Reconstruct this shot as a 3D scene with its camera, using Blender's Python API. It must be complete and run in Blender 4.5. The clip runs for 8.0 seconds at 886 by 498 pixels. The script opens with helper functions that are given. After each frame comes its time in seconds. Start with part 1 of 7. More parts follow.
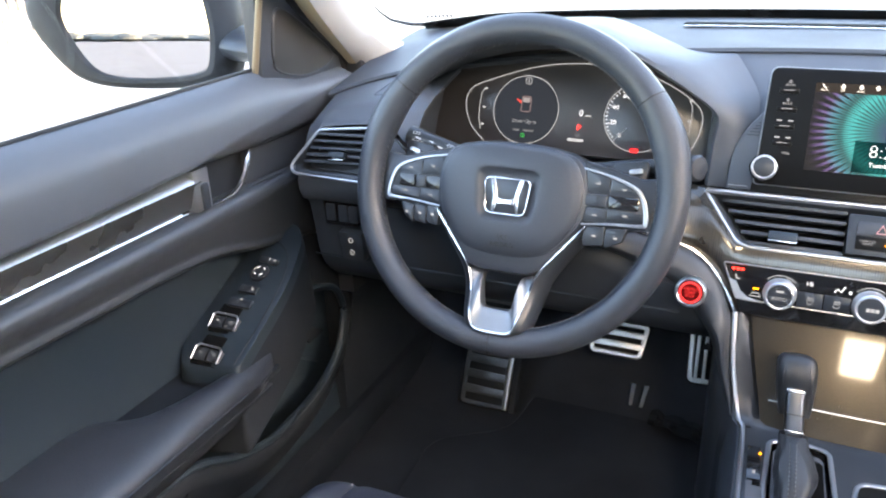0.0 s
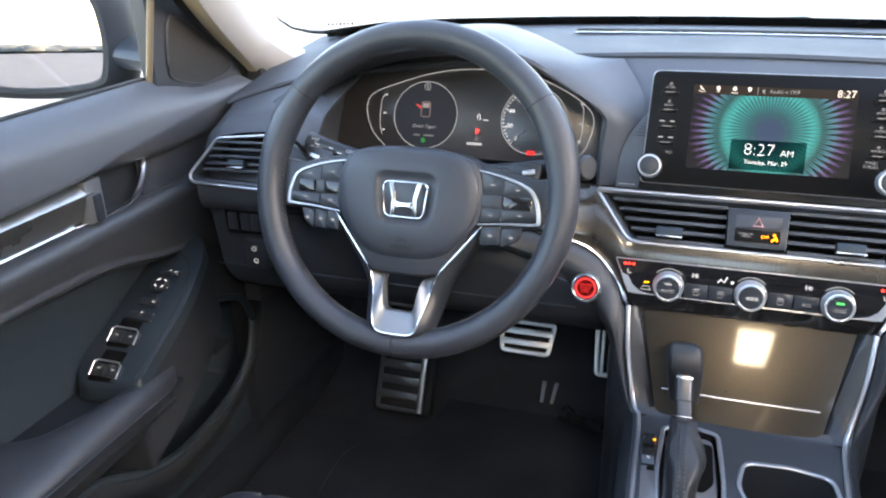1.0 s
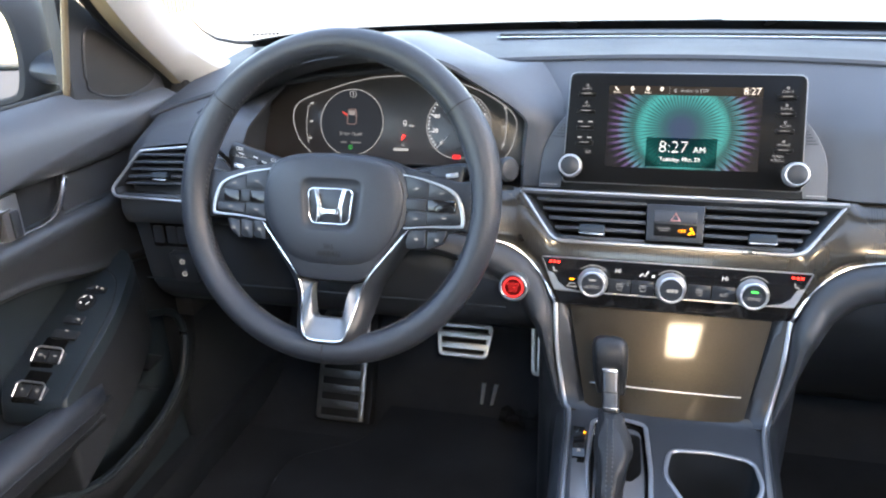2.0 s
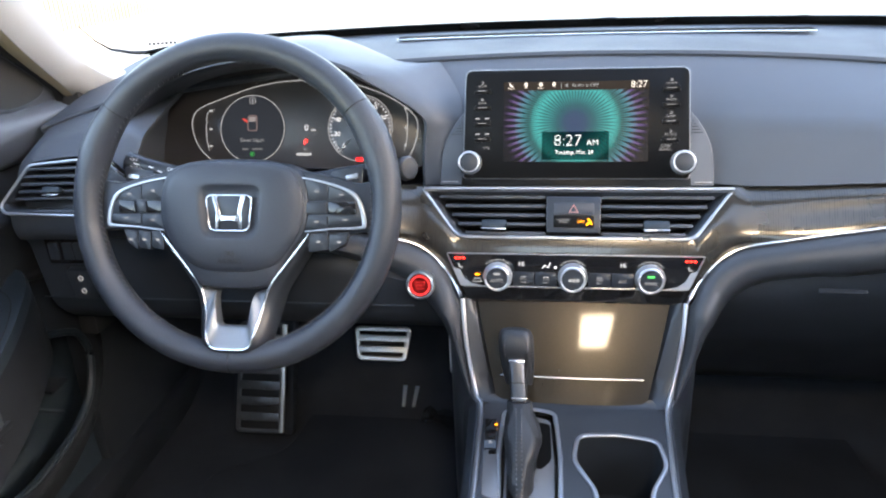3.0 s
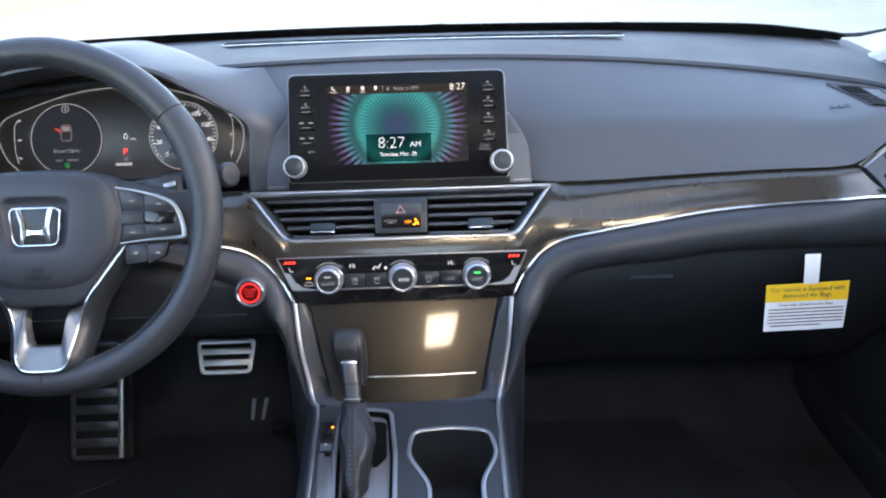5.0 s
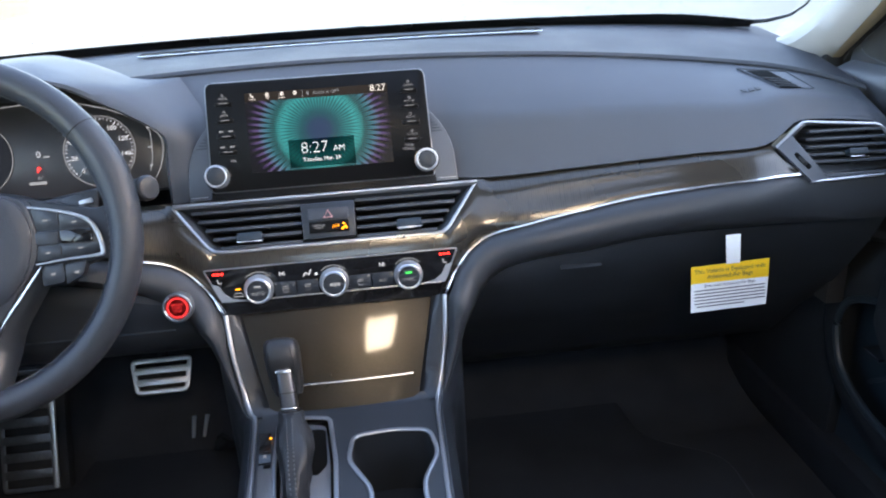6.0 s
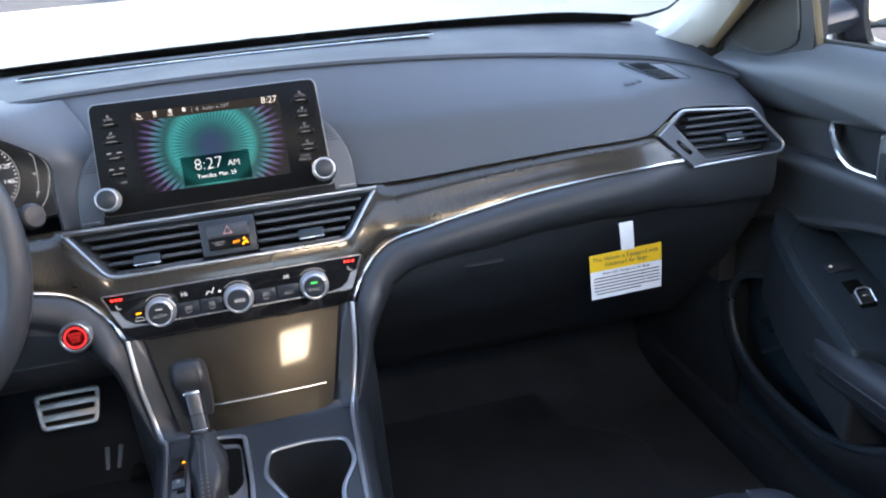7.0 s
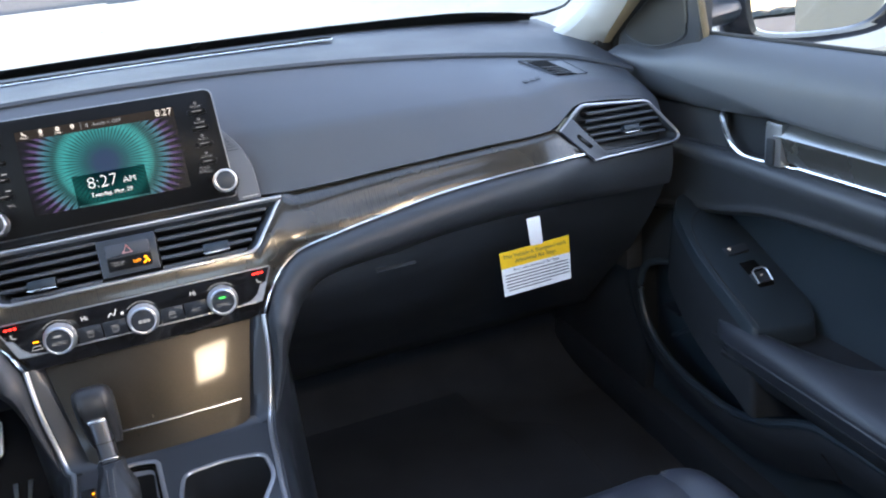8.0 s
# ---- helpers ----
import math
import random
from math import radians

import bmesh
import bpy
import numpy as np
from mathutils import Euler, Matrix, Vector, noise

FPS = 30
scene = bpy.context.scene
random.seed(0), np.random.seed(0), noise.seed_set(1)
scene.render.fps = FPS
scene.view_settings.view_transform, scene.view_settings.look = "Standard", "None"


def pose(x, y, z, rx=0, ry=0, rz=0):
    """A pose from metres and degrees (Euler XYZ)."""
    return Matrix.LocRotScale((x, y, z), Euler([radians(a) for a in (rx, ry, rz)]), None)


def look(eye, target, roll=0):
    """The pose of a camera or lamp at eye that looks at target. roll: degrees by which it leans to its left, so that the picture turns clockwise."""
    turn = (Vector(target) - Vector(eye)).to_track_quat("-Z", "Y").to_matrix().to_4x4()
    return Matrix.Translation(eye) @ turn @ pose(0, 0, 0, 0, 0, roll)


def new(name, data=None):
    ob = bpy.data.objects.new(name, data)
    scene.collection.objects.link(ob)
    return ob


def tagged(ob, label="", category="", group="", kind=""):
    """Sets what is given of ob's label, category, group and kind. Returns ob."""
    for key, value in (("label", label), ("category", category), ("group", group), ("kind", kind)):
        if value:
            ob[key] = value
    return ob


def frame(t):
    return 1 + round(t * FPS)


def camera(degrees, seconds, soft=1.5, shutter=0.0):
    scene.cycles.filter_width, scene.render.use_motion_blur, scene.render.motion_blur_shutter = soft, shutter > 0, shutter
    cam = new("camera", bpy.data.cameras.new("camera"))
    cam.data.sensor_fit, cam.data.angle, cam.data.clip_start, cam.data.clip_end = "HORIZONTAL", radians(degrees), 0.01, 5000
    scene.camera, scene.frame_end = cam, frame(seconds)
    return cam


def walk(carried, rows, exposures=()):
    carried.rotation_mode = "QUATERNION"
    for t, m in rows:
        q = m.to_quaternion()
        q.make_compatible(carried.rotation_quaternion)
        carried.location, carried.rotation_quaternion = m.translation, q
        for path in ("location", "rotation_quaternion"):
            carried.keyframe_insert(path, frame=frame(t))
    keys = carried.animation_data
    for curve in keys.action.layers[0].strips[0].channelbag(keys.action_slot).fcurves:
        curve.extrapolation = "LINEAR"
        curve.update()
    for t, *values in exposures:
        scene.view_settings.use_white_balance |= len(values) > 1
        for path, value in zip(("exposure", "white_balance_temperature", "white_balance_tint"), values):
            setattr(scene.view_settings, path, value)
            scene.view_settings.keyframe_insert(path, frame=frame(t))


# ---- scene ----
cam = camera(59.5, 8.0, soft=2.1)
PATH = [
    (0, (-0.107, -0.908, 0.877), (-0.881, 0.755, 0.078), -1.9),
    (0.5, (-0.092, -0.908, 0.875), (-0.769, 0.8, 0.084), -1.3),
    (1, (-0.076, -0.91, 0.874), (-0.672, 0.832, 0.092), -1.3),
    (2.5, (-0.035, -0.914, 0.867), (-0.426, 0.896, 0.112), -2.2),
    (3, (-0.017, -0.915, 0.862), (-0.313, 0.915, 0.111), -2.6),
    (3.5, (-0.001, -0.919, 0.859), (-0.226, 0.92, 0.107), -2.5),
    (4, (0.01, -0.926, 0.861), (-0.119, 0.924, 0.112), -1.8),
    (5.5, (0.044, -0.923, 0.852), (0.148, 0.933, 0.114), -2.2),
    (6, (0.052, -0.925, 0.851), (0.23, 0.925, 0.112), -3.3),
    (6.5, (0.062, -0.931, 0.853), (0.346, 0.905, 0.112), -4.0),
    (7, (0.072, -0.937, 0.854), (0.451, 0.879, 0.109), -5.2),
    (7.5, (0.083, -0.938, 0.853), (0.543, 0.858, 0.103), -6.3),
    (8, (0.09, -0.939, 0.853), (0.655, 0.823, 0.094), -6.4),
]
walk(cam, [(t, look(eye, target, roll)) for t, eye, target, roll in PATH], exposures=((0, 4.44, 7200, 17), (0.5, 4.36, 7200, 17), (1, 4.12, 7200, 17), (3, 4.12, 7150, 17), (4, 4.05, 7000, 17), (5.5, 3.66, 6800, 18), (7, 3.70, 6800, 18), (8, 3.74, 6850, 18)))
# ---- world and sun ----
world = bpy.data.worlds.new("world")
scene.world = world
world.use_nodes = True
wt = world.node_tree
sky = wt.nodes.new("ShaderNodeTexSky")
sky.sky_type, sky.sun_disc = "NISHITA", False
SUN_EL, SUN_AZ = radians(14), radians(104)      # azimuth clockwise from straight ahead
sky.sun_elevation, sky.sun_rotation = SUN_EL, SUN_AZ
wt.links.new(sky.outputs[0], wt.nodes["Background"].inputs[0])
wt.nodes["Background"].inputs[1].default_value = 0.15
sun = new("sun", bpy.data.lights.new("sun", "SUN"))
sun.data.energy, sun.data.angle, sun.data.color = 4.0, radians(0.5), (1.0, 0.87, 0.7)
sun_from = Vector((math.sin(SUN_AZ) * math.cos(SUN_EL), math.cos(SUN_AZ) * math.cos(SUN_EL), math.sin(SUN_EL)))
sun.matrix_world = look(sun_from * 20, (0, 0, 0))


# ---- materials ----
def rgb(v):
    return (*v, 1.0)


def material(name, base, rough=0.5, metal=0.0, var=0.12, grain=900.0, bump=0.15, coat=0.0, spec=0.5, blotch=9.0):
    """Principled surface with large blotches, fine grain, uneven gloss and a grain bump, in metres."""
    m = bpy.data.materials.new(name)
    m.use_nodes = True
    nt = m.node_tree
    b = nt.nodes["Principled BSDF"]
    tc = nt.nodes.new("ShaderNodeTexCoord")
    big, fine = nt.nodes.new("ShaderNodeTexNoise"), nt.nodes.new("ShaderNodeTexNoise")
    big.inputs["Scale"].default_value, fine.inputs["Scale"].default_value = blotch, grain
    big.inputs["Detail"].default_value, fine.inputs["Detail"].default_value = 4, 2
    for n in (big, fine):
        nt.links.new(tc.outputs["Object"], n.inputs["Vector"])
    add = nt.nodes.new("ShaderNodeMath")
    add.operation = "ADD"
    nt.links.new(big.outputs["Fac"], add.inputs[0]), nt.links.new(fine.outputs["Fac"], add.inputs[1])
    ramp = nt.nodes.new("ShaderNodeMapRange")
    ramp.inputs["From Min"].default_value, ramp.inputs["From Max"].default_value = 0.6, 1.4
    ramp.inputs["To Min"].default_value, ramp.inputs["To Max"].default_value = 1 - var, 1 + var
    nt.links.new(add.outputs[0], ramp.inputs["Value"])
    mul = nt.nodes.new("ShaderNodeMix")
    mul.data_type, mul.blend_type = "RGBA", "MULTIPLY"
    mul.inputs["Factor"].default_value = 1.0
    mul.inputs["A"].default_value = rgb(base)
    nt.links.new(ramp.outputs[0], mul.inputs["B"])
    nt.links.new(mul.outputs["Result"], b.inputs["Base Color"])
    r2 = nt.nodes.new("ShaderNodeMapRange")
    r2.inputs["From Min"].default_value, r2.inputs["From Max"].default_value = 0.3, 0.7
    r2.inputs["To Min"].default_value, r2.inputs["To Max"].default_value = rough * 0.88, min(1, rough * 1.12)
    nt.links.new(big.outputs["Fac"], r2.inputs["Value"]), nt.links.new(r2.outputs[0], b.inputs["Roughness"])
    b.inputs["Metallic"].default_value = metal
    b.inputs["Specular IOR Level"].default_value = spec
    b.inputs["Coat Weight"].default_value = coat
    b.inputs["Coat Roughness"].default_value = 0.06
    if bump:
        bp = nt.nodes.new("ShaderNodeBump")
        bp.inputs["Strength"].default_value, bp.inputs["Distance"].default_value = bump, 0.0006
        nt.links.new(fine.outputs["Fac"], bp.inputs["Height"]), nt.links.new(bp.outputs[0], b.inputs["Normal"])
    return m


def glow(name, color, strength):
    m = bpy.data.materials.new(name)
    m.use_nodes = True
    b = m.node_tree.nodes["Principled BSDF"]
    b.inputs["Base Color"].default_value = rgb([c * 0.1 for c in color])
    b.inputs["Roughness"].default_value = 0.5
    b.inputs["Specular IOR Level"].default_value = 0.08
    b.inputs["Emission Color"].default_value, b.inputs["Emission Strength"].default_value = rgb(color), strength * 0.16
    return m


def pane_glass(name, gloss=0.06, tint=(1, 1, 1)):
    m = bpy.data.materials.new(name)
    m.use_nodes = True
    nt = m.node_tree
    nt.nodes.remove(nt.nodes["Principled BSDF"])
    tr, gl, mx = nt.nodes.new("ShaderNodeBsdfTransparent"), nt.nodes.new("ShaderNodeBsdfGlossy"), nt.nodes.new("ShaderNodeMixShader")
    tr.inputs[0].default_value = rgb(tint)
    gl.inputs["Roughness"].default_value = 0.02
    mx.inputs[0].default_value = gloss
    nt.links.new(tr.outputs[0], mx.inputs[1]), nt.links.new(gl.outputs[0], mx.inputs[2])
    nt.links.new(mx.outputs[0], nt.nodes["Material Output"].inputs[0])
    return m


def wood_trim(name):
    """Dark brown lacquered trim with fine upright broken lines under a clear coat."""
    m = material(name, (0.06, 0.05, 0.04), 0.28, 0.4, 0.05, 500, 0.0, 0.9, 0.5)
    nt = m.node_tree
    b = nt.nodes["Principled BSDF"]
    tc, wave, gap = nt.nodes.new("ShaderNodeTexCoord"), nt.nodes.new("ShaderNodeTexWave"), nt.nodes.new("ShaderNodeTexNoise")
    wave.wave_type, wave.bands_direction = "BANDS", "X"
    for key, v in (("Scale", 118.0), ("Distortion", 0.5), ("Detail", 1.0), ("Detail Scale", 0.5)):
        wave.inputs[key].default_value = v
    mp = nt.nodes.new("ShaderNodeMapping")
    mp.inputs["Scale"].default_value = (520, 20, 110)
    nt.links.new(tc.outputs["Object"], mp.inputs[0]), nt.links.new(tc.outputs["Object"], wave.inputs["Vector"])
    gap.inputs["Scale"].default_value, gap.inputs["Detail"].default_value = 1.0, 2
    nt.links.new(mp.outputs[0], gap.inputs["Vector"])
    add = nt.nodes.new("ShaderNodeMath")
    add.operation = "ADD"
    nt.links.new(wave.outputs["Fac"], add.inputs[0]), nt.links.new(gap.outputs["Fac"], add.inputs[1])
    cr = nt.nodes.new("ShaderNodeValToRGB")
    cr.color_ramp.elements[0].position, cr.color_ramp.elements[0].color = 0.47, (0.012, 0.0105, 0.009, 1)
    cr.color_ramp.elements[1].position, cr.color_ramp.elements[1].color = 0.66, (0.048, 0.040, 0.030, 1)
    nt.links.new(add.outputs[0], cr.inputs[0]), nt.links.new(cr.outputs[0], b.inputs["Base Color"])
    b.inputs["Coat Roughness"].default_value = 0.13
    return m


M_SHELF = material("soft_shelf_plastic", (0.050, 0.055, 0.064), 0.60, var=0.07, grain=1400, bump=0.3, spec=0.30)
M_DASH = material("soft_dash_plastic", (0.068, 0.075, 0.087), 0.50, var=0.07, grain=1400, bump=0.3, spec=0.45)
M_BAND = material("soft_band_plastic", (0.034, 0.038, 0.044), 0.42, var=0.06, grain=1400, bump=0.25)
M_LOWER = material("hard_black_plastic", (0.015, 0.024, 0.032), 0.48, var=0.1, grain=1100, bump=0.3)
M_UNDER = material("matt_lower_dash", (0.026, 0.031, 0.038), 0.55, var=0.1, grain=1100, bump=0.25, spec=0.35)
M_GLOSS = material("gloss_black_plastic", (0.012, 0.012, 0.013), 0.12, var=0.1, bump=0.0, coat=0.4)
M_SATIN = material("satin_black_plastic", (0.025, 0.029, 0.035), 0.35, var=0.1, bump=0.08)
M_LEATHER = material("black_leather", (0.034, 0.039, 0.048), 0.4, var=0.12, grain=650, bump=0.5)
M_ARM = material("armrest_leather", (0.025, 0.029, 0.037), 0.42, var=0.12, grain=650, bump=0.5)
M_SEAT = material("seat_leather", (0.03, 0.034, 0.045), 0.4, var=0.12, grain=500, bump=0.6)
M_CHROME = material("satin_chrome", (0.72, 0.73, 0.75), 0.2, 1.0, 0.05, 400, 0.0)
M_SILVER = material("satin_silver_paint", (0.42, 0.43, 0.45), 0.3, 0.85, 0.06, 900, 0.0)
M_INLAY = material("satin_inlay_paint", (0.225, 0.24, 0.26), 0.40, 0.7, 0.06, 900, 0.0)
M_STEEL = material("brushed_pedal_steel", (0.80, 0.78, 0.74), 0.36, 1.0, 0.1, 600, 0.05)
# Steel darkened to stand for the dim footwell that it mirrors.
M_DIMSTEEL = material("shaded_footrest_steel", (0.17, 0.168, 0.165), 0.42, 0.9, 0.25, 300, 0.1)
M_RUBBER = material("black_rubber", (0.015, 0.015, 0.015), 0.75, var=0.15, bump=0.3)
M_CARPET = material("black_carpet", (0.036, 0.039, 0.044), 0.95, var=0.4, grain=1800, bump=1.0, spec=0.1)
M_WOOD = wood_trim("lacquered_dark_trim")
M_BIN = material("bronze_bin_lid", (0.029, 0.023, 0.016), 0.30, 0.65, 0.22, 700, 0.0, 0.55, blotch=14)
M_BOOT = material("boot_leather", (0.016, 0.017, 0.019), 0.45, var=0.15, grain=650, bump=0.5)
M_RING = material("pale_satin_metal", (0.62, 0.63, 0.65), 0.38, 0.85, 0.04, 700, 0.0)
M_BEZEL = material("matt_screen_glass", (0.008, 0.0075, 0.0075), 0.35, var=0.1, bump=0.0, spec=0.10)
M_PLINTH = material("smooth_grey_plastic", (0.064, 0.071, 0.083), 0.42, var=0.05, grain=1400, bump=0.15)
M_PLATE = material("smooth_grey_plate", (0.13, 0.135, 0.145), 0.24, 0.2, 0.05, 900, 0.0)
M_COLLAR = material("dark_brushed_collar", (0.1, 0.104, 0.115), 0.34, 0.9, 0.08, 900, 0.05)
# Warm tint stands for sunlight bounced onto the pillar's rear edge.
M_WARMLIT = material("warm_lit_edge_trim", (0.46, 0.36, 0.22), 0.6, var=0.06, grain=900, bump=0.2)
M_PILLAR = material("grey_pillar_trim", (0.36, 0.355, 0.34), 0.7, var=0.06, grain=1500, bump=0.3)
M_HEADLINER = material("grey_headliner", (0.62, 0.6, 0.57), 0.9, var=0.08, grain=900, bump=0.5)
M_BEVEL = material("satin_strip_bevel", (0.30, 0.305, 0.31), 0.34, 0.8, 0.06, 500, 0.0, 0.3)
M_WHITE = material("white_print", (0.75, 0.75, 0.75), 0.6, var=0.02, bump=0.0)
M_GLASS = pane_glass("window_glass")
M_FRIT = material("black_glass_border", (0.01, 0.01, 0.01), 0.25, var=0.1, bump=0.0)
M_PAINT = material("dark_body_paint", (0.02, 0.021, 0.024), 0.2, 0.2, 0.1, 300, 0.0, 1.0)


# ---- mesh helpers ----
def thing(name, label, category, at=(0, 0, 0), kind="", group=""):
    ob = new(name)
    ob.location = at
    ob.empty_display_size = 0.05
    return tagged(ob, label, category, group, kind)


def part(name, bm, mat, parent=None, label="", sharp=38, world_space=True):
    """Links a bmesh as one mesh object under a thing or a part; its points are given in the world."""
    bmesh.ops.remove_doubles(bm, verts=bm.verts, dist=1e-5)
    bmesh.ops.recalc_face_normals(bm, faces=bm.faces)
    me = bpy.data.meshes.new(name)
    bm.to_mesh(me)
    bm.free()
    me.materials.append(mat)
    me.polygons.foreach_set("use_smooth", [True] * len(me.polygons))
    me.set_sharp_from_angle(angle=radians(sharp))
    ob = new(name, me)
    if parent:
        ob.parent = parent
        if parent.type == "EMPTY":
            ob.matrix_parent_inverse = Matrix.Translation(-parent.location)
    if label:
        ob["label"] = label
    return ob


def whole(name, bm, mat, label, category, kind="", group="", sharp=38):
    """A thing that is one plain mesh."""
    return tagged(part(name, bm, mat, None, "", sharp), label, category, group, kind)


def smooth_fn(points):
    """A smooth curve y(x) through the given (x, y) pairs."""
    xs, ys = [p[0] for p in points], [p[1] for p in points]
    n = len(xs)
    d = [(ys[i + 1] - ys[i]) / (xs[i + 1] - xs[i]) for i in range(n - 1)]
    m = [d[0]] + [0 if d[i - 1] * d[i] <= 0 else 2 * d[i - 1] * d[i] / (d[i - 1] + d[i]) for i in range(1, n - 1)] + [d[-1]]

    def f(x):
        if x <= xs[0]:
            return ys[0]
        if x >= xs[-1]:
            return ys[-1]
        i = max(k for k in range(n - 1) if xs[k] <= x)
        h = xs[i + 1] - xs[i]
        t = (x - xs[i]) / h
        return (ys[i] * (1 + 2 * t) * (1 - t) ** 2 + m[i] * h * t * (1 - t) ** 2 + ys[i + 1] * t * t * (3 - 2 * t) + m[i + 1] * h * t * t * (t - 1))
    return f


def spline(points, n=6, closed=False):
    """Catmull-Rom through the points, n steps a span."""
    p = [Vector(q) for q in points]
    k = len(p)
    out = []
    for i in range(k if closed else k - 1):
        a, b, c, d = (p[(i - 1) % k], p[i], p[(i + 1) % k], p[(i + 2) % k]) if closed else (p[max(i - 1, 0)], p[i], p[i + 1], p[min(i + 2, k - 1)])
        for s in range(n):
            t = s / n
            out.append(0.5 * ((2 * b) + (c - a) * t + (2 * a - 5 * b + 4 * c - d) * t * t + (3 * b - a - 3 * c + d) * t ** 3))
    return out if closed else out + [p[-1]]


def linspace(a, b, n):
    return [a + (b - a) * i / (n - 1) for i in range(n)]


def grid(bm, rows, wrap=False, cap=False):
    """Quads between rows of points."""
    vs = [[bm.verts.new(q) for q in r] for r in rows]
    for a, b in zip(vs, vs[1:]):
        n = len(a)
        for i in range(n if wrap else n - 1):
            j = (i + 1) % n
            bm.faces.new((a[i], a[j], b[j], b[i]))
    if cap:
        bm.faces.new(list(reversed(vs[0])))
        bm.faces.new(vs[-1])
    return bm


def sheet(rows, thick, into=None):
    """A shell of that thickness, grown away from the middle of the cabin."""
    P = [[Vector(q) for q in r] for r in rows]
    n, m = len(P), len(P[0])
    N, side = [], 0.0
    for i in range(n):
        row = []
        for j in range(m):
            du = P[min(i + 1, n - 1)][j] - P[max(i - 1, 0)][j]
            dv = P[i][min(j + 1, m - 1)] - P[i][max(j - 1, 0)]
            c = du.cross(dv)
            c = c.normalized() if c.length > 1e-9 else (row[-1] if row else Vector((0, 1, 0)))
            side += c.dot(P[i][j] - Vector((0, -0.9, 0.85)))
            row.append(c)
        N.append(row)
    k = abs(thick) if side > 0 else -abs(thick)
    bm = into or bmesh.new()
    A = [[bm.verts.new(q) for q in r] for r in P]
    B = [[bm.verts.new(P[i][j] + N[i][j] * k) for j in range(m)] for i in range(n)]
    for i in range(n - 1):
        for j in range(m - 1):
            bm.faces.new((A[i][j], A[i][j + 1], A[i + 1][j + 1], A[i + 1][j]))
            bm.faces.new((B[i][j], B[i + 1][j], B[i + 1][j + 1], B[i][j + 1]))
    rim = [(i, 0) for i in range(n)] + [(n - 1, j) for j in range(1, m)] + [(i, m - 1) for i in range(n - 2, -1, -1)] + [(0, j) for j in range(m - 2, 0, -1)]
    for p, q in zip(rim, rim[1:] + rim[:1]):
        bm.faces.new((A[p[0]][p[1]], A[q[0]][q[1]], B[q[0]][q[1]], B[p[0]][p[1]]))
    return bm


def tube(bm, points, r, n=8, closed=False, flat=1.0, up=(0, 0, 1)):
    """A rod along the points; r may be a list; flat squeezes it across up."""
    p = [Vector(q) for q in points]
    k = len(p)
    rows = []
    for i in range(k):
        a, b = (p[(i - 1) % k], p[(i + 1) % k]) if closed else (p[max(i - 1, 0)], p[min(i + 1, k - 1)])
        t = (b - a).normalized()
        u = Vector(up) - t * t.dot(Vector(up))
        u = u.normalized() if u.length > 1e-4 else t.orthogonal().normalized()
        w = t.cross(u)
        rr = r[i] if isinstance(r, (list, tuple)) else r
        rows.append([p[i] + rr * (math.cos(6.28319 * j / n) * w + flat * math.sin(6.28319 * j / n) * u) for j in range(n)])
    if closed:
        rows.append(rows[0])
    return grid(bm, rows, wrap=True, cap=not closed)


def rounded(points, r, n=4):
    """A 2D outline with its corners rounded by r (or a list)."""
    p = [Vector((*q, 0)) for q in points]
    k, out = len(p), []
    for i in range(k):
        a, b, c = p[i - 1], p[i], p[(i + 1) % k]
        rr = r[i] if isinstance(r, (list, tuple)) else r
        rr = min(rr, (a - b).length * 0.48, (c - b).length * 0.48)
        s, e = b + (a - b).normalized() * rr, b + (c - b).normalized() * rr
        for j in range(n + 1):
            t = j / n
            q = s * (1 - t) ** 2 + b * 2 * t * (1 - t) + e * t * t
            out.append((q.x, q.y))
    return out


def prism(bm, outline, place, depth, bevel=0.0):
    """An outline extruded along the local z of place from -depth to 0, with a rounded front rim."""
    cx, cy = sum(q[0] for q in outline) / len(outline), sum(q[1] for q in outline) / len(outline)
    ext = max(max(abs(q[0] - cx), abs(q[1] - cy)) for q in outline)
    steps = [(-depth, 0.0), (-bevel, 0.0)] + ([(-bevel * 0.3, bevel * 0.3), (0.0, bevel)] if bevel else [])
    rows = []
    for z, inset in steps:
        row = []
        for q in outline:
            dx, dy = q[0] - cx, q[1] - cy
            L = math.hypot(dx, dy) or 1
            f = max(0.0, 1 - inset / max(L, ext * 0.2))
            row.append(place @ Vector((cx + dx * f, cy + dy * f, z)))
        rows.append(row)
    return grid(bm, rows, wrap=True, cap=True)


def rbox(bm, size, place, bevel=0.002, seg=2):
    """A box with rounded edges about the origin of place."""
    made = bmesh.ops.create_cube(bm, size=1.0, matrix=place @ Matrix.Diagonal((*size, 1)))
    edges = list({e for v in made["verts"] for e in v.link_edges})
    if bevel:
        bmesh.ops.bevel(bm, geom=edges, offset=bevel, segments=seg, affect="EDGES", profile=0.6)
    return bm


def lathe(bm, profile, place, n=32):
    """A turned shape about the local z of place: (radius, z) pairs."""
    rows = [[place @ Vector((max(r, 1e-4) * math.cos(6.28319 * j / n), max(r, 1e-4) * math.sin(6.28319 * j / n), z)) for j in range(n)] for r, z in profile]
    return grid(bm, rows, wrap=True, cap=True)


def circle(r, n=32, cx=0, cy=0):
    return [(cx + r * math.cos(6.28319 * i / n), cy + r * math.sin(6.28319 * i / n)) for i in range(n)]


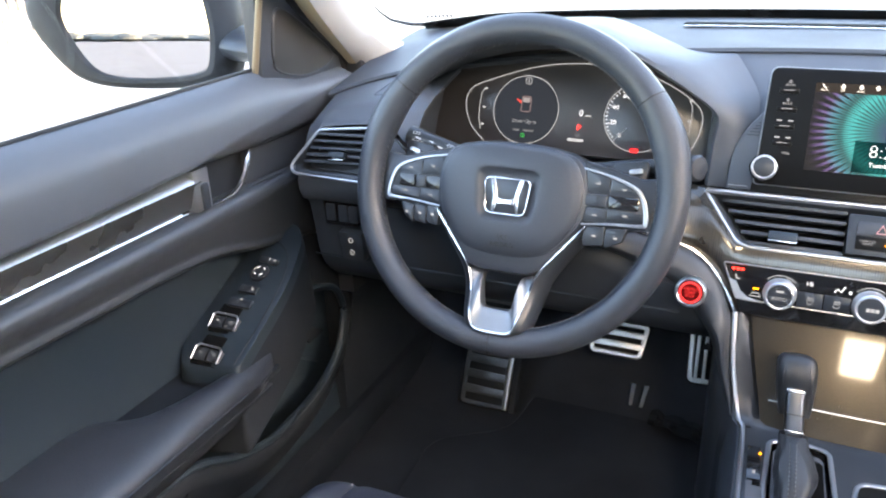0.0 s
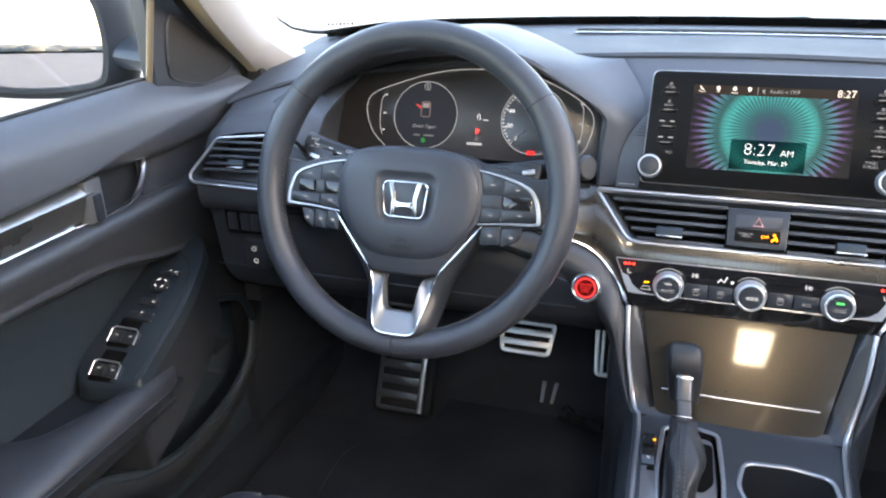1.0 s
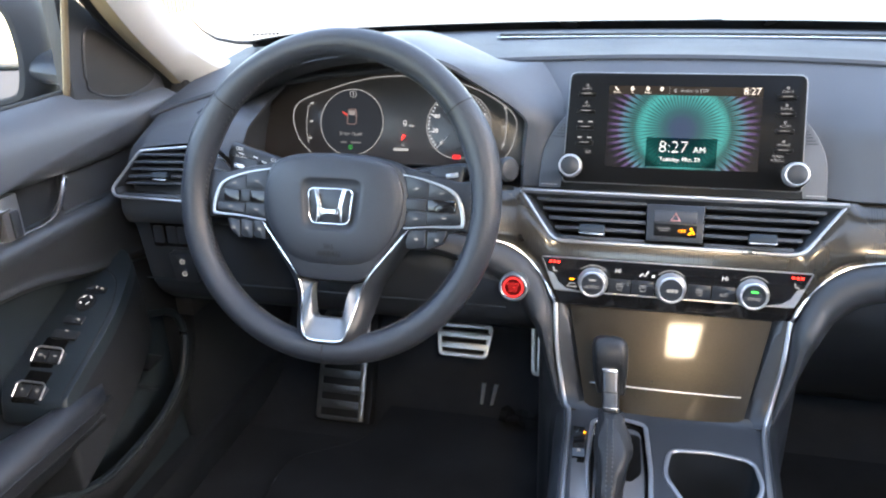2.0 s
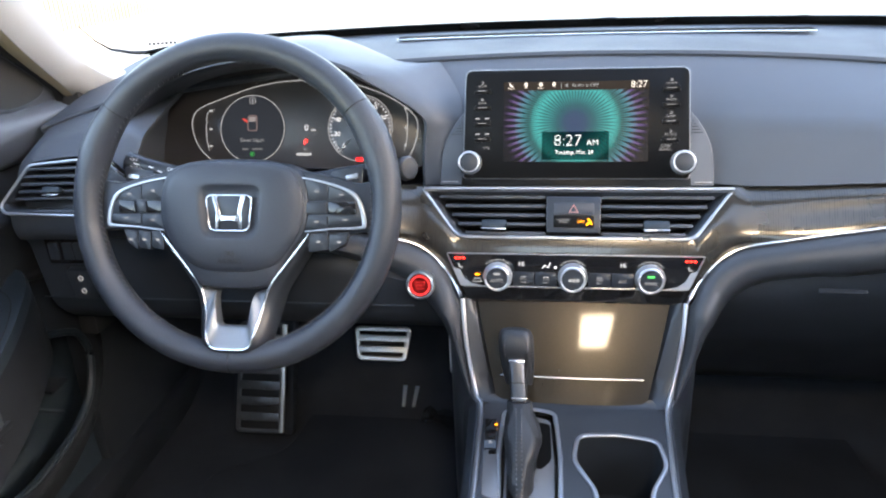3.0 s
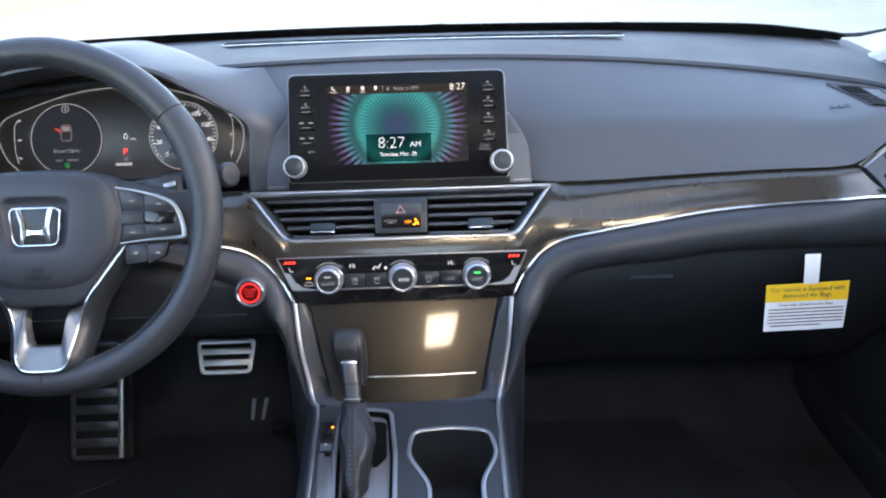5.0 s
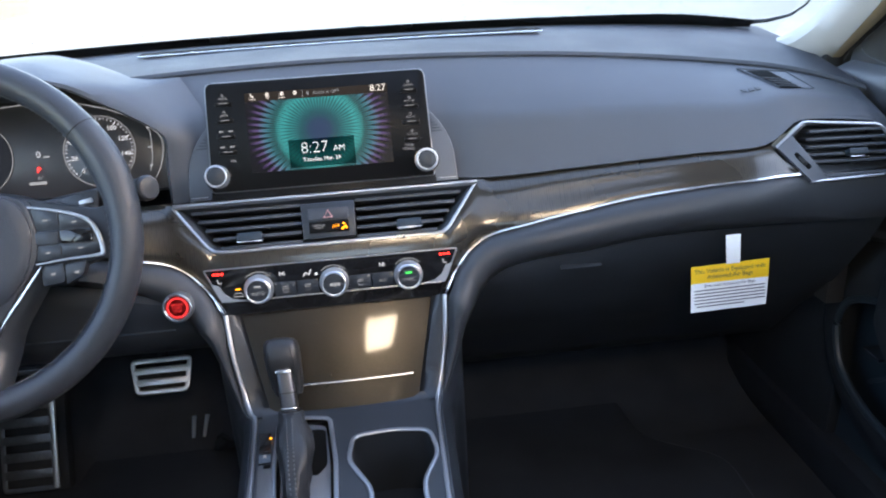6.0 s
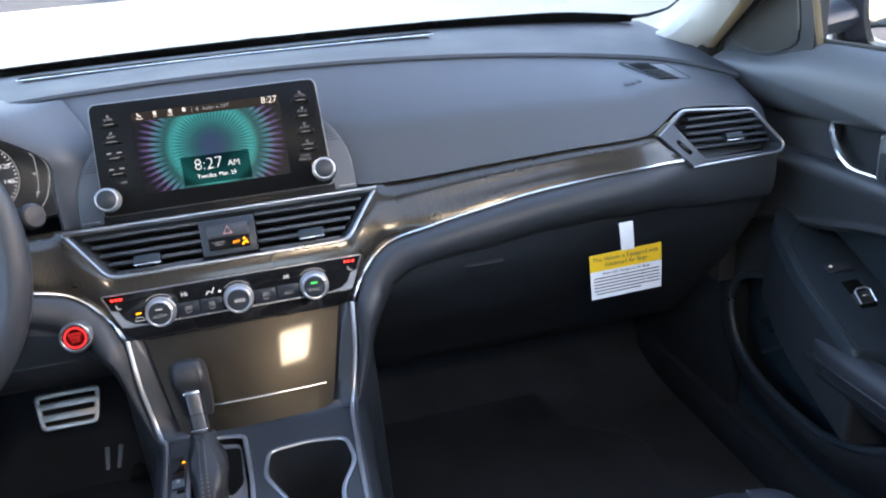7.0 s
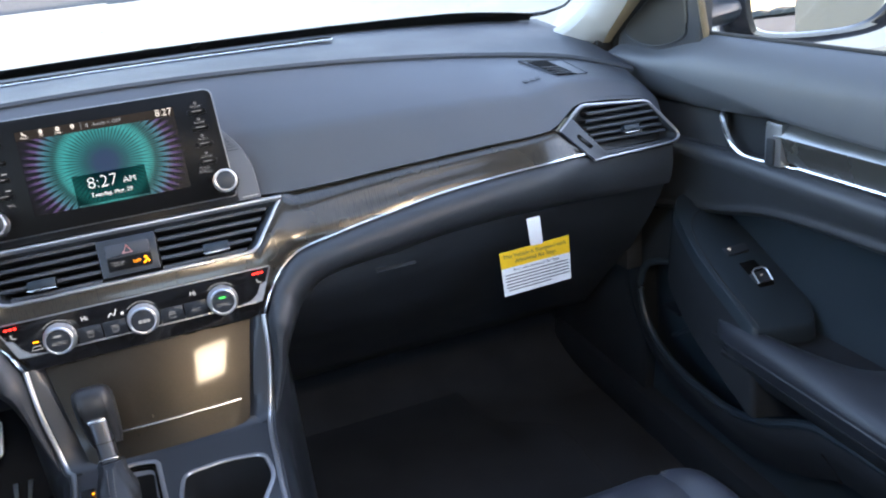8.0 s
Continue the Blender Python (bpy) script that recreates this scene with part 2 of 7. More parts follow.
def facing(origin, tilt, turn=0.0):
    """A frame on a panel that faces the seats: x right, y up the panel, z out of it; tilt: degrees it leans back."""
    return Matrix.Translation(origin) @ pose(0, 0, 0, 90 - tilt, 0, turn)


def lettering(name, text, size, place, mat, parent, align="CENTER", label="", depth=0.0002, thin=0.0):
    """Flat lettering on a frame, as a mesh."""
    cu = bpy.data.curves.new(name, "FONT")
    cu.body, cu.size, cu.align_x, cu.align_y, cu.extrude, cu.resolution_u = text, size, align, "CENTER", depth, 2
    cu.offset = -(thin or (0.020 if size > 0.01 else 0.008)) * size
    tmp = bpy.data.objects.new(name, cu)
    me = bpy.data.meshes.new_from_object(tmp)
    bpy.data.objects.remove(tmp)
    me.transform(place)
    me.materials.clear()
    me.materials.append(mat)
    ob = new(name, me)
    ob.parent = parent
    if parent.type == "EMPTY":
        ob.matrix_parent_inverse = Matrix.Translation(-parent.location)
    if label:
        ob["label"] = label
    return ob


# ---- ground, floor and shell ----
M_GROUND = material("worn_asphalt", (0.062, 0.064, 0.069), 0.9, var=0.45, grain=40, bump=0.6, blotch=0.8, spec=0.03)
M_CONCRETE = material("pale_concrete", (0.5, 0.43, 0.34), 0.9, var=0.2, grain=40, bump=0.5, blotch=0.7)
bm = bmesh.new()
grid(bm, [[(x, y, -0.32) for x in linspace(-1500, 1500, 7)] for y in linspace(-1500, 1500, 7)])
whole("ground", bm, M_GROUND, "pale wet asphalt of an open car park", "ground", "structure")
bm = bmesh.new()
rbox(bm, (10.0, 34.0, 0.06), pose(-6.3, 12.0, -0.31), 0.02)
rbox(bm, (40.0, 24.0, 0.06), pose(18.7, 15.5, -0.31), 0.02)
whole("pavement", bm, M_CONCRETE, "pale concrete apron in front of the car", "pavement", "structure")

bm = bmesh.new()
rbox(bm, (1.62, 3.0, 0.04), pose(0, -0.95, -0.025), 0.01)
grid(bm, [spline([(x, 0.18, -0.006), (x, 0.32, 0.005), (x, 0.43, 0.06), (x, 0.50, 0.18), (x, 0.53, 0.34), (x, 0.53, 0.55)], 6) for x in linspace(-0.8, 0.8, 9)])
whole("floor", bm, M_CARPET, "black carpeted cabin floor and bulkhead", "floor", "structure")
M_POCKET = material("matt_black_plastic", (0.015, 0.018, 0.022), 0.62, var=0.1, grain=1100, bump=0.2, spec=0.3)
for s in (-1, 1):
    bm = bmesh.new()
    rbox(bm, (0.03, 0.50, 0.60), pose(s * 0.775, 0.32, 0.29), 0.01)
    rbox(bm, (0.06, 2.6, 0.09), pose(s * 0.775, -0.9, 0.02), 0.02)
    whole("wall_kick_left" if s < 0 else "wall_kick_right", bm, M_POCKET, "matt black kick panel and door sill beside the footwell", "kick panel", "structure")

# roof lining, rear shelf and the shell round the rear of the cabin
def roof_z(x, y):
    return 1.12 + 0.035 * (1 - (x / 0.62) ** 2) - 0.10 * max(0, -1.5 - y) ** 2 - 0.25 * max(0, y + 0.42) ** 2


# headliner with an opening for the sunroof
HOLE_X, HOLE_Y = 0.40, (-0.60, -0.84)
bm = bmesh.new()
for xa, xb, ya, yb in ((-0.64, 0.64, -0.33, HOLE_Y[0]), (-0.64, 0.64, HOLE_Y[1], -2.0), (-0.64, -HOLE_X, *HOLE_Y), (HOLE_X, 0.64, *HOLE_Y)):
    sheet([[(x, y, roof_z(x, y)) for x in linspace(xa, xb, 7)] for y in linspace(ya, yb, 9)], 0.03, bm)
whole("ceiling", bm, M_HEADLINER, "pale grey fabric headliner", "ceiling", "structure")
bm = bmesh.new()
rbox(bm, (1.5, 0.5, 0.04), pose(0, -2.35, 0.66), 0.01)
rbox(bm, (1.5, 0.06, 0.75), pose(0, -2.15, 0.28, -12), 0.02)
whole("rear_shelf", bm, M_LOWER, "dark rear parcel shelf and bulkhead", "parcel shelf", "structure")
for s in (-1, 1):
    bm = bmesh.new()
    tube(bm, [(s * 0.76, -1.18, -0.02), (s * 0.775, -1.18, 0.65), (s * 0.70, -1.22, 0.95), (s * 0.64, -1.24, 1.13)], [0.05, 0.06, 0.05, 0.05], 10, flat=0.5, up=(1, 0, 0))
    rbox(bm, (0.03, 1.3, 0.75), pose(s * 0.80, -1.8, 0.32), 0.01)
    tube(bm, [(s * 0.62, -1.95, 1.07), (s * 0.68, -2.3, 0.85), (s * 0.72, -2.5, 0.68)], [0.07, 0.10, 0.12], 10, flat=0.4, up=(1, 0, 0))
    tube(bm, [(s * 0.60, -0.36, 1.12), (s * 0.635, -0.9, 1.125), (s * 0.635, -1.5, 1.12), (s * 0.61, -2.0, 1.08)], 0.035, 10)
    rbox(bm, (0.05, 1.25, 0.05), pose(s * 0.78, -1.8, 0.69), 0.015)
    whole("pillar_rear_left" if s < 0 else "pillar_rear_right", bm, M_PILLAR, "grey door pillar and roof rail trim behind the front seats", "pillar", "structure")

# ---- dashboard ----
dash = thing("dashboard", "dark grey soft-touch dashboard with brown lacquered trim and chrome lines", "dashboard", (0, 0.2, 0.4))


def crease(x):
    """Rear edge of the top shelf."""
    return Vector((x, 0.14 - 0.06 * min(1.3, abs(x) / 0.66) ** 4, 0.712 - 0.11 * x * x - (0.9 * (abs(x) - 0.6) ** 2 if abs(x) > 0.6 else 0)))


gap_y = smooth_fn([(0.0, 0.016), (0.187, 0.016), (0.253, 0.004), (0.321, -0.009), (0.388, -0.021), (0.453, -0.034), (0.546, -0.050), (0.6, -0.035), (0.72, -0.045)])
gap_z = smooth_fn([(0.0, 0.566), (0.187, 0.566), (0.253, 0.570), (0.321, 0.577), (0.388, 0.583), (0.453, 0.589), (0.535, 0.596), (0.588, 0.622), (0.684, 0.614), (0.702, 0.594), (0.720, 0.568)])
trim_z = smooth_fn([(0.0, 0.432), (0.128, 0.432), (0.138, 0.442), (0.151, 0.462), (0.171, 0.486), (0.193, 0.501), (0.248, 0.517), (0.315, 0.532), (0.38, 0.545), (0.444, 0.554), (0.507, 0.561), (0.556, 0.565), (0.74, 0.563)])

# top shelf, from the windscreen to its rolled rear edge
rows = []
for x in linspace(-0.73, 0.73, 59):
    c = crease(x)
    fy = 0.50 - 0.13 * (abs(x) / 0.72) ** 4
    fz = 0.703 - 0.012 * (abs(x) / 0.7) ** 6
    row = [Vector((x, c.y + (fy - c.y) * t, c.z + (fz - c.z) * t + 0.006 * math.sin(math.pi * t))) for t in linspace(1, 0.06, 12)]
    row += [c + Vector((0, 0.004, 0.001)), c + Vector((0, 0.0005, -0.003)), c + Vector((0, 0.003, -0.008)), c + Vector((0, 0.02, -0.011))]
    rows.append(row)
part("top_shelf", sheet(rows, 0.004), M_SHELF, dash)


def pad_profile(x):
    c, gy, gz = crease(x), gap_y(abs(x)), gap_z(abs(x))
    a, b = Vector((x, c.y + 0.002, c.z - 0.006)), Vector((x, gy, gz))
    d = b - a
    shape = ((0, 0), (0.25, 0.13), (0.50, 0.275), (0.69, 0.405), (0.75, 0.46), (0.79, 0.53), (0.86, 0.68), (0.93, 0.84), (0.975, 0.93), (1.0, 0.985))
    pts = [Vector((x, a.y + d.y * u, a.z + d.z * v)) for u, v in shape]
    return pts + [b + Vector((0, 0.004, -0.001)), b + Vector((0, 0.02, -0.001))]


def diving(x):
    k = max(0.0, min(1.0, (-0.150 - x) / 0.03))
    c = max(0.0, min(1.0, (0.205 - abs(x)) / 0.05))
    c = c * c * (3 - 2 * c)
    return [q + Vector((0, 0.06 * k * k * max(0.0, min(1.0, (0.695 - q.z) / 0.05)) + 0.011 * c * max(0.0, min(1.0, (0.70 - q.z) / 0.06)), 0)) for q in pad_profile(x)]


part("passenger_pad", sheet([diving(x) for x in linspace(-0.198, 0.720, 72)], 0.005), M_DASH, dash)
part("corner_pad", sheet([pad_profile(x) for x in linspace(-0.720, -0.545, 16)], 0.005), M_DASH, dash)


# lacquered fascia with the seat for the middle vents
def fascia_top(x):
    a = abs(x)
    if a < 0.145:
        return 0.511
    if a > 0.549:
        return 0.594 - (a - 0.549) / 0.034 * 0.034
    return 0.511 + (a - 0.145) / 0.044 * 0.055 if a < 0.189 else gap_z(a)


def fascia_y(x, z):
    a = abs(x)
    gy, gz = gap_y(min(a, 0.546)), gap_z(min(a, 0.535))
    return gy - 0.004 + 0.56 * (z - gz) if z > 0.515 else gy - 0.004 + 0.56 * (0.515 - gz) + 0.24 * (z - 0.515)


xs = sorted(set([round(v, 4) for v in linspace(-0.581, 0.581, 100)] + [-0.549, -0.189, -0.145, 0.145, 0.189, 0.549]))
rows = []
for x in xs:
    top, low = min(fascia_top(x), gap_z(0.535) if abs(x) > 0.535 else 9), trim_z(abs(x))
    row = [Vector((x, fascia_y(x, top) + 0.012, top))]
    for t in linspace(0, 1, 13):
        z = top + (low - top) * t
        hollow = 0.0035 * (1 - (2 * t - 1) ** 2) * max(0.0, min(1.0, (x - 0.20) / 0.08))
        row.append(Vector((x, fascia_y(x, z) + hollow + 0.003 * (2 * t - 1) ** 4 - 0.0015 + (0.010 * max(0.0, 1 - t / 0.3) ** 2 if abs(x) > 0.2 else 0), z)))
    row.append(row[-1] + Vector((0, 0.02, 0.001)))
    rows.append(row)
part("trim_panel", sheet(rows, 0.002), M_WOOD, dash, "brown lacquered trim panel with fine upright lines")

# chrome line under the trim, down to the console on both sides
for s in (1, -1):
    path = [(s * x, fascia_y(x, trim_z(x)) - 0.001, trim_z(x) - 0.001) for x in linspace(0.584, 0.148, 40)]
    path += [(s * 0.140, -0.042, 0.445), (s * 0.1345, -0.043, 0.432)]
    bm = bmesh.new()
    tube(bm, path, 0.0022, 6)
    part("chrome_line", bm, M_CHROME, dash, "thin chrome line")


# rolled lower edge that runs along the chrome line and down beside the console
def lower_roll(s, width, turn):
    path = [Vector((x, fascia_y(x, trim_z(x)), trim_z(x) - 0.003)) for x in linspace(0.708, 0.16, 48)]
    path += spline([path[-1], (0.146, -0.044, 0.445), (0.138, -0.048, 0.425), (0.135, -0.062, 0.385), (0.124, -0.084, 0.335), (0.1195, -0.092, 0.314)], 5)[1:]
    first = next(i for i, p in enumerate(path) if p.x < 0.30)
    rest = [sum((path[k + 1] - path[k]).length for k in range(first, i)) for i in range(first, len(path))]
    curve = spline([(x, 0, z) for x, z in turn], 12)
    run = [sum((curve[k + 1] - curve[k]).length for k in range(i)) for i in range(len(curve))]
    rows = []
    for i, p in enumerate(path):
        if i < first:
            q = Vector((p.x, 0, p.z - width))
        else:
            want = rest[i - first] / rest[-1] * run[-1]
            k = min(len(run) - 2, max(j for j in range(len(run)) if run[j] <= want))
            q = curve[k].lerp(curve[k + 1], (want - run[k]) / max(1e-6, run[k + 1] - run[k]))
        flat = 1 - 0.8 * max(0.0, min(1.0, (p.x - 0.40) / 0.22))
        full = min(1.0, math.hypot(q.x - p.x, q.z - p.z) / 0.04)
        prof = ((0.0, 0.004), (0.03, -0.004), (0.12, -0.012), (0.27, -0.019), (0.45, -0.021), (0.62, -0.017), (0.78, -0.007), (0.90, 0.006), (1.0, 0.024), (1.04, 0.06), (1.06, 0.10))
        rows.append([Vector((s * (p.x + (q.x - p.x) * d), p.y + (dy * flat * full if dy < 0.05 else dy), p.z + (q.z - p.z) * d)) for d, dy in prof])
    return sheet(rows, 0.003)




part("lower_edge", lower_roll(1, 0.064, [(0.30, 0.465), (0.25, 0.456), (0.212, 0.441), (0.184, 0.418), (0.164, 0.388), (0.146, 0.354), (0.131, 0.329), (0.1205, 0.312)]), M_BAND, dash)
part("lower_edge", lower_roll(-1, 0.042, [(0.30, 0.487), (0.25, 0.464), (0.218, 0.440), (0.196, 0.426), (0.174, 0.411), (0.157, 0.386), (0.136, 0.343), (0.1205, 0.312)]), M_BAND, dash)

# glove box lid and knee panel
glove_y = smooth_fn([(0.19, 0.20), (0.25, 0.145), (0.30, 0.10), (0.33, 0.065), (0.36, 0.038), (0.40, 0.008), (0.44, -0.022), (0.48, -0.042), (0.52, -0.050)])
knee_y = smooth_fn([(0.35, 0.06), (0.372, 0.005), (0.40, -0.024), (0.42, -0.034), (0.46, -0.041), (0.50, -0.046), (0.56, -0.045)])


def under_panel(x, low, depth):
    """From behind the rolled edge down to the underside of the dash."""
    top = trim_z(abs(x)) - 0.030
    y0 = fascia_y(x, top + 0.02) + 0.012
    pts = [Vector((x, y0 + 0.02, top + 0.012))]
    for t in linspace(0, 1, 12):
        z = top + (low - top) * t
        k = min(1.0, t * 5)
        pts.append(Vector((x, y0 * (1 - k) + depth(z) * k, z)))
    return pts + [Vector((x, depth(low) + 0.03, low - 0.006)), Vector((x, 0.34, low))]


rows = [under_panel(x, 0.20, glove_y) for x in linspace(0.152, 0.712, 24)]
glove = part("glove_box", sheet(rows, 0.006), M_UNDER, dash, "dark glove box lid")
bm = bmesh.new()
rbox(bm, (0.055, 0.005, 0.008), facing((0.315, -0.030, 0.452), -28), 0.0025)
part("latch", bm, M_UNDER, glove)
rows = [under_panel(-x, 0.372, knee_y) for x in linspace(0.152, 0.712, 24)]
part("knee_panel", sheet(rows, 0.006), M_UNDER, dash)
bm = bmesh.new()
tube(bm, [(x, knee_y(0.421) - 0.001, 0.421) for x in linspace(-0.72, -0.2, 12)], 0.0012, 6)
part("panel_seam", bm, M_LOWER, dash)


# instrument hood: a rolled arch over the dials that runs into the shelf
arch = [(-0.590, 0.565), (-0.590, 0.61), (-0.580, 0.655), (-0.552, 0.685), (-0.505, 0.705), (-0.45, 0.719), (-0.385, 0.7255), (-0.33, 0.7235), (-0.289, 0.714), (-0.255, 0.696), (-0.221, 0.676), (-0.196, 0.659), (-0.186, 0.645), (-0.188, 0.622), (-0.190, 0.60), (-0.191, 0.565)]
arch = [(p.x, p.z) for p in spline([(x, 0, z) for x, z in arch], 5)]
acx, acz = -0.39, 0.60


def arch_ring(y, grow, lift, flat=0.0):
    out = []
    for x, z in arch:
        dx, dz = x - acx, max(0.0, z - acz)
        L = math.hypot(dx, dz) or 1
        out.append(Vector((x + dx / L * grow, y, max(z + dz / L * (grow * 0.4 + lift) - flat * dz, 0.565))))
    return out


rings = [arch_ring(0.115, -0.012, -0.016), arch_ring(0.055, -0.004, -0.006), arch_ring(0.030, -0.001, -0.002), arch_ring(0.024, 0.003, 0.001), arch_ring(0.026, 0.008, 0.003), arch_ring(0.05, 0.018, 0.006),
         arch_ring(0.09, 0.030, 0.004), arch_ring(0.14, 0.042, -0.003), arch_ring(0.20, 0.055, -0.012), arch_ring(0.27, 0.06, -0.03)]


def pad_y(x, z):
    """Depth of the passenger pad at that height."""
    pr = diving(max(x, -0.150))
    for p, q in zip(pr, pr[1:]):
        if q.z <= z <= p.z:
            return p.y + (q.y - p.y) * (p.z - z) / max(1e-6, p.z - q.z)
    return pr[0].y if z > pr[0].z else pr[-3].y


# the side towards the screen flows into the pad
lip = rings[4]
for i, (x, z) in enumerate(arch):
    w = max(0.0, min(1.0, (x + 0.37) / 0.11))
    w = w * w * (3 - 2 * w)
    if w == 0:
        continue
    dx, dz = x - acx, max(0.0, z - acz)
    L = math.hypot(dx, dz) or 1
    reach = 0.046 + 0.042 * max(0.0, min(1.0, (z - 0.650) / 0.05))
    qx, qz = x + dx / L * reach, z + dz / L * reach * 0.25
    qz = min(qz, crease(qx).z - 0.005)
    q = Vector((qx, pad_y(qx, qz) - 0.004, qz))
    for k in range(5, len(rings)):
        t = (k - 4) / (len(rings) - 5)
        e = t * t * (3 - 2 * t)
        p = Vector((lip[i].x + (q.x - lip[i].x) * t, lip[i].y + (q.y - lip[i].y) * e, lip[i].z + (q.z - lip[i].z) * (0.5 * t + 0.5 * e)))
        rings[k][i] = rings[k][i].lerp(p, w)
bm = bmesh.new()
grid(bm, rings)
part("instrument_hood", bm, M_DASH, dash)

for s in (1, -1):
    bm = bmesh.new()
    rbox(bm, (0.05, 0.30, 0.20), pose(s * 0.748, 0.305, 0.548), 0.012)
    rbox(bm, (0.03, 0.12, 0.26), pose(s * 0.722, 0.10, 0.45), 0.006)
    rbox(bm, (0.06, 0.05, 0.11), pose(s * 0.767, 0.188, 0.622), 0.006)
    rbox(bm, (0.014, 0.10, 0.11), pose(s * 0.717, 0.080, 0.560), 0.004)
    part("end_filler", bm, M_RUBBER, dash)

# ---- instrument cluster ----
# Dial black lifted to brown in place of the lens cover's reflection.
M_DIALSHEEN = material("dial_lens_sheen", (0.056, 0.050, 0.049), 0.3, var=0.15, bump=0.0)
cluster = part("instrument_panel", prism(bmesh.new(), rounded([(-0.21, -0.07), (0.20, -0.07), (0.20, 0.03), (0.12, 0.065), (-0.10, 0.075), (-0.21, 0.03)], 0.02), facing((-0.395, 0.118, 0.632), 21), 0.02, 0.002), M_DIALSHEEN, dash, "dark instrument cluster")

# ---- centre screen ----
SCREEN = facing((0, 0.0325, 0.643), 18.7)
screen = thing("infotainment_screen", "black tablet-style infotainment screen showing a teal sunburst clock", "screen", (0, 0.05, 0.58))
bm = bmesh.new()
prism(bm, rounded([(-0.134, 0.0645), (0.134, 0.0645), (0.137, -0.0680), (-0.137, -0.0680)], [0.009, 0.009, 0.005, 0.005]), SCREEN, 0.022, 0.0015)
part("bezel", bm, M_BEZEL, screen)

# ---- centre console ----
console = thing("center_console", "black centre console with chrome side strips and cup holder", "console", (0, -0.3, 0))


def deck_z(y):
    return 0.317 + 0.1 * (y + 0.155)


# bin lid between the climate panel and the deck
rows = []
for t in linspace(0, 1, 26):
    z = 0.438 - 0.114 * t
    y = -0.030 - 0.068 * t - 0.0008 * math.sin(math.pi * t)
    w = 0.121 - 0.030 * t
    rows.append([Vector((x * w, y + 0.005 * x * x, z)) for x in linspace(-1, 1, 21)])
part("bin_lid", sheet(rows, 0.004), M_BIN, console, "glossy bronze bin lid")
bm = bmesh.new()
tube(bm, [(x, -0.0835 + 0.3 * x * x, 0.3520) for x in linspace(-0.087, 0.087, 9)], 0.0016, 6)
part("bin_line", bm, M_CHROME, console)

# cheeks beside the bin and the deck, one shell
for s in (1, -1):
    rim = spline([(0.136, -0.040, 0.436), (0.131, -0.060, 0.387), (0.120, -0.082, 0.338), (0.113, -0.108, 0.323), (0.110, -0.17, deck_z(-0.17)), (0.107, -0.26, deck_z(-0.26)), (0.104, -0.40, deck_z(-0.4)), (0.102, -0.62, deck_z(-0.62))], 6)
    if s < 0:
        rim = [Vector((q.x - 0.004 if q.y < -0.1 else q.x, q.y, q.z)) for q in rim]
    bm = bmesh.new()
    tube(bm, [(s * q.x, q.y - 0.002, q.z + 0.001) for q in rim], 0.0030, 8)
    part("chrome_strip", bm, M_SILVER, console, "satin chrome strip")
    rows = []
    for q in rim:
        rows.append([Vector((s * q.x, q.y, q.z)), Vector((s * (q.x + 0.006), q.y, q.z - 0.001)), Vector((s * (q.x + 0.016), q.y + 0.006, q.z - 0.012)), Vector((s * (q.x + 0.020), q.y + 0.01, q.z - 0.05)), Vector((s * (q.x + 0.022), q.y + 0.03, max(0.0, q.z - 0.36)))])
    part("side_panel", sheet(rows, 0.003), M_SATIN, console)
    rows = []
    for q in rim[:18]:
        t = min(1, max(0, (0.436 - q.z) / 0.11))
        inner = 0.121 - 0.030 * t
        rows.append([Vector((s * q.x, q.y, q.z)), Vector((s * (q.x - 0.006), q.y + 0.0, q.z)), Vector((s * (inner + 0.004), q.y + 0.004, q.z - 0.004 * t)), Vector((s * inner, q.y + 0.016, q.z))])
    part("cheek", sheet(rows, 0.002), M_SATIN, console)

# ---- doors ----
DY = [0.149, 0.1485, 0.146, 0.141, 0.134, 0.125] + linspace(0.112, -1.05, 48)
pad_low = smooth_fn([(-1.05, 0.597), (-0.48, 0.597), (-0.20, 0.598), (-0.13, 0.596), (-0.07, 0.5925), (0.0, 0.592), (0.08, 0.593), (0.105, 0.598), (0.13, 0.612), (0.15, 0.628)])
pad_crease = smooth_fn([(-1.05, 0.606), (-0.48, 0.607), (-0.24, 0.614), (-0.16, 0.6235), (-0.05, 0.633), (0.03, 0.639), (0.11, 0.648), (0.15, 0.652)])
inset_edge = smooth_fn([(-1.05, 0.496), (-0.50, 0.491), (-0.36, 0.487), (-0.27, 0.484), (-0.20, 0.478), (-0.09, 0.452), (-0.05, 0.444), (0.17, 0.395)])


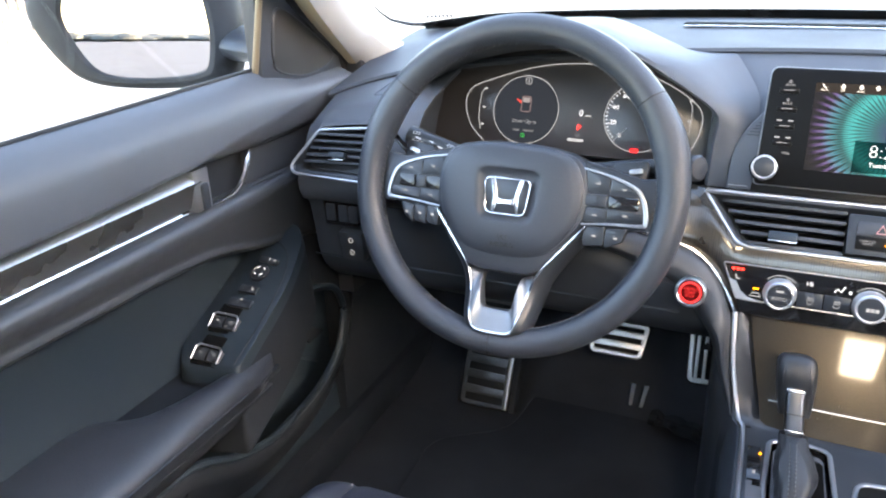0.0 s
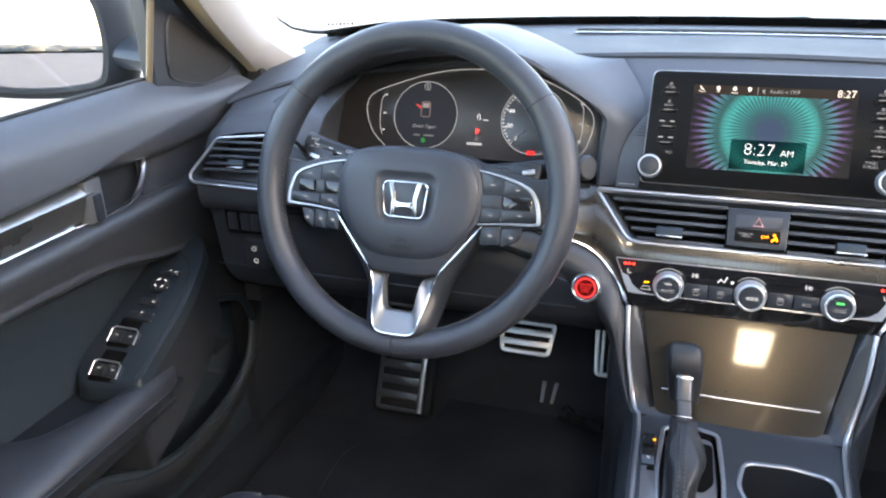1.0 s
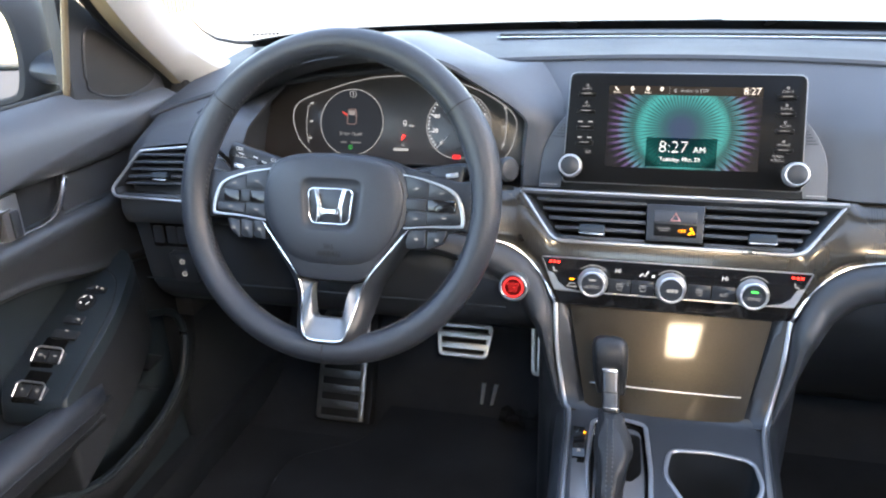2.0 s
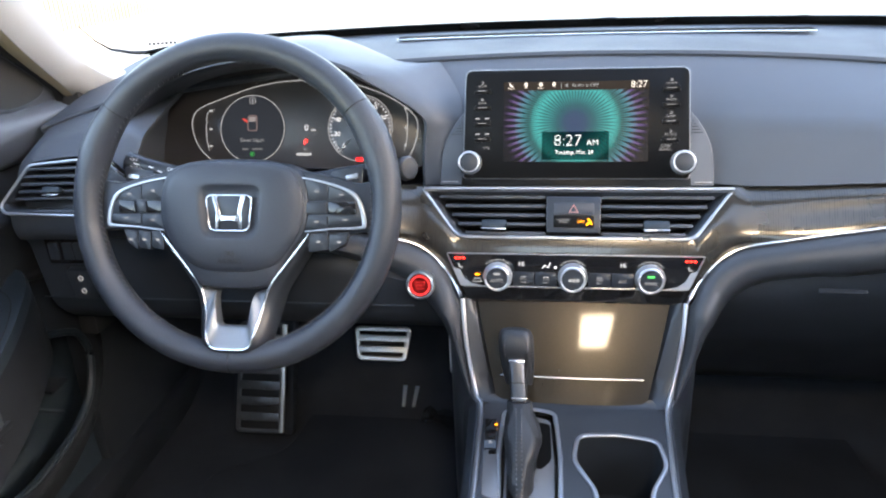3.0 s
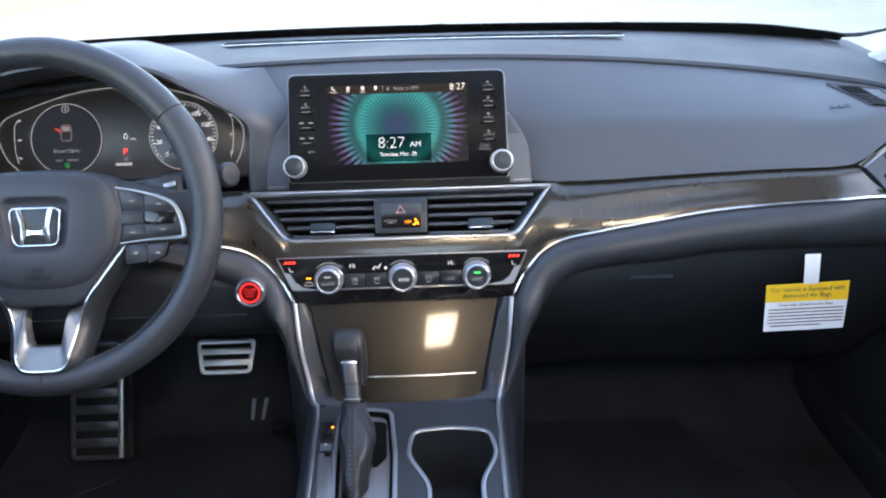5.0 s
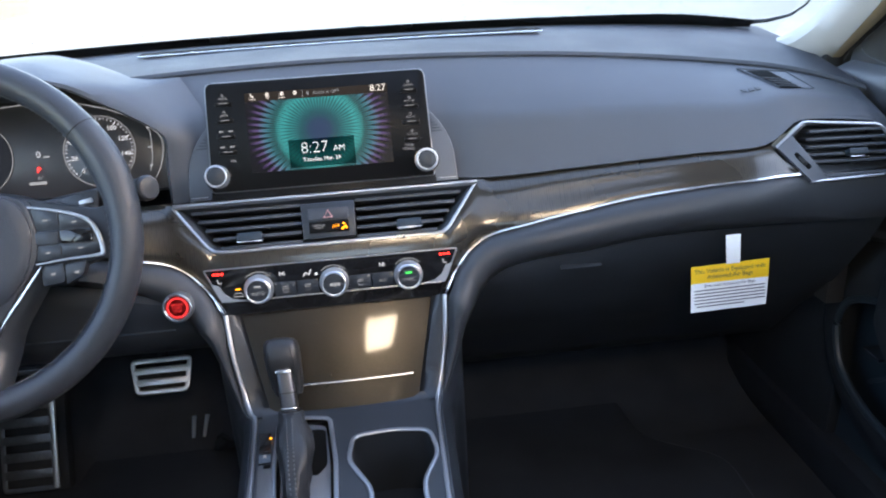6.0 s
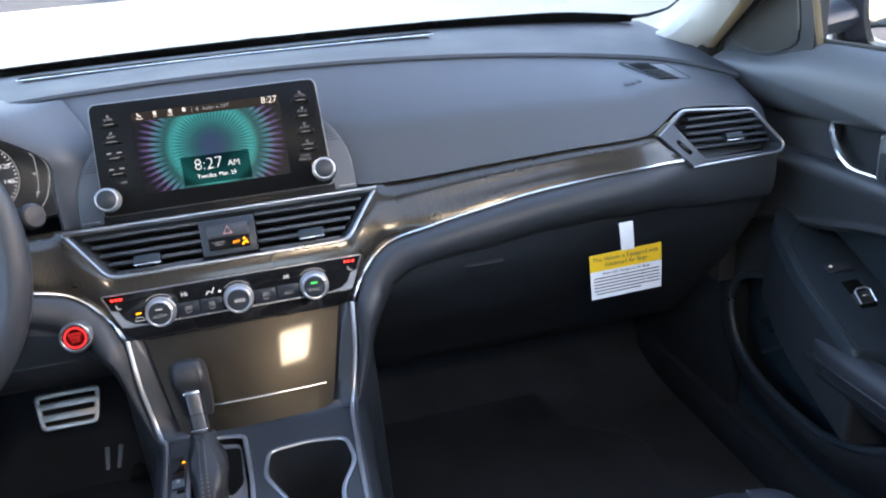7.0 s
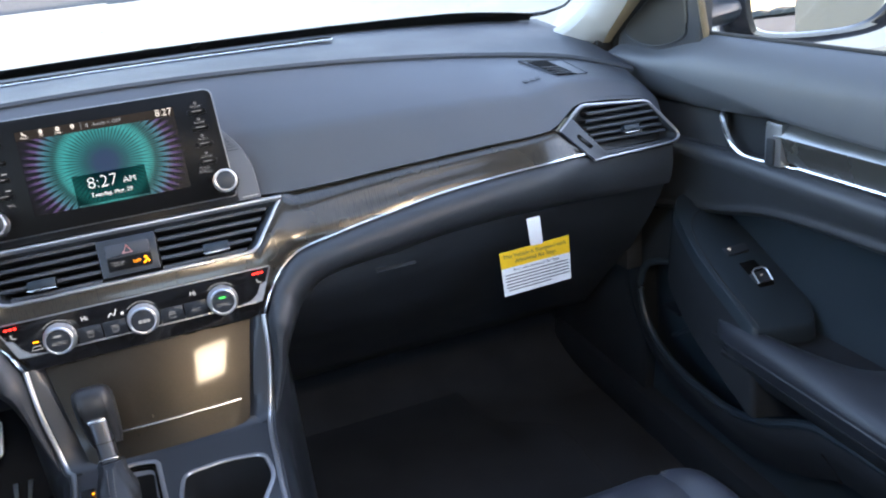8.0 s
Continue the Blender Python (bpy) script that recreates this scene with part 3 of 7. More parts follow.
def door(s, label):
    d = thing("door_1" if s < 0 else "door_2", label, "car door", (s * 0.85, -0.4, 0.1), "structure")
    # upper pad: sloping top, a crease, and an underside that widens to the front
    rows = []
    for y in DY:
        low, cr = pad_low(y), pad_crease(y)
        back = max(0.0, min(1.0, (-0.17 - y) / 0.04))
        curl = 0.026 * max(0.0, (y - 0.125) / 0.024) ** 3
        drop = 0.026 * max(0.0, min(1.0, (y + 0.07) / 0.10)) ** 1.3
        prof = ((0.790, 0.689), (0.778, 0.6895), (0.770, 0.687), (0.757, 0.6775), (0.746, 0.667), (0.7395, 0.657), (0.7365, max(0.646, cr + 0.004)), (0.7353, cr + 0.0012), (0.7355, cr - 0.0008), (0.7372, cr - 0.0045), (0.748 + 0.006 * back, low + 0.3 * (cr - low)), (0.757 + 0.011 * back, low + 0.003), (0.763 + 0.010 * back, low), (0.80, low))
        rows.append([Vector((s * (x + curl * (1 if x < 0.775 else 0.3)), y, z - drop * max(0.0, (z - 0.650) / 0.039))) for x, z in prof])
    part("upper_pad", sheet(rows, 0.004), M_DASH, d)
    # recess behind the pull, with the trim strip
    rows = [[(s * 0.778, y, 0.60), (s * 0.780, y, 0.57), (s * 0.778, y, 0.535)] for y in (0.12, -1.05)]
    part("recess", sheet(rows, 0.003), M_POCKET, d)
    # middle band with the rounded lip of the inset below it
    rows = []
    for y in DY:
        e = inset_edge(y)
        wide = max(0.0, min(1.0, (e - 0.40) / 0.085))
        rows.append([Vector((s * x, y, z)) for x, z in ((0.79, 0.5445), (0.771, 0.5435), (0.758, 0.541), (0.7515, 0.536), (0.7495, 0.529), (0.7515, 0.520), (0.757, max(0.511, e + 0.022)), (0.7635, e + 0.014), (0.7665, e + 0.0085), (0.7660, e + 0.005), (0.7645, e + 0.002), (0.7650, e - 0.002), (0.7685, e - 0.005), (0.774, e - 0.010), (0.80 + 0.006 * wide, e - 0.013))])
    part("middle_band", sheet(rows, 0.004), M_BAND, d)
    # inset lower panel
    rows = [[Vector((s * x, y, z)) for x, z in ((0.785, 0.53), (0.802, 0.47), (0.812, 0.42), (0.812, 0.345), (0.800, 0.27), (0.785, 0.17), (0.775, 0.05), (0.77, -0.03))] for y in DY]
    part("lower_panel", sheet(rows, 0.004), M_LOWER, d)
    return d


door_l = door(-1, "driver's door with dark grey upper pad, gloss trim strip and window switches")
door_r = door(1, "passenger door with dark grey upper pad, gloss trim strip and armrest")

# ---- windscreen pillars ----
rear_edge = spline([(0.760, 0.175, 0.650), (0.754, 0.153, 0.667), (0.722, 0.0, 0.770), (0.668, -0.20, 0.930), (0.615, -0.42, 1.085)], 6)
front_edge = spline([(0.690, 0.270, 0.672), (0.712, 0.215, 0.690), (0.716, 0.12, 0.752), (0.665, -0.09, 0.925), (0.60, -0.31, 1.110)], 6)
for s in (1, -1):
    rows, band = [], []
    for a, b in zip(rear_edge, front_edge):
        c = a + Vector((-0.012, -0.004, 0.004))
        m1, m2 = c.lerp(b, 0.35) + Vector((-0.010, -0.006, 0.002)), c.lerp(b, 0.75) + Vector((-0.008, -0.004, 0.002))
        rows.append([Vector((s * q.x, q.y, q.z)) for q in (c + Vector((0.004, 0, 0)), c, m1, m2, b, b + Vector((0.012, 0.03, 0.0)), b + Vector((0.05, 0.05, -0.01)))])
        band.append([Vector((s * q.x, q.y, q.z)) for q in (a + Vector((0.035, 0.03, -0.01)), a + Vector((0.004, 0.003, -0.001)), a, c + Vector((0.001, 0, 0)), c + Vector((0.004, 0.006, 0.001)))])
    pil = whole("pillar_left" if s < 0 else "pillar_right", sheet(rows, 0.006), M_PILLAR, "pale grey windscreen pillar trim, rear edge tinted warm for bounced sunlight", "pillar", "structure")
    part("edge_strip", sheet(band, 0.003), M_WARMLIT, pil, "edge strip tinted warm for bounced sunlight")

# ---- steering wheel ----
WHEEL = facing((-0.392, -0.105, 0.582), 20)
wheel = thing("steering_wheel", "black leather three-spoke steering wheel with silver accents", "steering wheel", (-0.392, -0.06, 0.56))
bm = bmesh.new()
rows = []
NR = 96
for i in range(NR):
    a = 2 * math.pi * i / NR
    deg = math.degrees(a) % 360
    grip = sum(math.exp(-((deg - c) / 12) ** 2) for c in (22, 158)) * 0.0025
    r = 0.0169 + grip
    c = Vector((0.1825 * math.cos(a), 0.1812 * math.sin(a), 0))
    out = Vector((math.cos(a), math.sin(a), 0))
    rows.append([WHEEL @ (c + out * r * math.cos(p) + Vector((0, 0, 1)) * 0.0185 * math.sin(p)) for p in [2 * math.pi * k / 14 for k in range(14)]])
grid(bm, rows + [rows[0]], wrap=True)
rim = part("rim", bm, M_LEATHER, wheel, "stitched black leather rim")
HUB = WHEEL @ pose(0.002, 0, -0.011)        # the boss and spokes sit back from the rim
half = [(0.0, 0.052), (0.040, 0.0505), (0.068, 0.0445), (0.0835, 0.033), (0.0905, 0.011), (0.0912, -0.012), (0.086, -0.033), (0.065, -0.064), (0.046, -0.090), (0.031, -0.0975)]
boss = [(p.x, p.y) for p in spline([(x, y, 0) for x, y in half] + [(0, -0.099, 0)] + [(-x, y, 0) for x, y in reversed(half[1:])], 5, True)]
bm = bmesh.new()
prism(bm, boss, HUB @ pose(0, 0, 0.0205), 0.050, 0.008)
hub = part("airbag_cover", bm, M_LEATHER, wheel)

# ---- dashboard details ----
M_SLAT = material("vent_slat_plastic", (0.044, 0.050, 0.061), 0.42, var=0.08, bump=0.1)
# Near black for the shade inside vents, slots and wells, flat ones too.
M_VOID = material("opening_shade", (0.006, 0.006, 0.006), 0.8, var=0.2, bump=0.0, spec=0.04)
M_RED, M_AMBER, M_GREEN = glow("red_lamp", (1.0, 0.03, 0.02), 3.0), glow("amber_lamp", (1.0, 0.33, 0.01), 2.0), glow("green_lamp", (0.05, 0.9, 0.15), 0.9)
M_LIT = glow("white_backlight", (0.8, 0.85, 0.9), 0.7)
M_LITDIM = glow("grey_backlight", (0.55, 0.58, 0.6), 0.36)


def bar(w, h, place, d=0.0004):
    bm = bmesh.new()
    rbox(bm, (w, h, d), place, 0)
    return bm


# middle vents: throat, chrome frame, slats, tabs
VENT = facing((0, 0.014, 0.562), 29)      # local y runs up the face, 0 at its top edge


def vent_pt(x, y, z=0.0):
    return VENT @ Vector((x, y, z))


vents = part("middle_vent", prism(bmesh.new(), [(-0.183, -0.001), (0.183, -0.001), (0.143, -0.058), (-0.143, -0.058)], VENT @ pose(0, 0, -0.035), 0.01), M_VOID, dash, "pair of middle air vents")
bm = bmesh.new()
frame_line = [(0.190, 0.0), (0.184, -0.006), (0.150, -0.052), (0.143, -0.058), (0.134, -0.060)]
outline = [(x, y) for x, y in frame_line] + [(-x, y) for x, y in reversed(frame_line)]
rows = []
for off, z in ((0.0, 0.001), (0.002, 0.002), (0.004, 0.0), (0.007, -0.012), (0.009, -0.036)):
    rows.append([vent_pt(x - math.copysign(off * 1.2, x), y + (-off if y > -0.004 else off * 0.8), z) for x, y in outline])
grid(bm, rows, wrap=True)
part("vent_wall", bm, M_SATIN, vents)
bm = bmesh.new()
tube(bm, [vent_pt(*q, 0.001) for q in rounded(outline, 0.006)], 0.0026, 8, closed=True)
part("vent_frame", bm, M_SILVER, vents, "satin silver vent frame")
bm = bmesh.new()
tube(bm, [vent_pt(x, 0.0015, 0.004) for x in (-0.187, -0.1, 0, 0.1, 0.190)], 0.0034, 8, flat=0.8)
part("top_bar", bm, M_SILVER, vents, "bright satin bar")
for side in (-1, 1):
    for i, y in enumerate((-0.0075, -0.0190, -0.0305, -0.0420, -0.0535)):
        half_out = 0.184 + (y - 0.002) * 0.74
        xa, xb = sorted((side * 0.034, side * (half_out - 0.008)))
        bm = bmesh.new()
        rbox(bm, (xb - xa, 0.0046, 0.026), VENT @ pose((xa + xb) / 2, y, -0.016, 3), 0.0016)
        part("slat", bm, M_SLAT, vents)
    bm = bmesh.new()
    rbox(bm, (0.031, 0.011, 0.014), VENT @ pose(side * 0.0985 + 0.001, -0.0445, -0.001, -14), 0.0025)
    part("tab", bm, M_LOWER, vents)
    bm = bmesh.new()
    rbox(bm, (0.031, 0.0018, 0.003), VENT @ pose(side * 0.0985 + 0.001, -0.0497, 0.0064), 0.0007)
    part("tab_edge", bm, M_CHROME, vents)

# hazard switch and airbag lamp between the vents
haz = part("switch_block", prism(bmesh.new(), rounded([(-0.0335, -0.0085), (0.0335, -0.0085), (0.0325, -0.0535), (-0.0325, -0.0535)], 0.002), VENT @ pose(0, 0, 0.004), 0.035, 0.001), M_SATIN, dash)
HZ = VENT @ pose(0, 0, 0.0045)
part("hazard_button", prism(bmesh.new(), rounded([(-0.0245, -0.0165), (0.0250, -0.0165), (0.0250, -0.0310), (-0.0245, -0.0310)], 0.002), HZ @ pose(0, 0, 0.002), 0.004, 0.001), M_SLAT, haz)
part("display_window", prism(bmesh.new(), rounded([(-0.0245, -0.0325), (0.0250, -0.0325), (0.0250, -0.0475), (-0.0245, -0.0475)], 0.002), HZ @ pose(0, 0, 0.001), 0.003, 0.0005), M_BEZEL, haz)
bm = bmesh.new()
tri = [HZ @ Vector(q) for q in ((-0.0052, -0.0285, 0.0026), (0.0052, -0.0285, 0.0026), (0, -0.0195, 0.0026))]
tube(bm, tri, 0.0012, 5, closed=True)
part("warning_triangle", bm, material("pink_print", (0.75, 0.35, 0.33), 0.6, bump=0), haz)
lettering("airbag_words", "PASSENGER\nAIRBAG", 0.0030, HZ @ pose(-0.0125, -0.0395, 0.0015), M_LITDIM, haz)
lettering("off_words", "OFF", 0.0052, HZ @ pose(0.0085, -0.0405, 0.0015), M_AMBER, haz)
bm = bmesh.new()
tube(bm, [HZ @ Vector(q) for q in ((0.0155, -0.0445, 0.0016), (0.0180, -0.0425, 0.0016), (0.0205, -0.0400, 0.0016), (0.0218, -0.0440, 0.0016))], 0.0012, 6)
lathe(bm, [(0.0, 0), (0.0016, 0.0003), (0, 0.0006)], HZ @ pose(0.0185, -0.0375, 0.0014), 12)
part("airbag_symbol", bm, M_AMBER, haz)

# climate panel
CLIM = facing((0, -0.0285, 0.470), 11.5)
clim = part("climate_panel", prism(bmesh.new(), rounded([(-0.157, 0.0235), (0.157, 0.0235), (0.131, -0.036), (-0.131, -0.036)], [0.003, 0.003, 0.006, 0.006]), CLIM @ pose(0, 0, 0.004), 0.016, 0.001), M_GLOSS, dash, "gloss black climate control panel")
CF = CLIM @ pose(0, 0, 0.0042)
bm = bmesh.new()
tube(bm, [CF @ Vector((*q, 0)) for q in rounded([(-0.156, 0.0225), (0.156, 0.0225), (0.138, -0.0190), (-0.138, -0.0190)], [0.003, 0.003, 0.008, 0.008])], 0.0010, 6, closed=True)
part("panel_frame", bm, M_BEVEL, clim, "satin metal outline")
for s in (-1, 1):
    part("corner_wedge", prism(bmesh.new(), [(s * 0.1485, 0.0045), (s * 0.1385, -0.0185), (s * 0.110, -0.0185), (s * 0.125, -0.0155), (s * 0.134, -0.0090), (s * 0.140, 0.0020)], CF @ pose(0, 0, 0.001), 0.002), M_RING, clim, "satin silver wedge")
    bm = bmesh.new()
    for k in (-0.0048, 0, 0.0048):
        rbox(bm, (0.0034, 0.0026, 0.001), CF @ pose(s * 0.1395 + k, 0.0165, 0.0004), 0.0005)
    part("seat_heat_lamp", bm, M_RED, clim, "red seat heater lamp")
    bm = bmesh.new()
    tube(bm, [CF @ Vector((s * 0.139 + q[0], q[1], 0.0004)) for q in ((-0.002, 0.010), (-0.001, 0.0055), (0.003, 0.005))], 0.0009, 5)
    part("seat_symbol", bm, M_LITDIM, clim)
for x, word in ((-0.092, "AUTO"), (0.0, ""), (0.0925, "SYNC")):
    K = CF @ pose(x, -0.006, 0)
    bm = bmesh.new()
    lathe(bm, [(0.0182, -0.003), (0.0182, 0.001), (0.0172, 0.0022), (0.0168, 0.010), (0.0160, 0.0125), (0.0145, 0.0137), (0.0132, 0.0132)], K, 44)
    knob = part("knob", bm, M_RING, clim, "knurled silver temperature knob")
    bm = bmesh.new()
    lathe(bm, [(0.0133, 0.009), (0.0132, 0.0131), (0.0127, 0.0136), (0.0, 0.0138)], K, 36)
    part("knob_face", bm, M_SATIN, knob)
    if word:
        lettering("knob_word", word, 0.0058, K @ pose(0, -0.003, 0.0142), M_LITDIM, knob)
        bm = bar(0.008, 0.0022, K @ pose(0, 0.0055, 0.0141))
        part("knob_lamp", bm, M_GREEN if word == "SYNC" else M_LITDIM, knob)
    else:
        bm = bmesh.new()
        for k in (-0.003, 0.0015, 0.006):
            rbox(bm, (0.0035, 0.004, 0.0005), K @ pose(k, -0.0005, 0.0141), 0)
        part("fan_symbol", bm, M_LITDIM, knob)
    bm = bmesh.new()
    tube(bm, [K @ Vector((0.0212 * math.cos(a), 0.0212 * math.sin(a), 0.0006)) for a in linspace(0.8, 2.35, 12)], 0.00045, 5)
    part("scale_arc", bm, M_LITDIM, clim)
for x in (-0.0625, 0.0605):
    lettering("temperature", "Hi", 0.0080, CF @ pose(x, 0.010, 0.0006), M_LIT, clim)
for i, x in enumerate((-0.0600, -0.0325, 0.0325, 0.0605)):
    part("climate_button", prism(bmesh.new(), rounded([(x - 0.0131, 0.000), (x + 0.0131, 0.000), (x + 0.0131, -0.0178), (x - 0.0131, -0.0178)], 0.0008), CF @ pose(0, 0, 0.0006), 0.003, 0.0003), M_SATIN, clim)
    if i == 3:
        lettering("button_word", "A/C", 0.006, CF @ pose(x, -0.010, 0.0009), M_LITDIM, clim)
    else:
        bm = bmesh.new()
        tube(bm, [CF @ Vector((x + q[0], q[1], 0.0010)) for q in ((-0.0038, -0.0085), (0.0038, -0.0085), (0.0024, -0.013), (-0.0024, -0.013))], 0.0004, 4, closed=True)
        rbox(bm, (0.007, 0.0009, 0.0004), CF @ pose(x, -0.006, 0.0010), 0)
        part("button_symbol", bm, M_LITDIM, clim)
bm = bmesh.new()
tube(bm, [CF @ Vector(q) for q in ((-0.037, 0.005, 0.0006), (-0.034, 0.009, 0.0006), (-0.030, 0.006, 0.0006), (-0.027, 0.0125, 0.0006))], 0.0007, 5)
rbox(bm, (0.003, 0.003, 0.0004), CF @ pose(-0.021, 0.0065, 0.0006), 0)
part("airflow_symbol", bm, M_LIT, clim)
part("recirculation_lamp", bar(0.0058, 0.0018, CF @ pose(-0.1175, -0.004, 0.0006)), M_AMBER, clim, "amber lamp")
bm = bmesh.new()
tube(bm, [CF @ Vector((-0.1175 + q[0], -0.011 + q[1], 0.0006)) for q in ((-0.006, -0.002), (0.006, -0.002), (0.0035, 0.002), (-0.0035, 0.002))], 0.0006, 5, closed=True)
part("recirculation_symbol", bm, M_LITDIM, clim)

# start button on the rolled edge
ST = facing((-0.187, -0.054, 0.4595), 14)
SC = Matrix.Diagonal((0.84, 0.84, 1, 1))
bm = bmesh.new()
lathe(bm, [(0.0215, -0.012), (0.0215, 0.001), (0.0205, 0.003), (0.0185, 0.0038), (0.017, 0.003), (0.0165, 0.0)], ST @ SC, 40)
start = part("start_button", bm, M_SILVER, dash, "red engine start button with silver ring")
bm = bmesh.new()
lathe(bm, [(0.0166, -0.004), (0.0166, 0.001), (0.0155, 0.0022), (0.0, 0.0024)], ST @ SC, 36)
part("red_cap", bm, glow("red_cap_light", (0.30, 0.006, 0.006), 0.10), start)
bm = bmesh.new()
grid(bm, [[ST @ SC @ Vector((r * math.cos(a), r * math.sin(a), z)) for a in linspace(0, 2 * math.pi, 41)] for r, z in ((0.0152, 0.0020), (0.0150, 0.0028), (0.0138, 0.0031), (0.0126, 0.0029), (0.0124, 0.0020))])
part("lit_ring", bm, glow("red_ring_light", (1.0, 0.05, 0.05), 0.75), start)
lettering("start_words", "ENGINE\nSTART\nSTOP", 0.0050, ST @ SC @ pose(0, 0, 0.0027), glow("red_word_light", (1.0, 0.05, 0.05), 0.6), start)

# screen pod: the half-round plinth behind the screen
POD = facing((0, 0.0265, 0.612), 18.7)
arc = [(0.167, -0.046)] + [(0.166 * math.cos(a), -0.020 + 0.116 * math.sin(a)) for a in linspace(0, math.pi, 40)] + [(-0.167, -0.046)]
part("screen_plinth", prism(bmesh.new(), arc, POD @ pose(0, 0, -0.003), 0.05, 0.003), M_PLINTH, dash)
for s in (-1, 1):
    bm = bmesh.new()
    for i in range(5):
        for j in range(1 + i):
            rbox(bm, (0.0020, 0.0008, 0.0006), POD @ pose(s * (0.1395 + 0.0028 * j), 0.033 - 0.0036 * i, -0.0028), 0)
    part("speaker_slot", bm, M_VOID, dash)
    bm = bmesh.new()
    rbox(bm, (0.020, 0.0008, 0.001), POD @ pose(s * 0.154, -0.041, -0.0026), 0)
    part("plinth_seam", bm, M_SILVER, dash)
# Strip painted black for the shadow on the plinth below the screen.
part("plinth_shade", prism(bmesh.new(), [(-0.139, -0.0360), (0.139, -0.0360), (0.140, -0.0458), (-0.140, -0.0458)], POD, 0.006, 0.001), M_BEZEL, dash, "black strip standing for the shade under the screen")

# windscreen demister slot with its bright rail
bm = bmesh.new()
rail = [(x, 0.300 + 0.0 * x, 0.7155 - 0.03 * x * x) for x in linspace(-0.27, 0.345, 16)]
tube(bm, rail, 0.002, 6, flat=0.6)
part("demister_rail", bm, M_CHROME, dash, "bright demister rail")
bm = bmesh.new()
rows = [[Vector(q) + Vector((0, d, 0.0012 + h)) for d, h in ((0.004, 0), (0.008, 0.0005), (0.030, 0.0005), (0.034, 0))] for q in rail]
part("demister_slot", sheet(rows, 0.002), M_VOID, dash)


# side vents with chrome surround, slats and thumb wheel
def side_vent(s):
    pts = [(0.551, -0.052, 0.594), (0.588, -0.042, 0.621), (0.684, -0.050, 0.613), (0.719, -0.074, 0.567), (0.712, -0.080, 0.5585), (0.584, -0.081, 0.5565)]
    P = [Vector((s * x, y, z)) for x, y, z in pts]
    cen = sum(P, Vector()) / 6
    nrm = Vector((-0.10 * s, -0.97, 0.2)).normalized()
    ring = []
    for i in range(6):
        a, b, c = P[i - 1], P[i], P[(i + 1) % 6]
        q, e = b + (a - b).normalized() * 0.006, b + (c - b).normalized() * 0.006
        ring += [q, (q + e + 2 * b) / 4, e]
    bm = bmesh.new()
    tube(bm, [P[0]] + ring[2:-2] + [P[5]], 0.0021, 8, up=tuple(nrm))
    v = part("side_vent", bm, M_SILVER, dash, "side air vent with chrome surround")
    bm = bmesh.new()
    rows = [[q + (cen - q) * k + nrm * z for q in ring] for k, z in ((0.0, 0.0), (0.06, 0.0), (0.10, -0.008), (0.12, -0.035))]
    grid(bm, rows, wrap=True)
    bm.faces.new([v2 for v2 in bm.verts[-len(ring):]])
    part("vent_wall", bm, M_SATIN, v)
    rot = pose(0, 0, 0, 78, 0, -6 * s).to_3x3().to_4x4()
    for i, t in enumerate((0.17, 0.335, 0.50, 0.665, 0.82)):
        z = 0.616 + (0.559 - 0.616) * t
        x0, x1 = 0.592 + 0.022 * abs(t - 0.4), 0.683 + 0.030 * t
        bm = bmesh.new()
        rbox(bm, (x1 - x0, 0.0036, 0.022), Matrix.Translation((s * (x0 + x1) / 2, -0.052 + 0.010 + 0.012 * (0.5 - t), z)) @ rot, 0.001)
        part("slat", bm, M_SLAT, v)
    bm = bmesh.new()
    rbox(bm, (0.023, 0.008, 0.012), Matrix.Translation((s * 0.652, -0.060, 0.583)) @ rot @ pose(0, 0, 0, -16), 0.002)
    part("tab", bm, M_LOWER, v)
    bm = bmesh.new()
    rbox(bm, (0.023, 0.0014, 0.003), Matrix.Translation((s * 0.652, -0.0672, 0.5795)) @ rot, 0.0005)
    part("tab_edge", bm, M_CHROME, v)
    # blade with the thumb wheel
    n0, n5 = P[0].lerp(P[1], 0.55), P[5].lerp(P[4], 0.19)
    q = [P[0] + nrm * 0.001, n0 - nrm * 0.001, n5 - nrm * 0.001, P[5] + nrm * 0.001]
    mid = sum(q, Vector()) / 4
    bm = bmesh.new()
    grid(bm, [[p + (mid - p) * k + nrm * z for p in q] for k, z in ((0.0, -0.02), (0.0, 0.0), (0.03, 0.0018), (0.07, 0.0025))], wrap=True, cap=True)
    bl = part("vent_blade", bm, M_PLINTH, v)
    ax = (q[3] - q[0]).normalized()
    w = nrm.cross(ax).normalized()
    TW = Matrix((( ax.x, w.x, nrm.x, mid.x), (ax.y, w.y, nrm.y, mid.y), (ax.z, w.z, nrm.z, mid.z), (0, 0, 0, 1))) @ pose(0, 0, 0.0026)
    bm = bmesh.new()
    prism(bm, rounded([(-0.0125, -0.0028), (0.0125, -0.0028), (0.0125, 0.0028), (-0.0125, 0.0028)], 0.002), TW @ pose(0, 0, 0.0003), 0.002)
    part("wheel_slot", bm, M_VOID, bl)
    bm = bmesh.new()
    lathe(bm, [(0.001, -0.0018), (0.009, -0.0018), (0.0095, 0.0), (0.009, 0.0018), (0.001, 0.0018)], TW @ pose(0, 0, -0.006, 90), 24)
    part("thumb_wheel", bm, M_RUBBER, bl)


side_vent(1), side_vent(-1)


# small demister grilles at the ends of the dash and the airbag marking
def on_pad(x, t):
    pr = pad_profile(x)
    f = t * 8
    i = min(7, int(f))
    return pr[i].lerp(pr[i + 1], f - i)


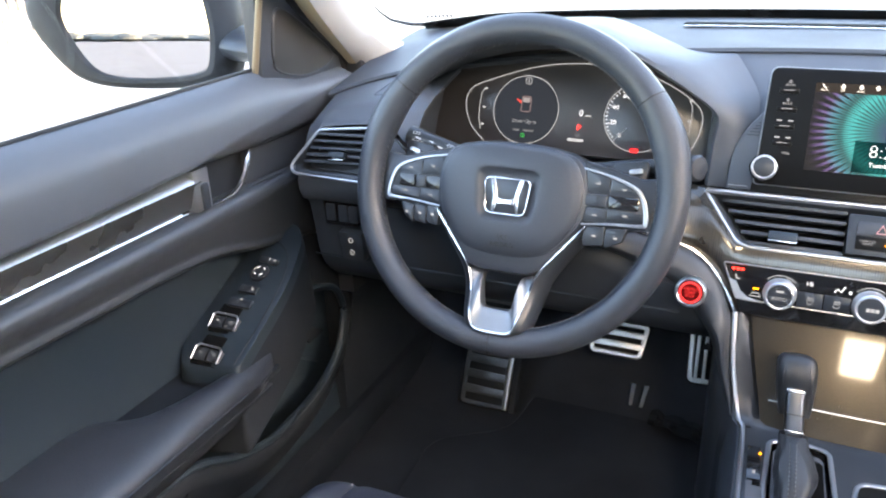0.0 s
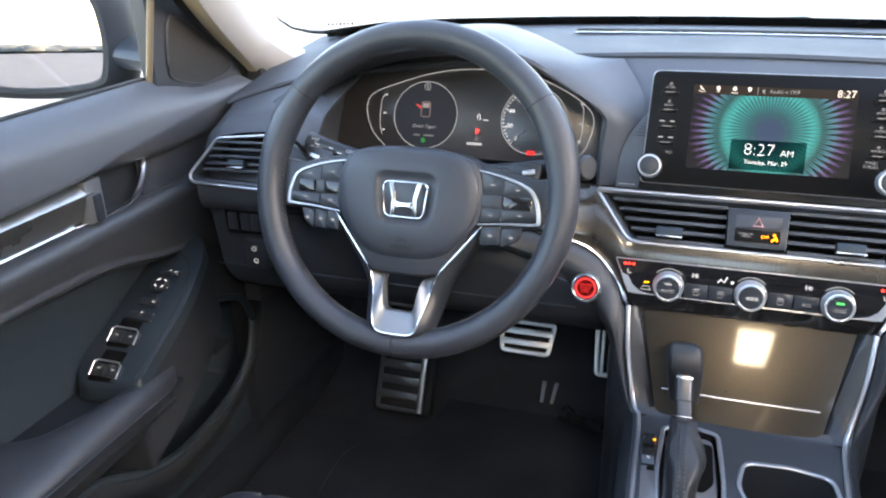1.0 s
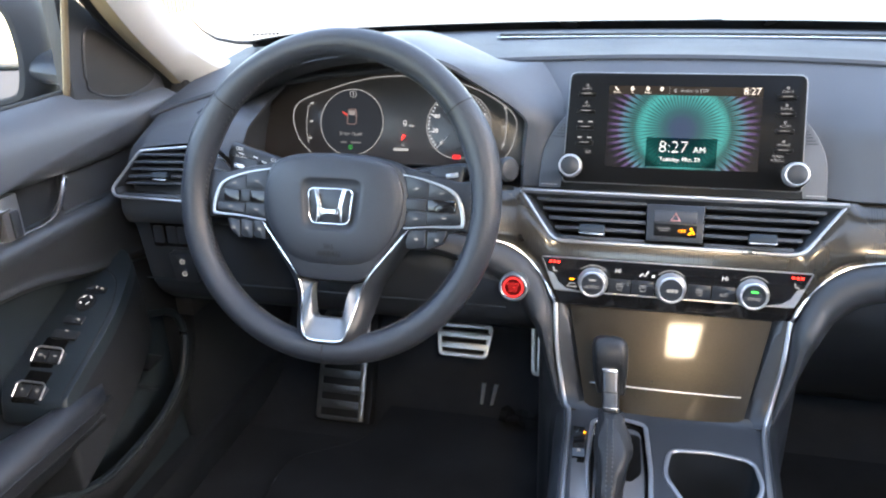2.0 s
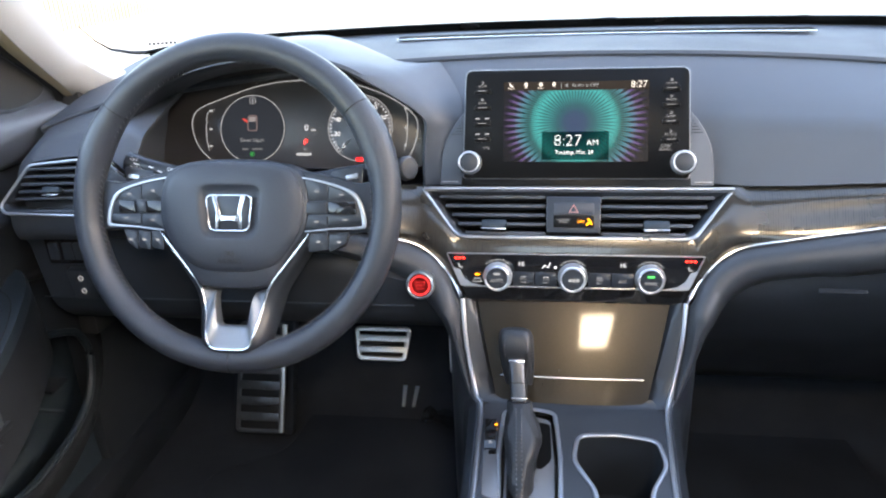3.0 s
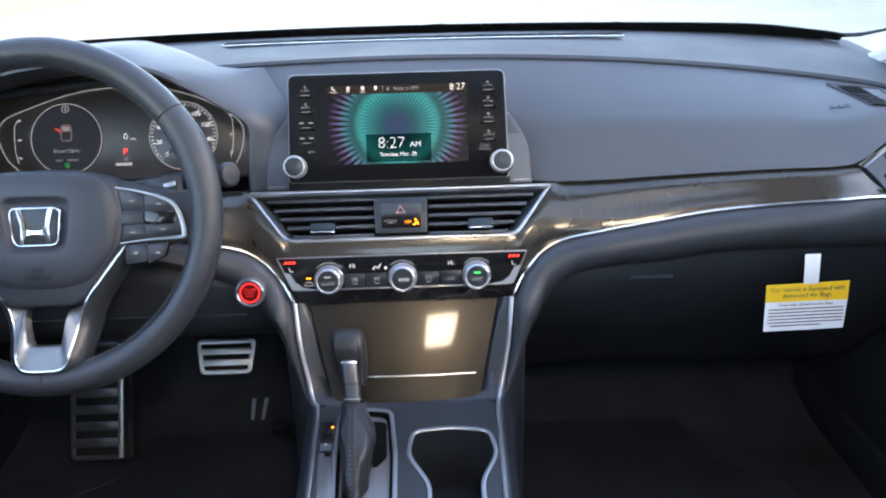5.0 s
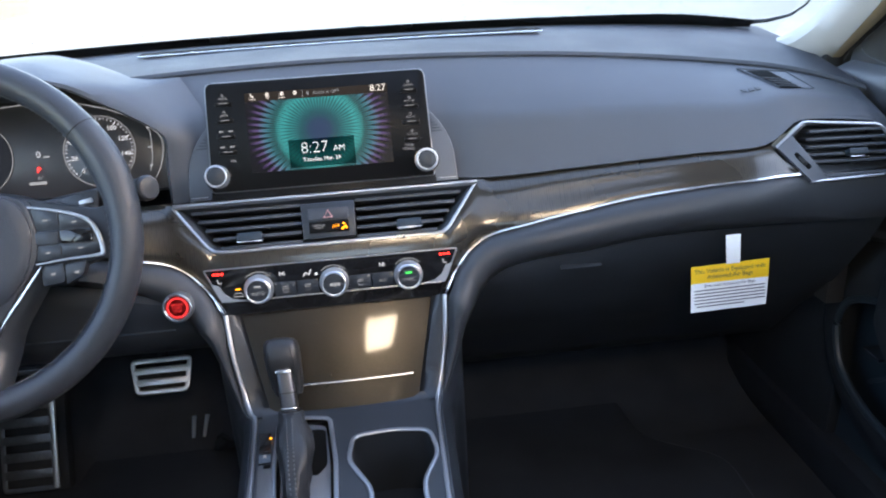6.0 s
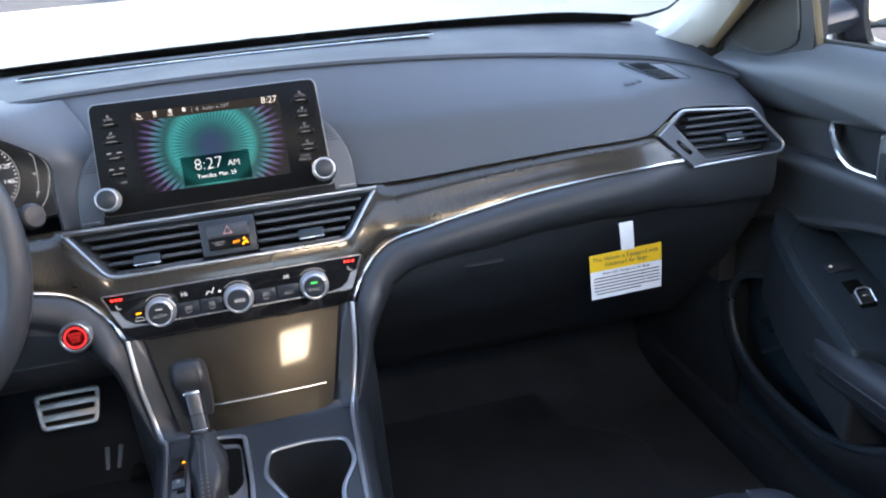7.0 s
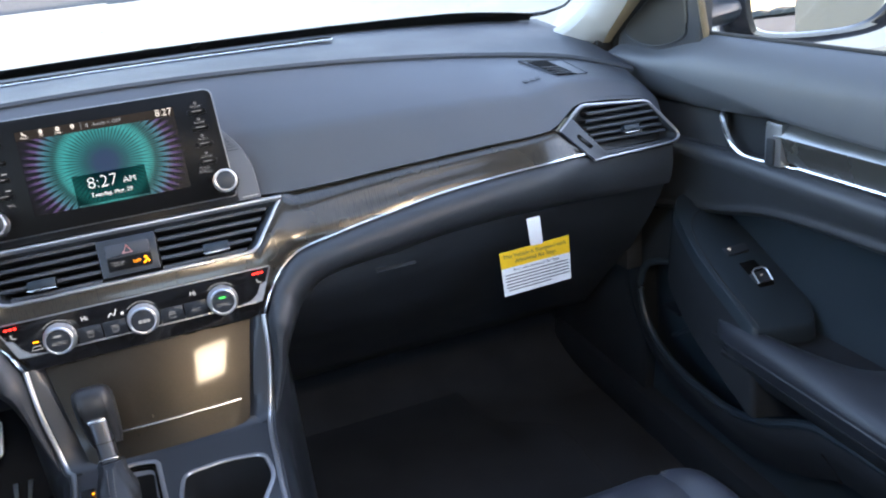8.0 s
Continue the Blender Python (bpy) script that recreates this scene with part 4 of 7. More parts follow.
for s in (1, -1):
    c = [on_pad(s * 0.563, 0.07), on_pad(s * 0.628, 0.05), on_pad(s * 0.634, 0.29), on_pad(s * 0.588, 0.32)]
    up = Vector((0, -0.35, 0.93))
    bm = bmesh.new()
    grid(bm, [[q + up * h for q in c] for h in (0.0012, -0.004)], wrap=True, cap=True)
    g = part("side_demister", bm, M_DASH, dash, "small side demister grille")
    t = [c[0].lerp(c[1], 0.12).lerp(c[3], 0.10), c[0].lerp(c[1], 0.62), c[3].lerp(c[2], 0.62), c[3].lerp(c[2], 0.06)]
    bm = bmesh.new()
    grid(bm, [[q + up * h for q in t] for h in (0.0020, -0.003)], wrap=True, cap=True)
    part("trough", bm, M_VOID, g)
    for k in linspace(0.46, 0.92, 4):
        a, b = t[0].lerp(t[3], k), t[1].lerp(t[2], min(1.0, k + 0.10))
        bm = bmesh.new()
        tube(bm, [a + up * 0.0024, a.lerp(b, 0.5) + up * 0.0030, b + up * 0.0024], 0.0010, 6, flat=0.7)
        part("rib", bm, M_SLAT, g)
    bm = bmesh.new()
    tube(bm, [q + up * 0.0016 for q in (c[3], c[0], c[1], c[2])], 0.0010, 5)
    part("grille_edge", bm, M_SATIN, g)
bm = bmesh.new()
for k in range(3):
    q = on_pad(0.542 + 0.009 * k, 0.285)
    rbox(bm, (0.006, 0.006, 0.0006), Matrix.Translation(q + Vector((0, -0.0006, 0.0014))) @ pose(0, 0, 0, 20), 0)
part("embossed_mark", bm, M_SATIN, dash)

# driver's lower switches and fuse panel
FP = facing((-0.662, -0.054, 0.498), 0)
fp = part("switch_panel", prism(bmesh.new(), rounded([(-0.025, 0.019), (0.03, 0.020), (0.03, -0.018), (-0.023, -0.019)], 0.004), FP, 0.012, 0.001), M_GLOSS, dash)
for k in (-0.012, 0.008, 0.024):
    part("rocker", prism(bmesh.new(), rounded([(k - 0.007, 0.012), (k + 0.007, 0.012), (k + 0.007, -0.012), (k - 0.007, -0.012)], 0.002), FP @ pose(0, 0, 0.003), 0.005, 0.0008), M_SATIN, fp)
FQ = facing((-0.648, -0.052, 0.448), -5)
fq = part("switch_panel", prism(bmesh.new(), rounded([(-0.018, 0.022), (0.02, 0.022), (0.02, -0.022), (-0.015, -0.022)], 0.004), FQ, 0.012, 0.001), M_SATIN, dash)
for k in (0.010, -0.009):
    bm = bmesh.new()
    tube(bm, [FQ @ Vector((0.001 + 0.0032 * math.cos(a), k + 0.0032 * math.sin(a), 0.0006)) for a in linspace(0, 5.8, 14)], 0.0005, 5, closed=True)
    part("trunk_switch", bm, M_LITDIM, fq)

# ---- instrument cluster details ----
CL = facing((-0.395, 0.118, 0.632), 21) @ pose(0, 0, 0.0015)     # face frame
M_SCREENBLUE = glow("dial_screen_glow", (0.030, 0.036, 0.046), 0.36)
for cx, r in ((-0.052, 0.047), (0.104, 0.0455)):
    part("dial_face", prism(bmesh.new(), circle(r, 48, cx, -0.0140), CL, 0.003, 0.0005), M_SCREENBLUE if cx < 0 else M_DIALSHEEN, cluster)
    bm = bmesh.new()
    tube(bm, [CL @ Vector((cx + r * math.cos(a), -0.0140 + r * math.sin(a), 0.001)) for a in linspace(0, 6.15, 48)], 0.0005, 6, closed=True)
    part("dial_ring", bm, M_LITDIM, cluster, "thin pale ring")
bm = bmesh.new()
sweep = spline([(-0.108, -0.062, 0), (-0.131, -0.040, 0), (-0.142, -0.010, 0), (-0.135, 0.012, 0), (-0.105, 0.026, 0), (-0.05, 0.044, 0), (0.0, 0.052, 0), (0.06, 0.052, 0), (0.11, 0.042, 0), (0.15, 0.025, 0), (0.178, 0.005, 0), (0.185, -0.015, 0), (0.178, -0.045, 0), (0.165, -0.062, 0)], 5)
tube(bm, [CL @ (q + Vector((0, 0, 0.001))) for q in sweep], 0.00055, 6)
part("outline", bm, M_LITDIM, cluster, "thin silver outline")
for s, cx in ((-1, -0.116), (1, 0.166)):
    bm = bmesh.new()
    tube(bm, [CL @ Vector((cx + s * 0.004 + q[0] * s, q[1], 0.001)) for q in ((-0.004, 0.012), (0, 0.006), (0.001, -0.01), (0, -0.03), (-0.004, -0.045))], 0.0005, 5)
    for y in (0.012, -0.014, -0.038):
        rbox(bm, (0.0045, 0.0026, 0.0005), CL @ pose(cx + 0.002, y, 0.001), 0)
    part("gauge_scale", bm, M_LITDIM, cluster)
bm = bmesh.new()
for i in range(41):
    a = radians(228 - 272 * i / 40)
    r0 = 0.038 if i % 5 == 0 else 0.0405
    tube(bm, [CL @ Vector((0.104 + r * math.cos(a), -0.0140 + r * math.sin(a), 0.0012)) for r in (r0, 0.0435)], 0.00045, 4)
part("speed_scale", bm, M_LIT, cluster)
for i, v in enumerate((0, 20, 40, 60, 80, 100, 120, 140, 160)):
    a = radians(228 - 272 * i / 8)
    lettering("speed_number", str(v), 0.0086, CL @ pose(0.104 + 0.0335 * math.cos(a), -0.0140 + 0.0335 * math.sin(a), 0.0012), M_LIT, cluster)
bm = bmesh.new()
a = radians(228)
tube(bm, [CL @ Vector((0.104 + r * math.cos(a), -0.0140 + r * math.sin(a), 0.002)) for r in (0.020, 0.042)], 0.0006, 5)
part("needle", bm, M_SILVER, cluster)
lettering("door_words", "Door Open", 0.0072, CL @ pose(-0.052, -0.0300, 0.0012), M_LITDIM, cluster, thin=0.02)
lettering("speed_figure", "0", 0.013, CL @ pose(0.027, -0.0135, 0.0012), M_LIT, cluster)
part("unit_mark", bar(0.008, 0.002, CL @ pose(0.037, -0.0165, 0.0012)), M_LITDIM, cluster)
lettering("gear_letter", "P", 0.0115, CL @ pose(0.0262, -0.0335, 0.0012), M_RED, cluster)
lettering("outside_temperature", "61\u00b0", 0.0062, CL @ pose(0.0275, -0.0435, 0.0012), M_LITDIM, cluster)
part("odometer", bar(0.022, 0.0038, CL @ pose(0.0235, -0.0500, 0.0012)), M_LITDIM, cluster)
for x, w in ((-0.0625, 0.009), (-0.0445, 0.015)):
    part("trip_mark", bar(w, 0.0024, CL @ pose(x, -0.0425, 0.0012)), glow("trip_grey", (0.3, 0.31, 0.32), 0.2), cluster)
bm = bmesh.new()
tube(bm, [CL @ Vector((-0.052 + 0.0046 * math.cos(a), 0.026 + 0.0046 * math.sin(a), 0.0012)) for a in linspace(0, 5.9, 20)], 0.0004, 5, closed=True)
rbox(bm, (0.0012, 0.0048, 0.0004), CL @ pose(-0.052, 0.026, 0.0012), 0)
part("info_symbol", bm, M_LITDIM, cluster)
bm = bmesh.new()
tube(bm, [CL @ Vector((-0.052 + 0.0027 * math.cos(a), -0.0495 + 0.0027 * math.sin(a), 0.0012)) for a in linspace(0, 5.9, 16)], 0.0006, 5, closed=True)
rbox(bm, (0.0012, 0.0035, 0.0004), CL @ pose(-0.052, -0.0495, 0.0012), 0)
part("eco_lamp", bm, glow("dim_green_lamp", (0.05, 0.8, 0.15), 0.16), cluster, "green lamp")
part("seat_belt_lamp", bar(0.010, 0.0048, CL @ pose(0.104, -0.0575, 0.0022)), glow("cluster_red", (1, 0.02, 0.02), 1.2), cluster, "red lamp")
bm = bmesh.new()
tube(bm, [CL @ Vector((-0.052 + q[0], -0.006 + q[1], 0.0012)) for q in rounded([(-0.0062, 0.0105), (0.0062, 0.0105), (0.0068, -0.0105), (-0.0068, -0.0105)], 0.003)], 0.0007, 5, closed=True)
part("car_picture", bm, glow("car_picture_grey", (0.3, 0.22, 0.22), 0.3), cluster)
part("car_picture_roof", bar(0.0095, 0.0065, CL @ pose(-0.052, -0.0005, 0.0014)), glow("car_picture_pale", (0.4, 0.37, 0.37), 0.32), cluster)
part("open_door_mark", prism(bmesh.new(), [(-0.0585, -0.002), (-0.067, 0.0015), (-0.0665, -0.001), (-0.0585, -0.0065)], CL @ pose(0, 0, 0.0014), 0.0004), glow("door_red", (0.9, 0.1, 0.08), 0.3), cluster)

# ---- steering column with its stalks ----
column = thing("steering_column", "black steering column shroud with two stalks", "steering column", (-0.392, 0.0, 0.52))
AX = WHEEL.to_3x3() @ Vector((0, 0, 1))
bm = bmesh.new()
rows = []
for t in linspace(0, 1, 8):
    c = WHEEL @ Vector((0, 0, -0.035 - 0.14 * t))
    rows.append([c + WHEEL.to_3x3() @ Vector(((0.062 + 0.012 * t) * math.cos(a), (0.048 + 0.012 * t) * math.sin(a) - 0.005, 0)) for a in [2 * math.pi * k / 24 for k in range(24)]])
grid(bm, rows, wrap=True, cap=True)
part("shroud", bm, M_LOWER, column)
for s in (-1, 1):
    a, b = WHEEL @ Vector((s * 0.05, 0.028, -0.045)), WHEEL @ Vector((s * (0.155 if s < 0 else 0.196), 0.052 if s < 0 else 0.044, -0.040))
    bm = bmesh.new()
    ks = linspace(0, 1, 10)
    tube(bm, [a.lerp(b, k) for k in ks], [0.007 + 0.004 * min(1, k * 1.6) + (0.0015 if k > 0.8 else 0) for k in ks], 12, up=tuple(AX))
    st = part("stalk", bm, M_SATIN, column, "light stalk" if s < 0 else "wiper stalk")
    if s < 0:
        for word, k, z in (("OFF", 0.86, 0.0055), ("AUTO", 0.84, -0.0045), ("OFF", 0.42, 0.0035)):
            lettering("stalk_word", word, 0.0062, Matrix.Translation(a.lerp(b, k) + AX * (0.0135 if k > 0.8 else 0.0115)) @ WHEEL.to_3x3().to_4x4() @ pose(0, z, 0, 0, 0, -14), M_WHITE, st)
        for k, z, w in ((0.84, 0.0005, 0.008), (0.66, 0.001, 0.006), (0.55, -0.002, 0.007)):
            part("stalk_mark", bar(w, 0.0014, Matrix.Translation(a.lerp(b, k) + AX * 0.0122) @ WHEEL.to_3x3().to_4x4() @ pose(0, z, 0, 0, 0, -16)), M_WHITE, st)
    else:
        bm = bmesh.new()
        lathe(bm, [(0.0, -0.006), (0.0125, -0.006), (0.0145, -0.002), (0.0145, 0.004), (0.012, 0.007), (0.0, 0.008)], Matrix.Translation(b) @ WHEEL.to_3x3().to_4x4() @ pose(0, 0, 0, 0, 50, 0), 24)
        part("stalk_cap", bm, M_SATIN, st)
    # gear paddle
    bm = bmesh.new()
    prism(bm, rounded([(s * 0.110, 0.040), (s * 0.150, 0.046), (s * 0.148, 0.022), (s * 0.138, -0.03), (s * 0.110, -0.02)], 0.006), WHEEL @ pose(0, 0, -0.022), 0.006, 0.001)
    pd = part("shift_paddle", bm, M_SATIN, column)
    bm = bmesh.new()
    rbox(bm, (0.015, 0.006, 0.004), WHEEL @ pose(s * 0.136, 0.033, -0.021, 0, 0, s * 12), 0.0015)
    part("paddle_tip", bm, M_SILVER, pd, "satin silver tip")

# ---- screen details ----
def sunburst():
    """The lit display: a teal sunburst round a dark blue middle, purple towards the sides."""
    m = bpy.data.materials.new("display_sunburst")
    m.use_nodes = True
    nt = m.node_tree
    b = nt.nodes["Principled BSDF"]
    b.inputs["Base Color"].default_value, b.inputs["Roughness"].default_value = (0.008, 0.0075, 0.0075, 1), 0.35
    b.inputs["Specular IOR Level"].default_value = 0.10

    def math_node(op, a, c=None):
        n = nt.nodes.new("ShaderNodeMath")
        n.operation = op
        for i, v in enumerate((a, c)):
            if v is None:
                continue
            if isinstance(v, (int, float)):
                n.inputs[i].default_value = v
            else:
                nt.links.new(v, n.inputs[i])
        return n.outputs[0]

    def ramp(value, stops):
        n = nt.nodes.new("ShaderNodeValToRGB")
        for k, (p, c) in enumerate(stops):
            e = n.color_ramp.elements[k] if k < 2 else n.color_ramp.elements.new(p)
            e.position, e.color = p, (*c, 1)
        nt.links.new(value, n.inputs[0])
        return n.outputs[0]

    tc, sp = nt.nodes.new("ShaderNodeTexCoord"), nt.nodes.new("ShaderNodeSeparateXYZ")
    nt.links.new(tc.outputs["Object"], sp.inputs[0])
    u = math_node("DIVIDE", sp.outputs["X"], 0.088)
    v2 = math_node("DIVIDE", math_node("SUBTRACT", sp.outputs["Z"], 0.6430), 0.080)
    ang = math_node("ARCTAN2", v2, u)
    rad = math_node("SQRT", math_node("ADD", math_node("MULTIPLY", u, u), math_node("MULTIPLY", v2, v2)))

    def spikes(count, r0, r1, phase, sharp):
        """Pointed rays that thin out from r0 to r1."""
        wave = math_node("ABSOLUTE", math_node("SINE", math_node("ADD", math_node("MULTIPLY", ang, count), phase)))
        t = math_node("DIVIDE", math_node("SUBTRACT", rad, r0), r1 - r0)
        n = nt.nodes.new("ShaderNodeClamp")
        nt.links.new(math_node("ADD", math_node("MULTIPLY", math_node("SUBTRACT", wave, t), sharp), 0.4), n.inputs[0])
        return n.outputs[0]

    def lines(count, twist, power):
        """Thin rays, twisted with the radius."""
        w = math_node("ABSOLUTE", math_node("SINE", math_node("ADD", math_node("MULTIPLY", ang, count), math_node("MULTIPLY", math_node("SUBTRACT", rad, 0.42), twist))))
        return math_node("POWER", w, power)

    outer = spikes(32.0, 0.28, 1.10, 0.0, 2.6)
    net = math_node("MAXIMUM", lines(32.0, 7.0, 4.0), lines(32.0, -7.0, 4.0))
    inner = math_node("ADD", math_node("MULTIPLY", lines(32.0, 0.0, 2.2), 0.88), 0.10)
    near = ramp(rad, ((0.0, (1, 1, 1)), (0.36, (1, 1, 1)), (0.50, (0, 0, 0)), (1.0, (0, 0, 0))))
    ray = math_node("MULTIPLY", outer, math_node("ADD", math_node("MULTIPLY", net, 0.90), 0.10))
    ray = math_node("ADD", math_node("MULTIPLY", near, math_node("SUBTRACT", inner, ray)), ray)
    body = ramp(rad, ((0.0, (0.020, 0.050, 0.13)), (0.15, (0.018, 0.058, 0.13)), (0.26, (0.012, 0.19, 0.23)), (0.42, (0.025, 0.44, 0.44)), (0.60, (0.05, 0.62, 0.60)), (0.74, (0.08, 0.36, 0.46)), (0.86, (0.15, 0.10, 0.27)), (1.0, (0.03, 0.012, 0.05))))
    mask = ramp(rad, ((0.0, (0.0, 0.0, 0.0)), (0.13, (0.0, 0.0, 0.0)), (0.24, (1, 1, 1)), (1.0, (1, 1, 1))))
    k = math_node("ADD", math_node("MULTIPLY", mask, math_node("SUBTRACT", ray, 1.0)), 1.0)
    fin = nt.nodes.new("ShaderNodeMix")
    fin.data_type, fin.blend_type = "RGBA", "MULTIPLY"
    fin.inputs["Factor"].default_value = 1.0
    nt.links.new(body, fin.inputs["A"]), nt.links.new(k, fin.inputs["B"])
    nt.links.new(fin.outputs["Result"], b.inputs["Emission Color"])
    b.inputs["Emission Strength"].default_value = 0.070
    return m


SF = SCREEN @ pose(0, 0, 0.0006)
M_SCR_TXT = glow("screen_white", (0.9, 0.93, 0.95), 0.75)
M_BARTXT = glow("screen_warm_white", (0.85, 0.8, 0.72), 0.8)
disp = part("display", prism(bmesh.new(), [(-0.0875, 0.0390), (0.0875, 0.0390), (0.0875, -0.0478), (-0.0875, -0.0478)], SF, 0.001), sunburst(), screen, "lit display with teal sunburst")
part("status_bar", prism(bmesh.new(), [(-0.0875, 0.0495), (0.0875, 0.0495), (0.0875, 0.0392), (-0.0875, 0.0392)], SF, 0.001), glow("status_bar_brown", (0.035, 0.028, 0.022), 0.4), disp)
part("clock_box", prism(bmesh.new(), [(-0.040, -0.0112), (0.041, -0.0112), (0.041, -0.0455), (-0.040, -0.0455)], SF @ pose(0, 0, 0.0003), 0.0002), pane_glass("clock_box_tint", 0.0, (0.5, 0.52, 0.52)), disp)
lettering("clock_words", "8:27", 0.0200, SF @ pose(-0.0085, -0.0225, 0.0008), M_SCR_TXT, disp, thin=0.025)
lettering("clock_suffix", "AM", 0.0102, SF @ pose(0.0215, -0.0250, 0.0008), M_SCR_TXT, disp, thin=0.014)
lettering("date_words", "Tuesday, Mar. 29", 0.0067, SF @ pose(-0.0005, -0.0365, 0.0008), M_SCR_TXT, disp, thin=0.003)
lettering("bar_clock", "8:27", 0.0115, SF @ pose(0.0755, 0.0448, 0.0008), M_BARTXT, disp, thin=0.010)
lettering("bar_words", "Audio is OFF", 0.0060, SF @ pose(0.0115, 0.0446, 0.0008), M_LITDIM, disp, thin=0.010)
bm = bmesh.new()
for k, h in ((-0.0115, 0.003), (-0.0100, 0.005)):
    rbox(bm, (0.0008, h, 0.0004), SF @ pose(k, 0.0446, 0.0008), 0)
part("mute_symbol", bm, M_LITDIM, disp)
for x, w in ((-0.078, "Phone"), (-0.060, "FM"), (-0.042, "Audio"), (-0.026, "")):
    bm = bmesh.new()
    if w == "Phone":
        tube(bm, [SF @ Vector((x + q[0], 0.0462 + q[1], 0.0008)) for q in ((-0.0018, 0.0022), (-0.0016, 0.0002), (0.0, -0.0015), (0.0022, -0.0018))], 0.0007, 5)
    else:
        tube(bm, [SF @ Vector((x + 0.0017 * math.cos(a), 0.0462 + 0.0021 * math.sin(a), 0.0009)) for a in linspace(0, 5.6, 10)], 0.0005, 5, closed=True)
        rbox(bm, (0.0010, 0.0024, 0.0004), SF @ pose(x, 0.0462, 0.0009), 0)
    part("bar_symbol", bm, M_BARTXT, disp)
    if w:
        lettering("bar_label", w, 0.0032, SF @ pose(x, 0.0418, 0.0008), M_BARTXT, disp)
part("bar_divider", bar(0.0004, 0.008, SF @ pose(-0.017, 0.0448, 0.0008)), M_LITDIM, disp)
M_KEYTXT = glow("key_backlight", (0.6, 0.62, 0.63), 0.3)
keys_l, keys_r = (("HOME", 0.0412), ("BACK", 0.0206), ("", 0.0012), ("", -0.0178)), (("CLOCK", 0.0418), ("PHONE", 0.0222), ("AUDIO", 0.0024), ("SOURCE", -0.0193))
for s, keys in ((-1, keys_l), (1, keys_r)):
    for w, y in keys:
        KP = SF @ pose(s * 0.1135, y, 0)
        kk = part("screen_key", prism(bmesh.new(), rounded([(-0.0105, 0.0005), (0.0105, 0.0005), (0.0105, -0.0055), (-0.0105, -0.0055)], 0.002), KP @ pose(0, 0, 0.0010), 0.002, 0.0006), M_BEZEL, screen)
        part("key_line", bar(0.011, 0.0007, KP @ pose(0, -0.0018, 0.0013)), M_KEYTXT, kk)
        if w:
            lettering("key_word", w, 0.0038, KP @ pose(0, 0.0038, 0.0004), M_KEYTXT, kk)
            bm = bmesh.new()
            tube(bm, [KP @ Vector((0.0013 * math.cos(a), 0.008 + 0.0013 * math.sin(a), 0.0004)) for a in linspace(0, 5.2, 8)], 0.0004, 4, closed=True)
            part("key_symbol", bm, M_KEYTXT, kk)
        else:
            bm = bmesh.new()
            for k in (-0.0045, 0.0045):
                rbox(bm, (0.0055, 0.0016, 0.0004), KP @ pose(k * 1.3, 0.0042, 0.0004), 0)
            part("key_symbol", bm, M_KEYTXT, kk)
    lettering("key_word", "VOL" if s < 0 else "TUNE/\nSCROLL", 0.0044, SF @ pose(s * 0.108, -0.031, 0.0004), M_KEYTXT, screen)
    K = SF @ pose(s * 0.1280, -0.0490, 0)
    bm = bmesh.new()
    lathe(bm, [(0.0142, -0.008), (0.0142, 0.006), (0.0138, 0.0150), (0.0132, 0.0168), (0.0121, 0.0173), (0.0116, 0.0165)], K, 40)
    kn = part("knob", bm, M_RING, screen, "silver ringed knob")
    bm = bmesh.new()
    lathe(bm, [(0.0117, 0.012), (0.0116, 0.0162), (0.0110, 0.0166), (0.0, 0.0168)], K, 32)
    part("knob_face", bm, M_SATIN, kn)
    bm = bmesh.new()
    lathe(bm, [(0.0150, -0.008), (0.0160, 0.0), (0.0150, 0.0015), (0.0143, 0.0015)], K, 32)
    part("knob_base", bm, M_GLOSS, kn)
bm = bmesh.new()
tube(bm, [SCREEN @ Vector((*q, -0.004)) for q in rounded([(-0.1345, 0.065), (0.1345, 0.065), (0.1375, -0.0683), (-0.1375, -0.0683)], [0.009, 0.009, 0.005, 0.005])], 0.0008, 6, closed=True)
part("edge_line", bm, M_BEVEL, screen, "thin silver edge")

# ---- steering wheel details ----
def wl(pts, n=5, closed=True):
    return [(p.x, p.y) for p in spline([(x, y, 0) for x, y in pts], n, closed)]


def polar(outline, n, cy):
    """The outline's points at n even angles about (0, cy)."""
    out = []
    for k in range(n):
        a = 2 * math.pi * k / n
        c, q = math.cos(a), math.sin(a)
        best = 0.0
        for (x0, y0), (x1, y1) in zip(outline, outline[1:] + outline[:1]):
            ex, ey, fx, fy = x1 - x0, y1 - y0, x0, y0 - cy
            det = c * ey - q * ex
            if abs(det) > 1e-12:
                r, u = (fx * ey - fy * ex) / det, (fx * q - fy * c) / det
                if -1e-9 <= u <= 1 + 1e-9:
                    best = max(best, r)
        out.append((best * c, cy + best * q))
    return out


W = HUB


def foot(y):
    """How far the lower spoke rises to lie over the rim."""
    t = max(0.0, min(1.0, (-0.112 - y) / 0.048))
    return 0.0155 * t * t * (3 - 2 * t)


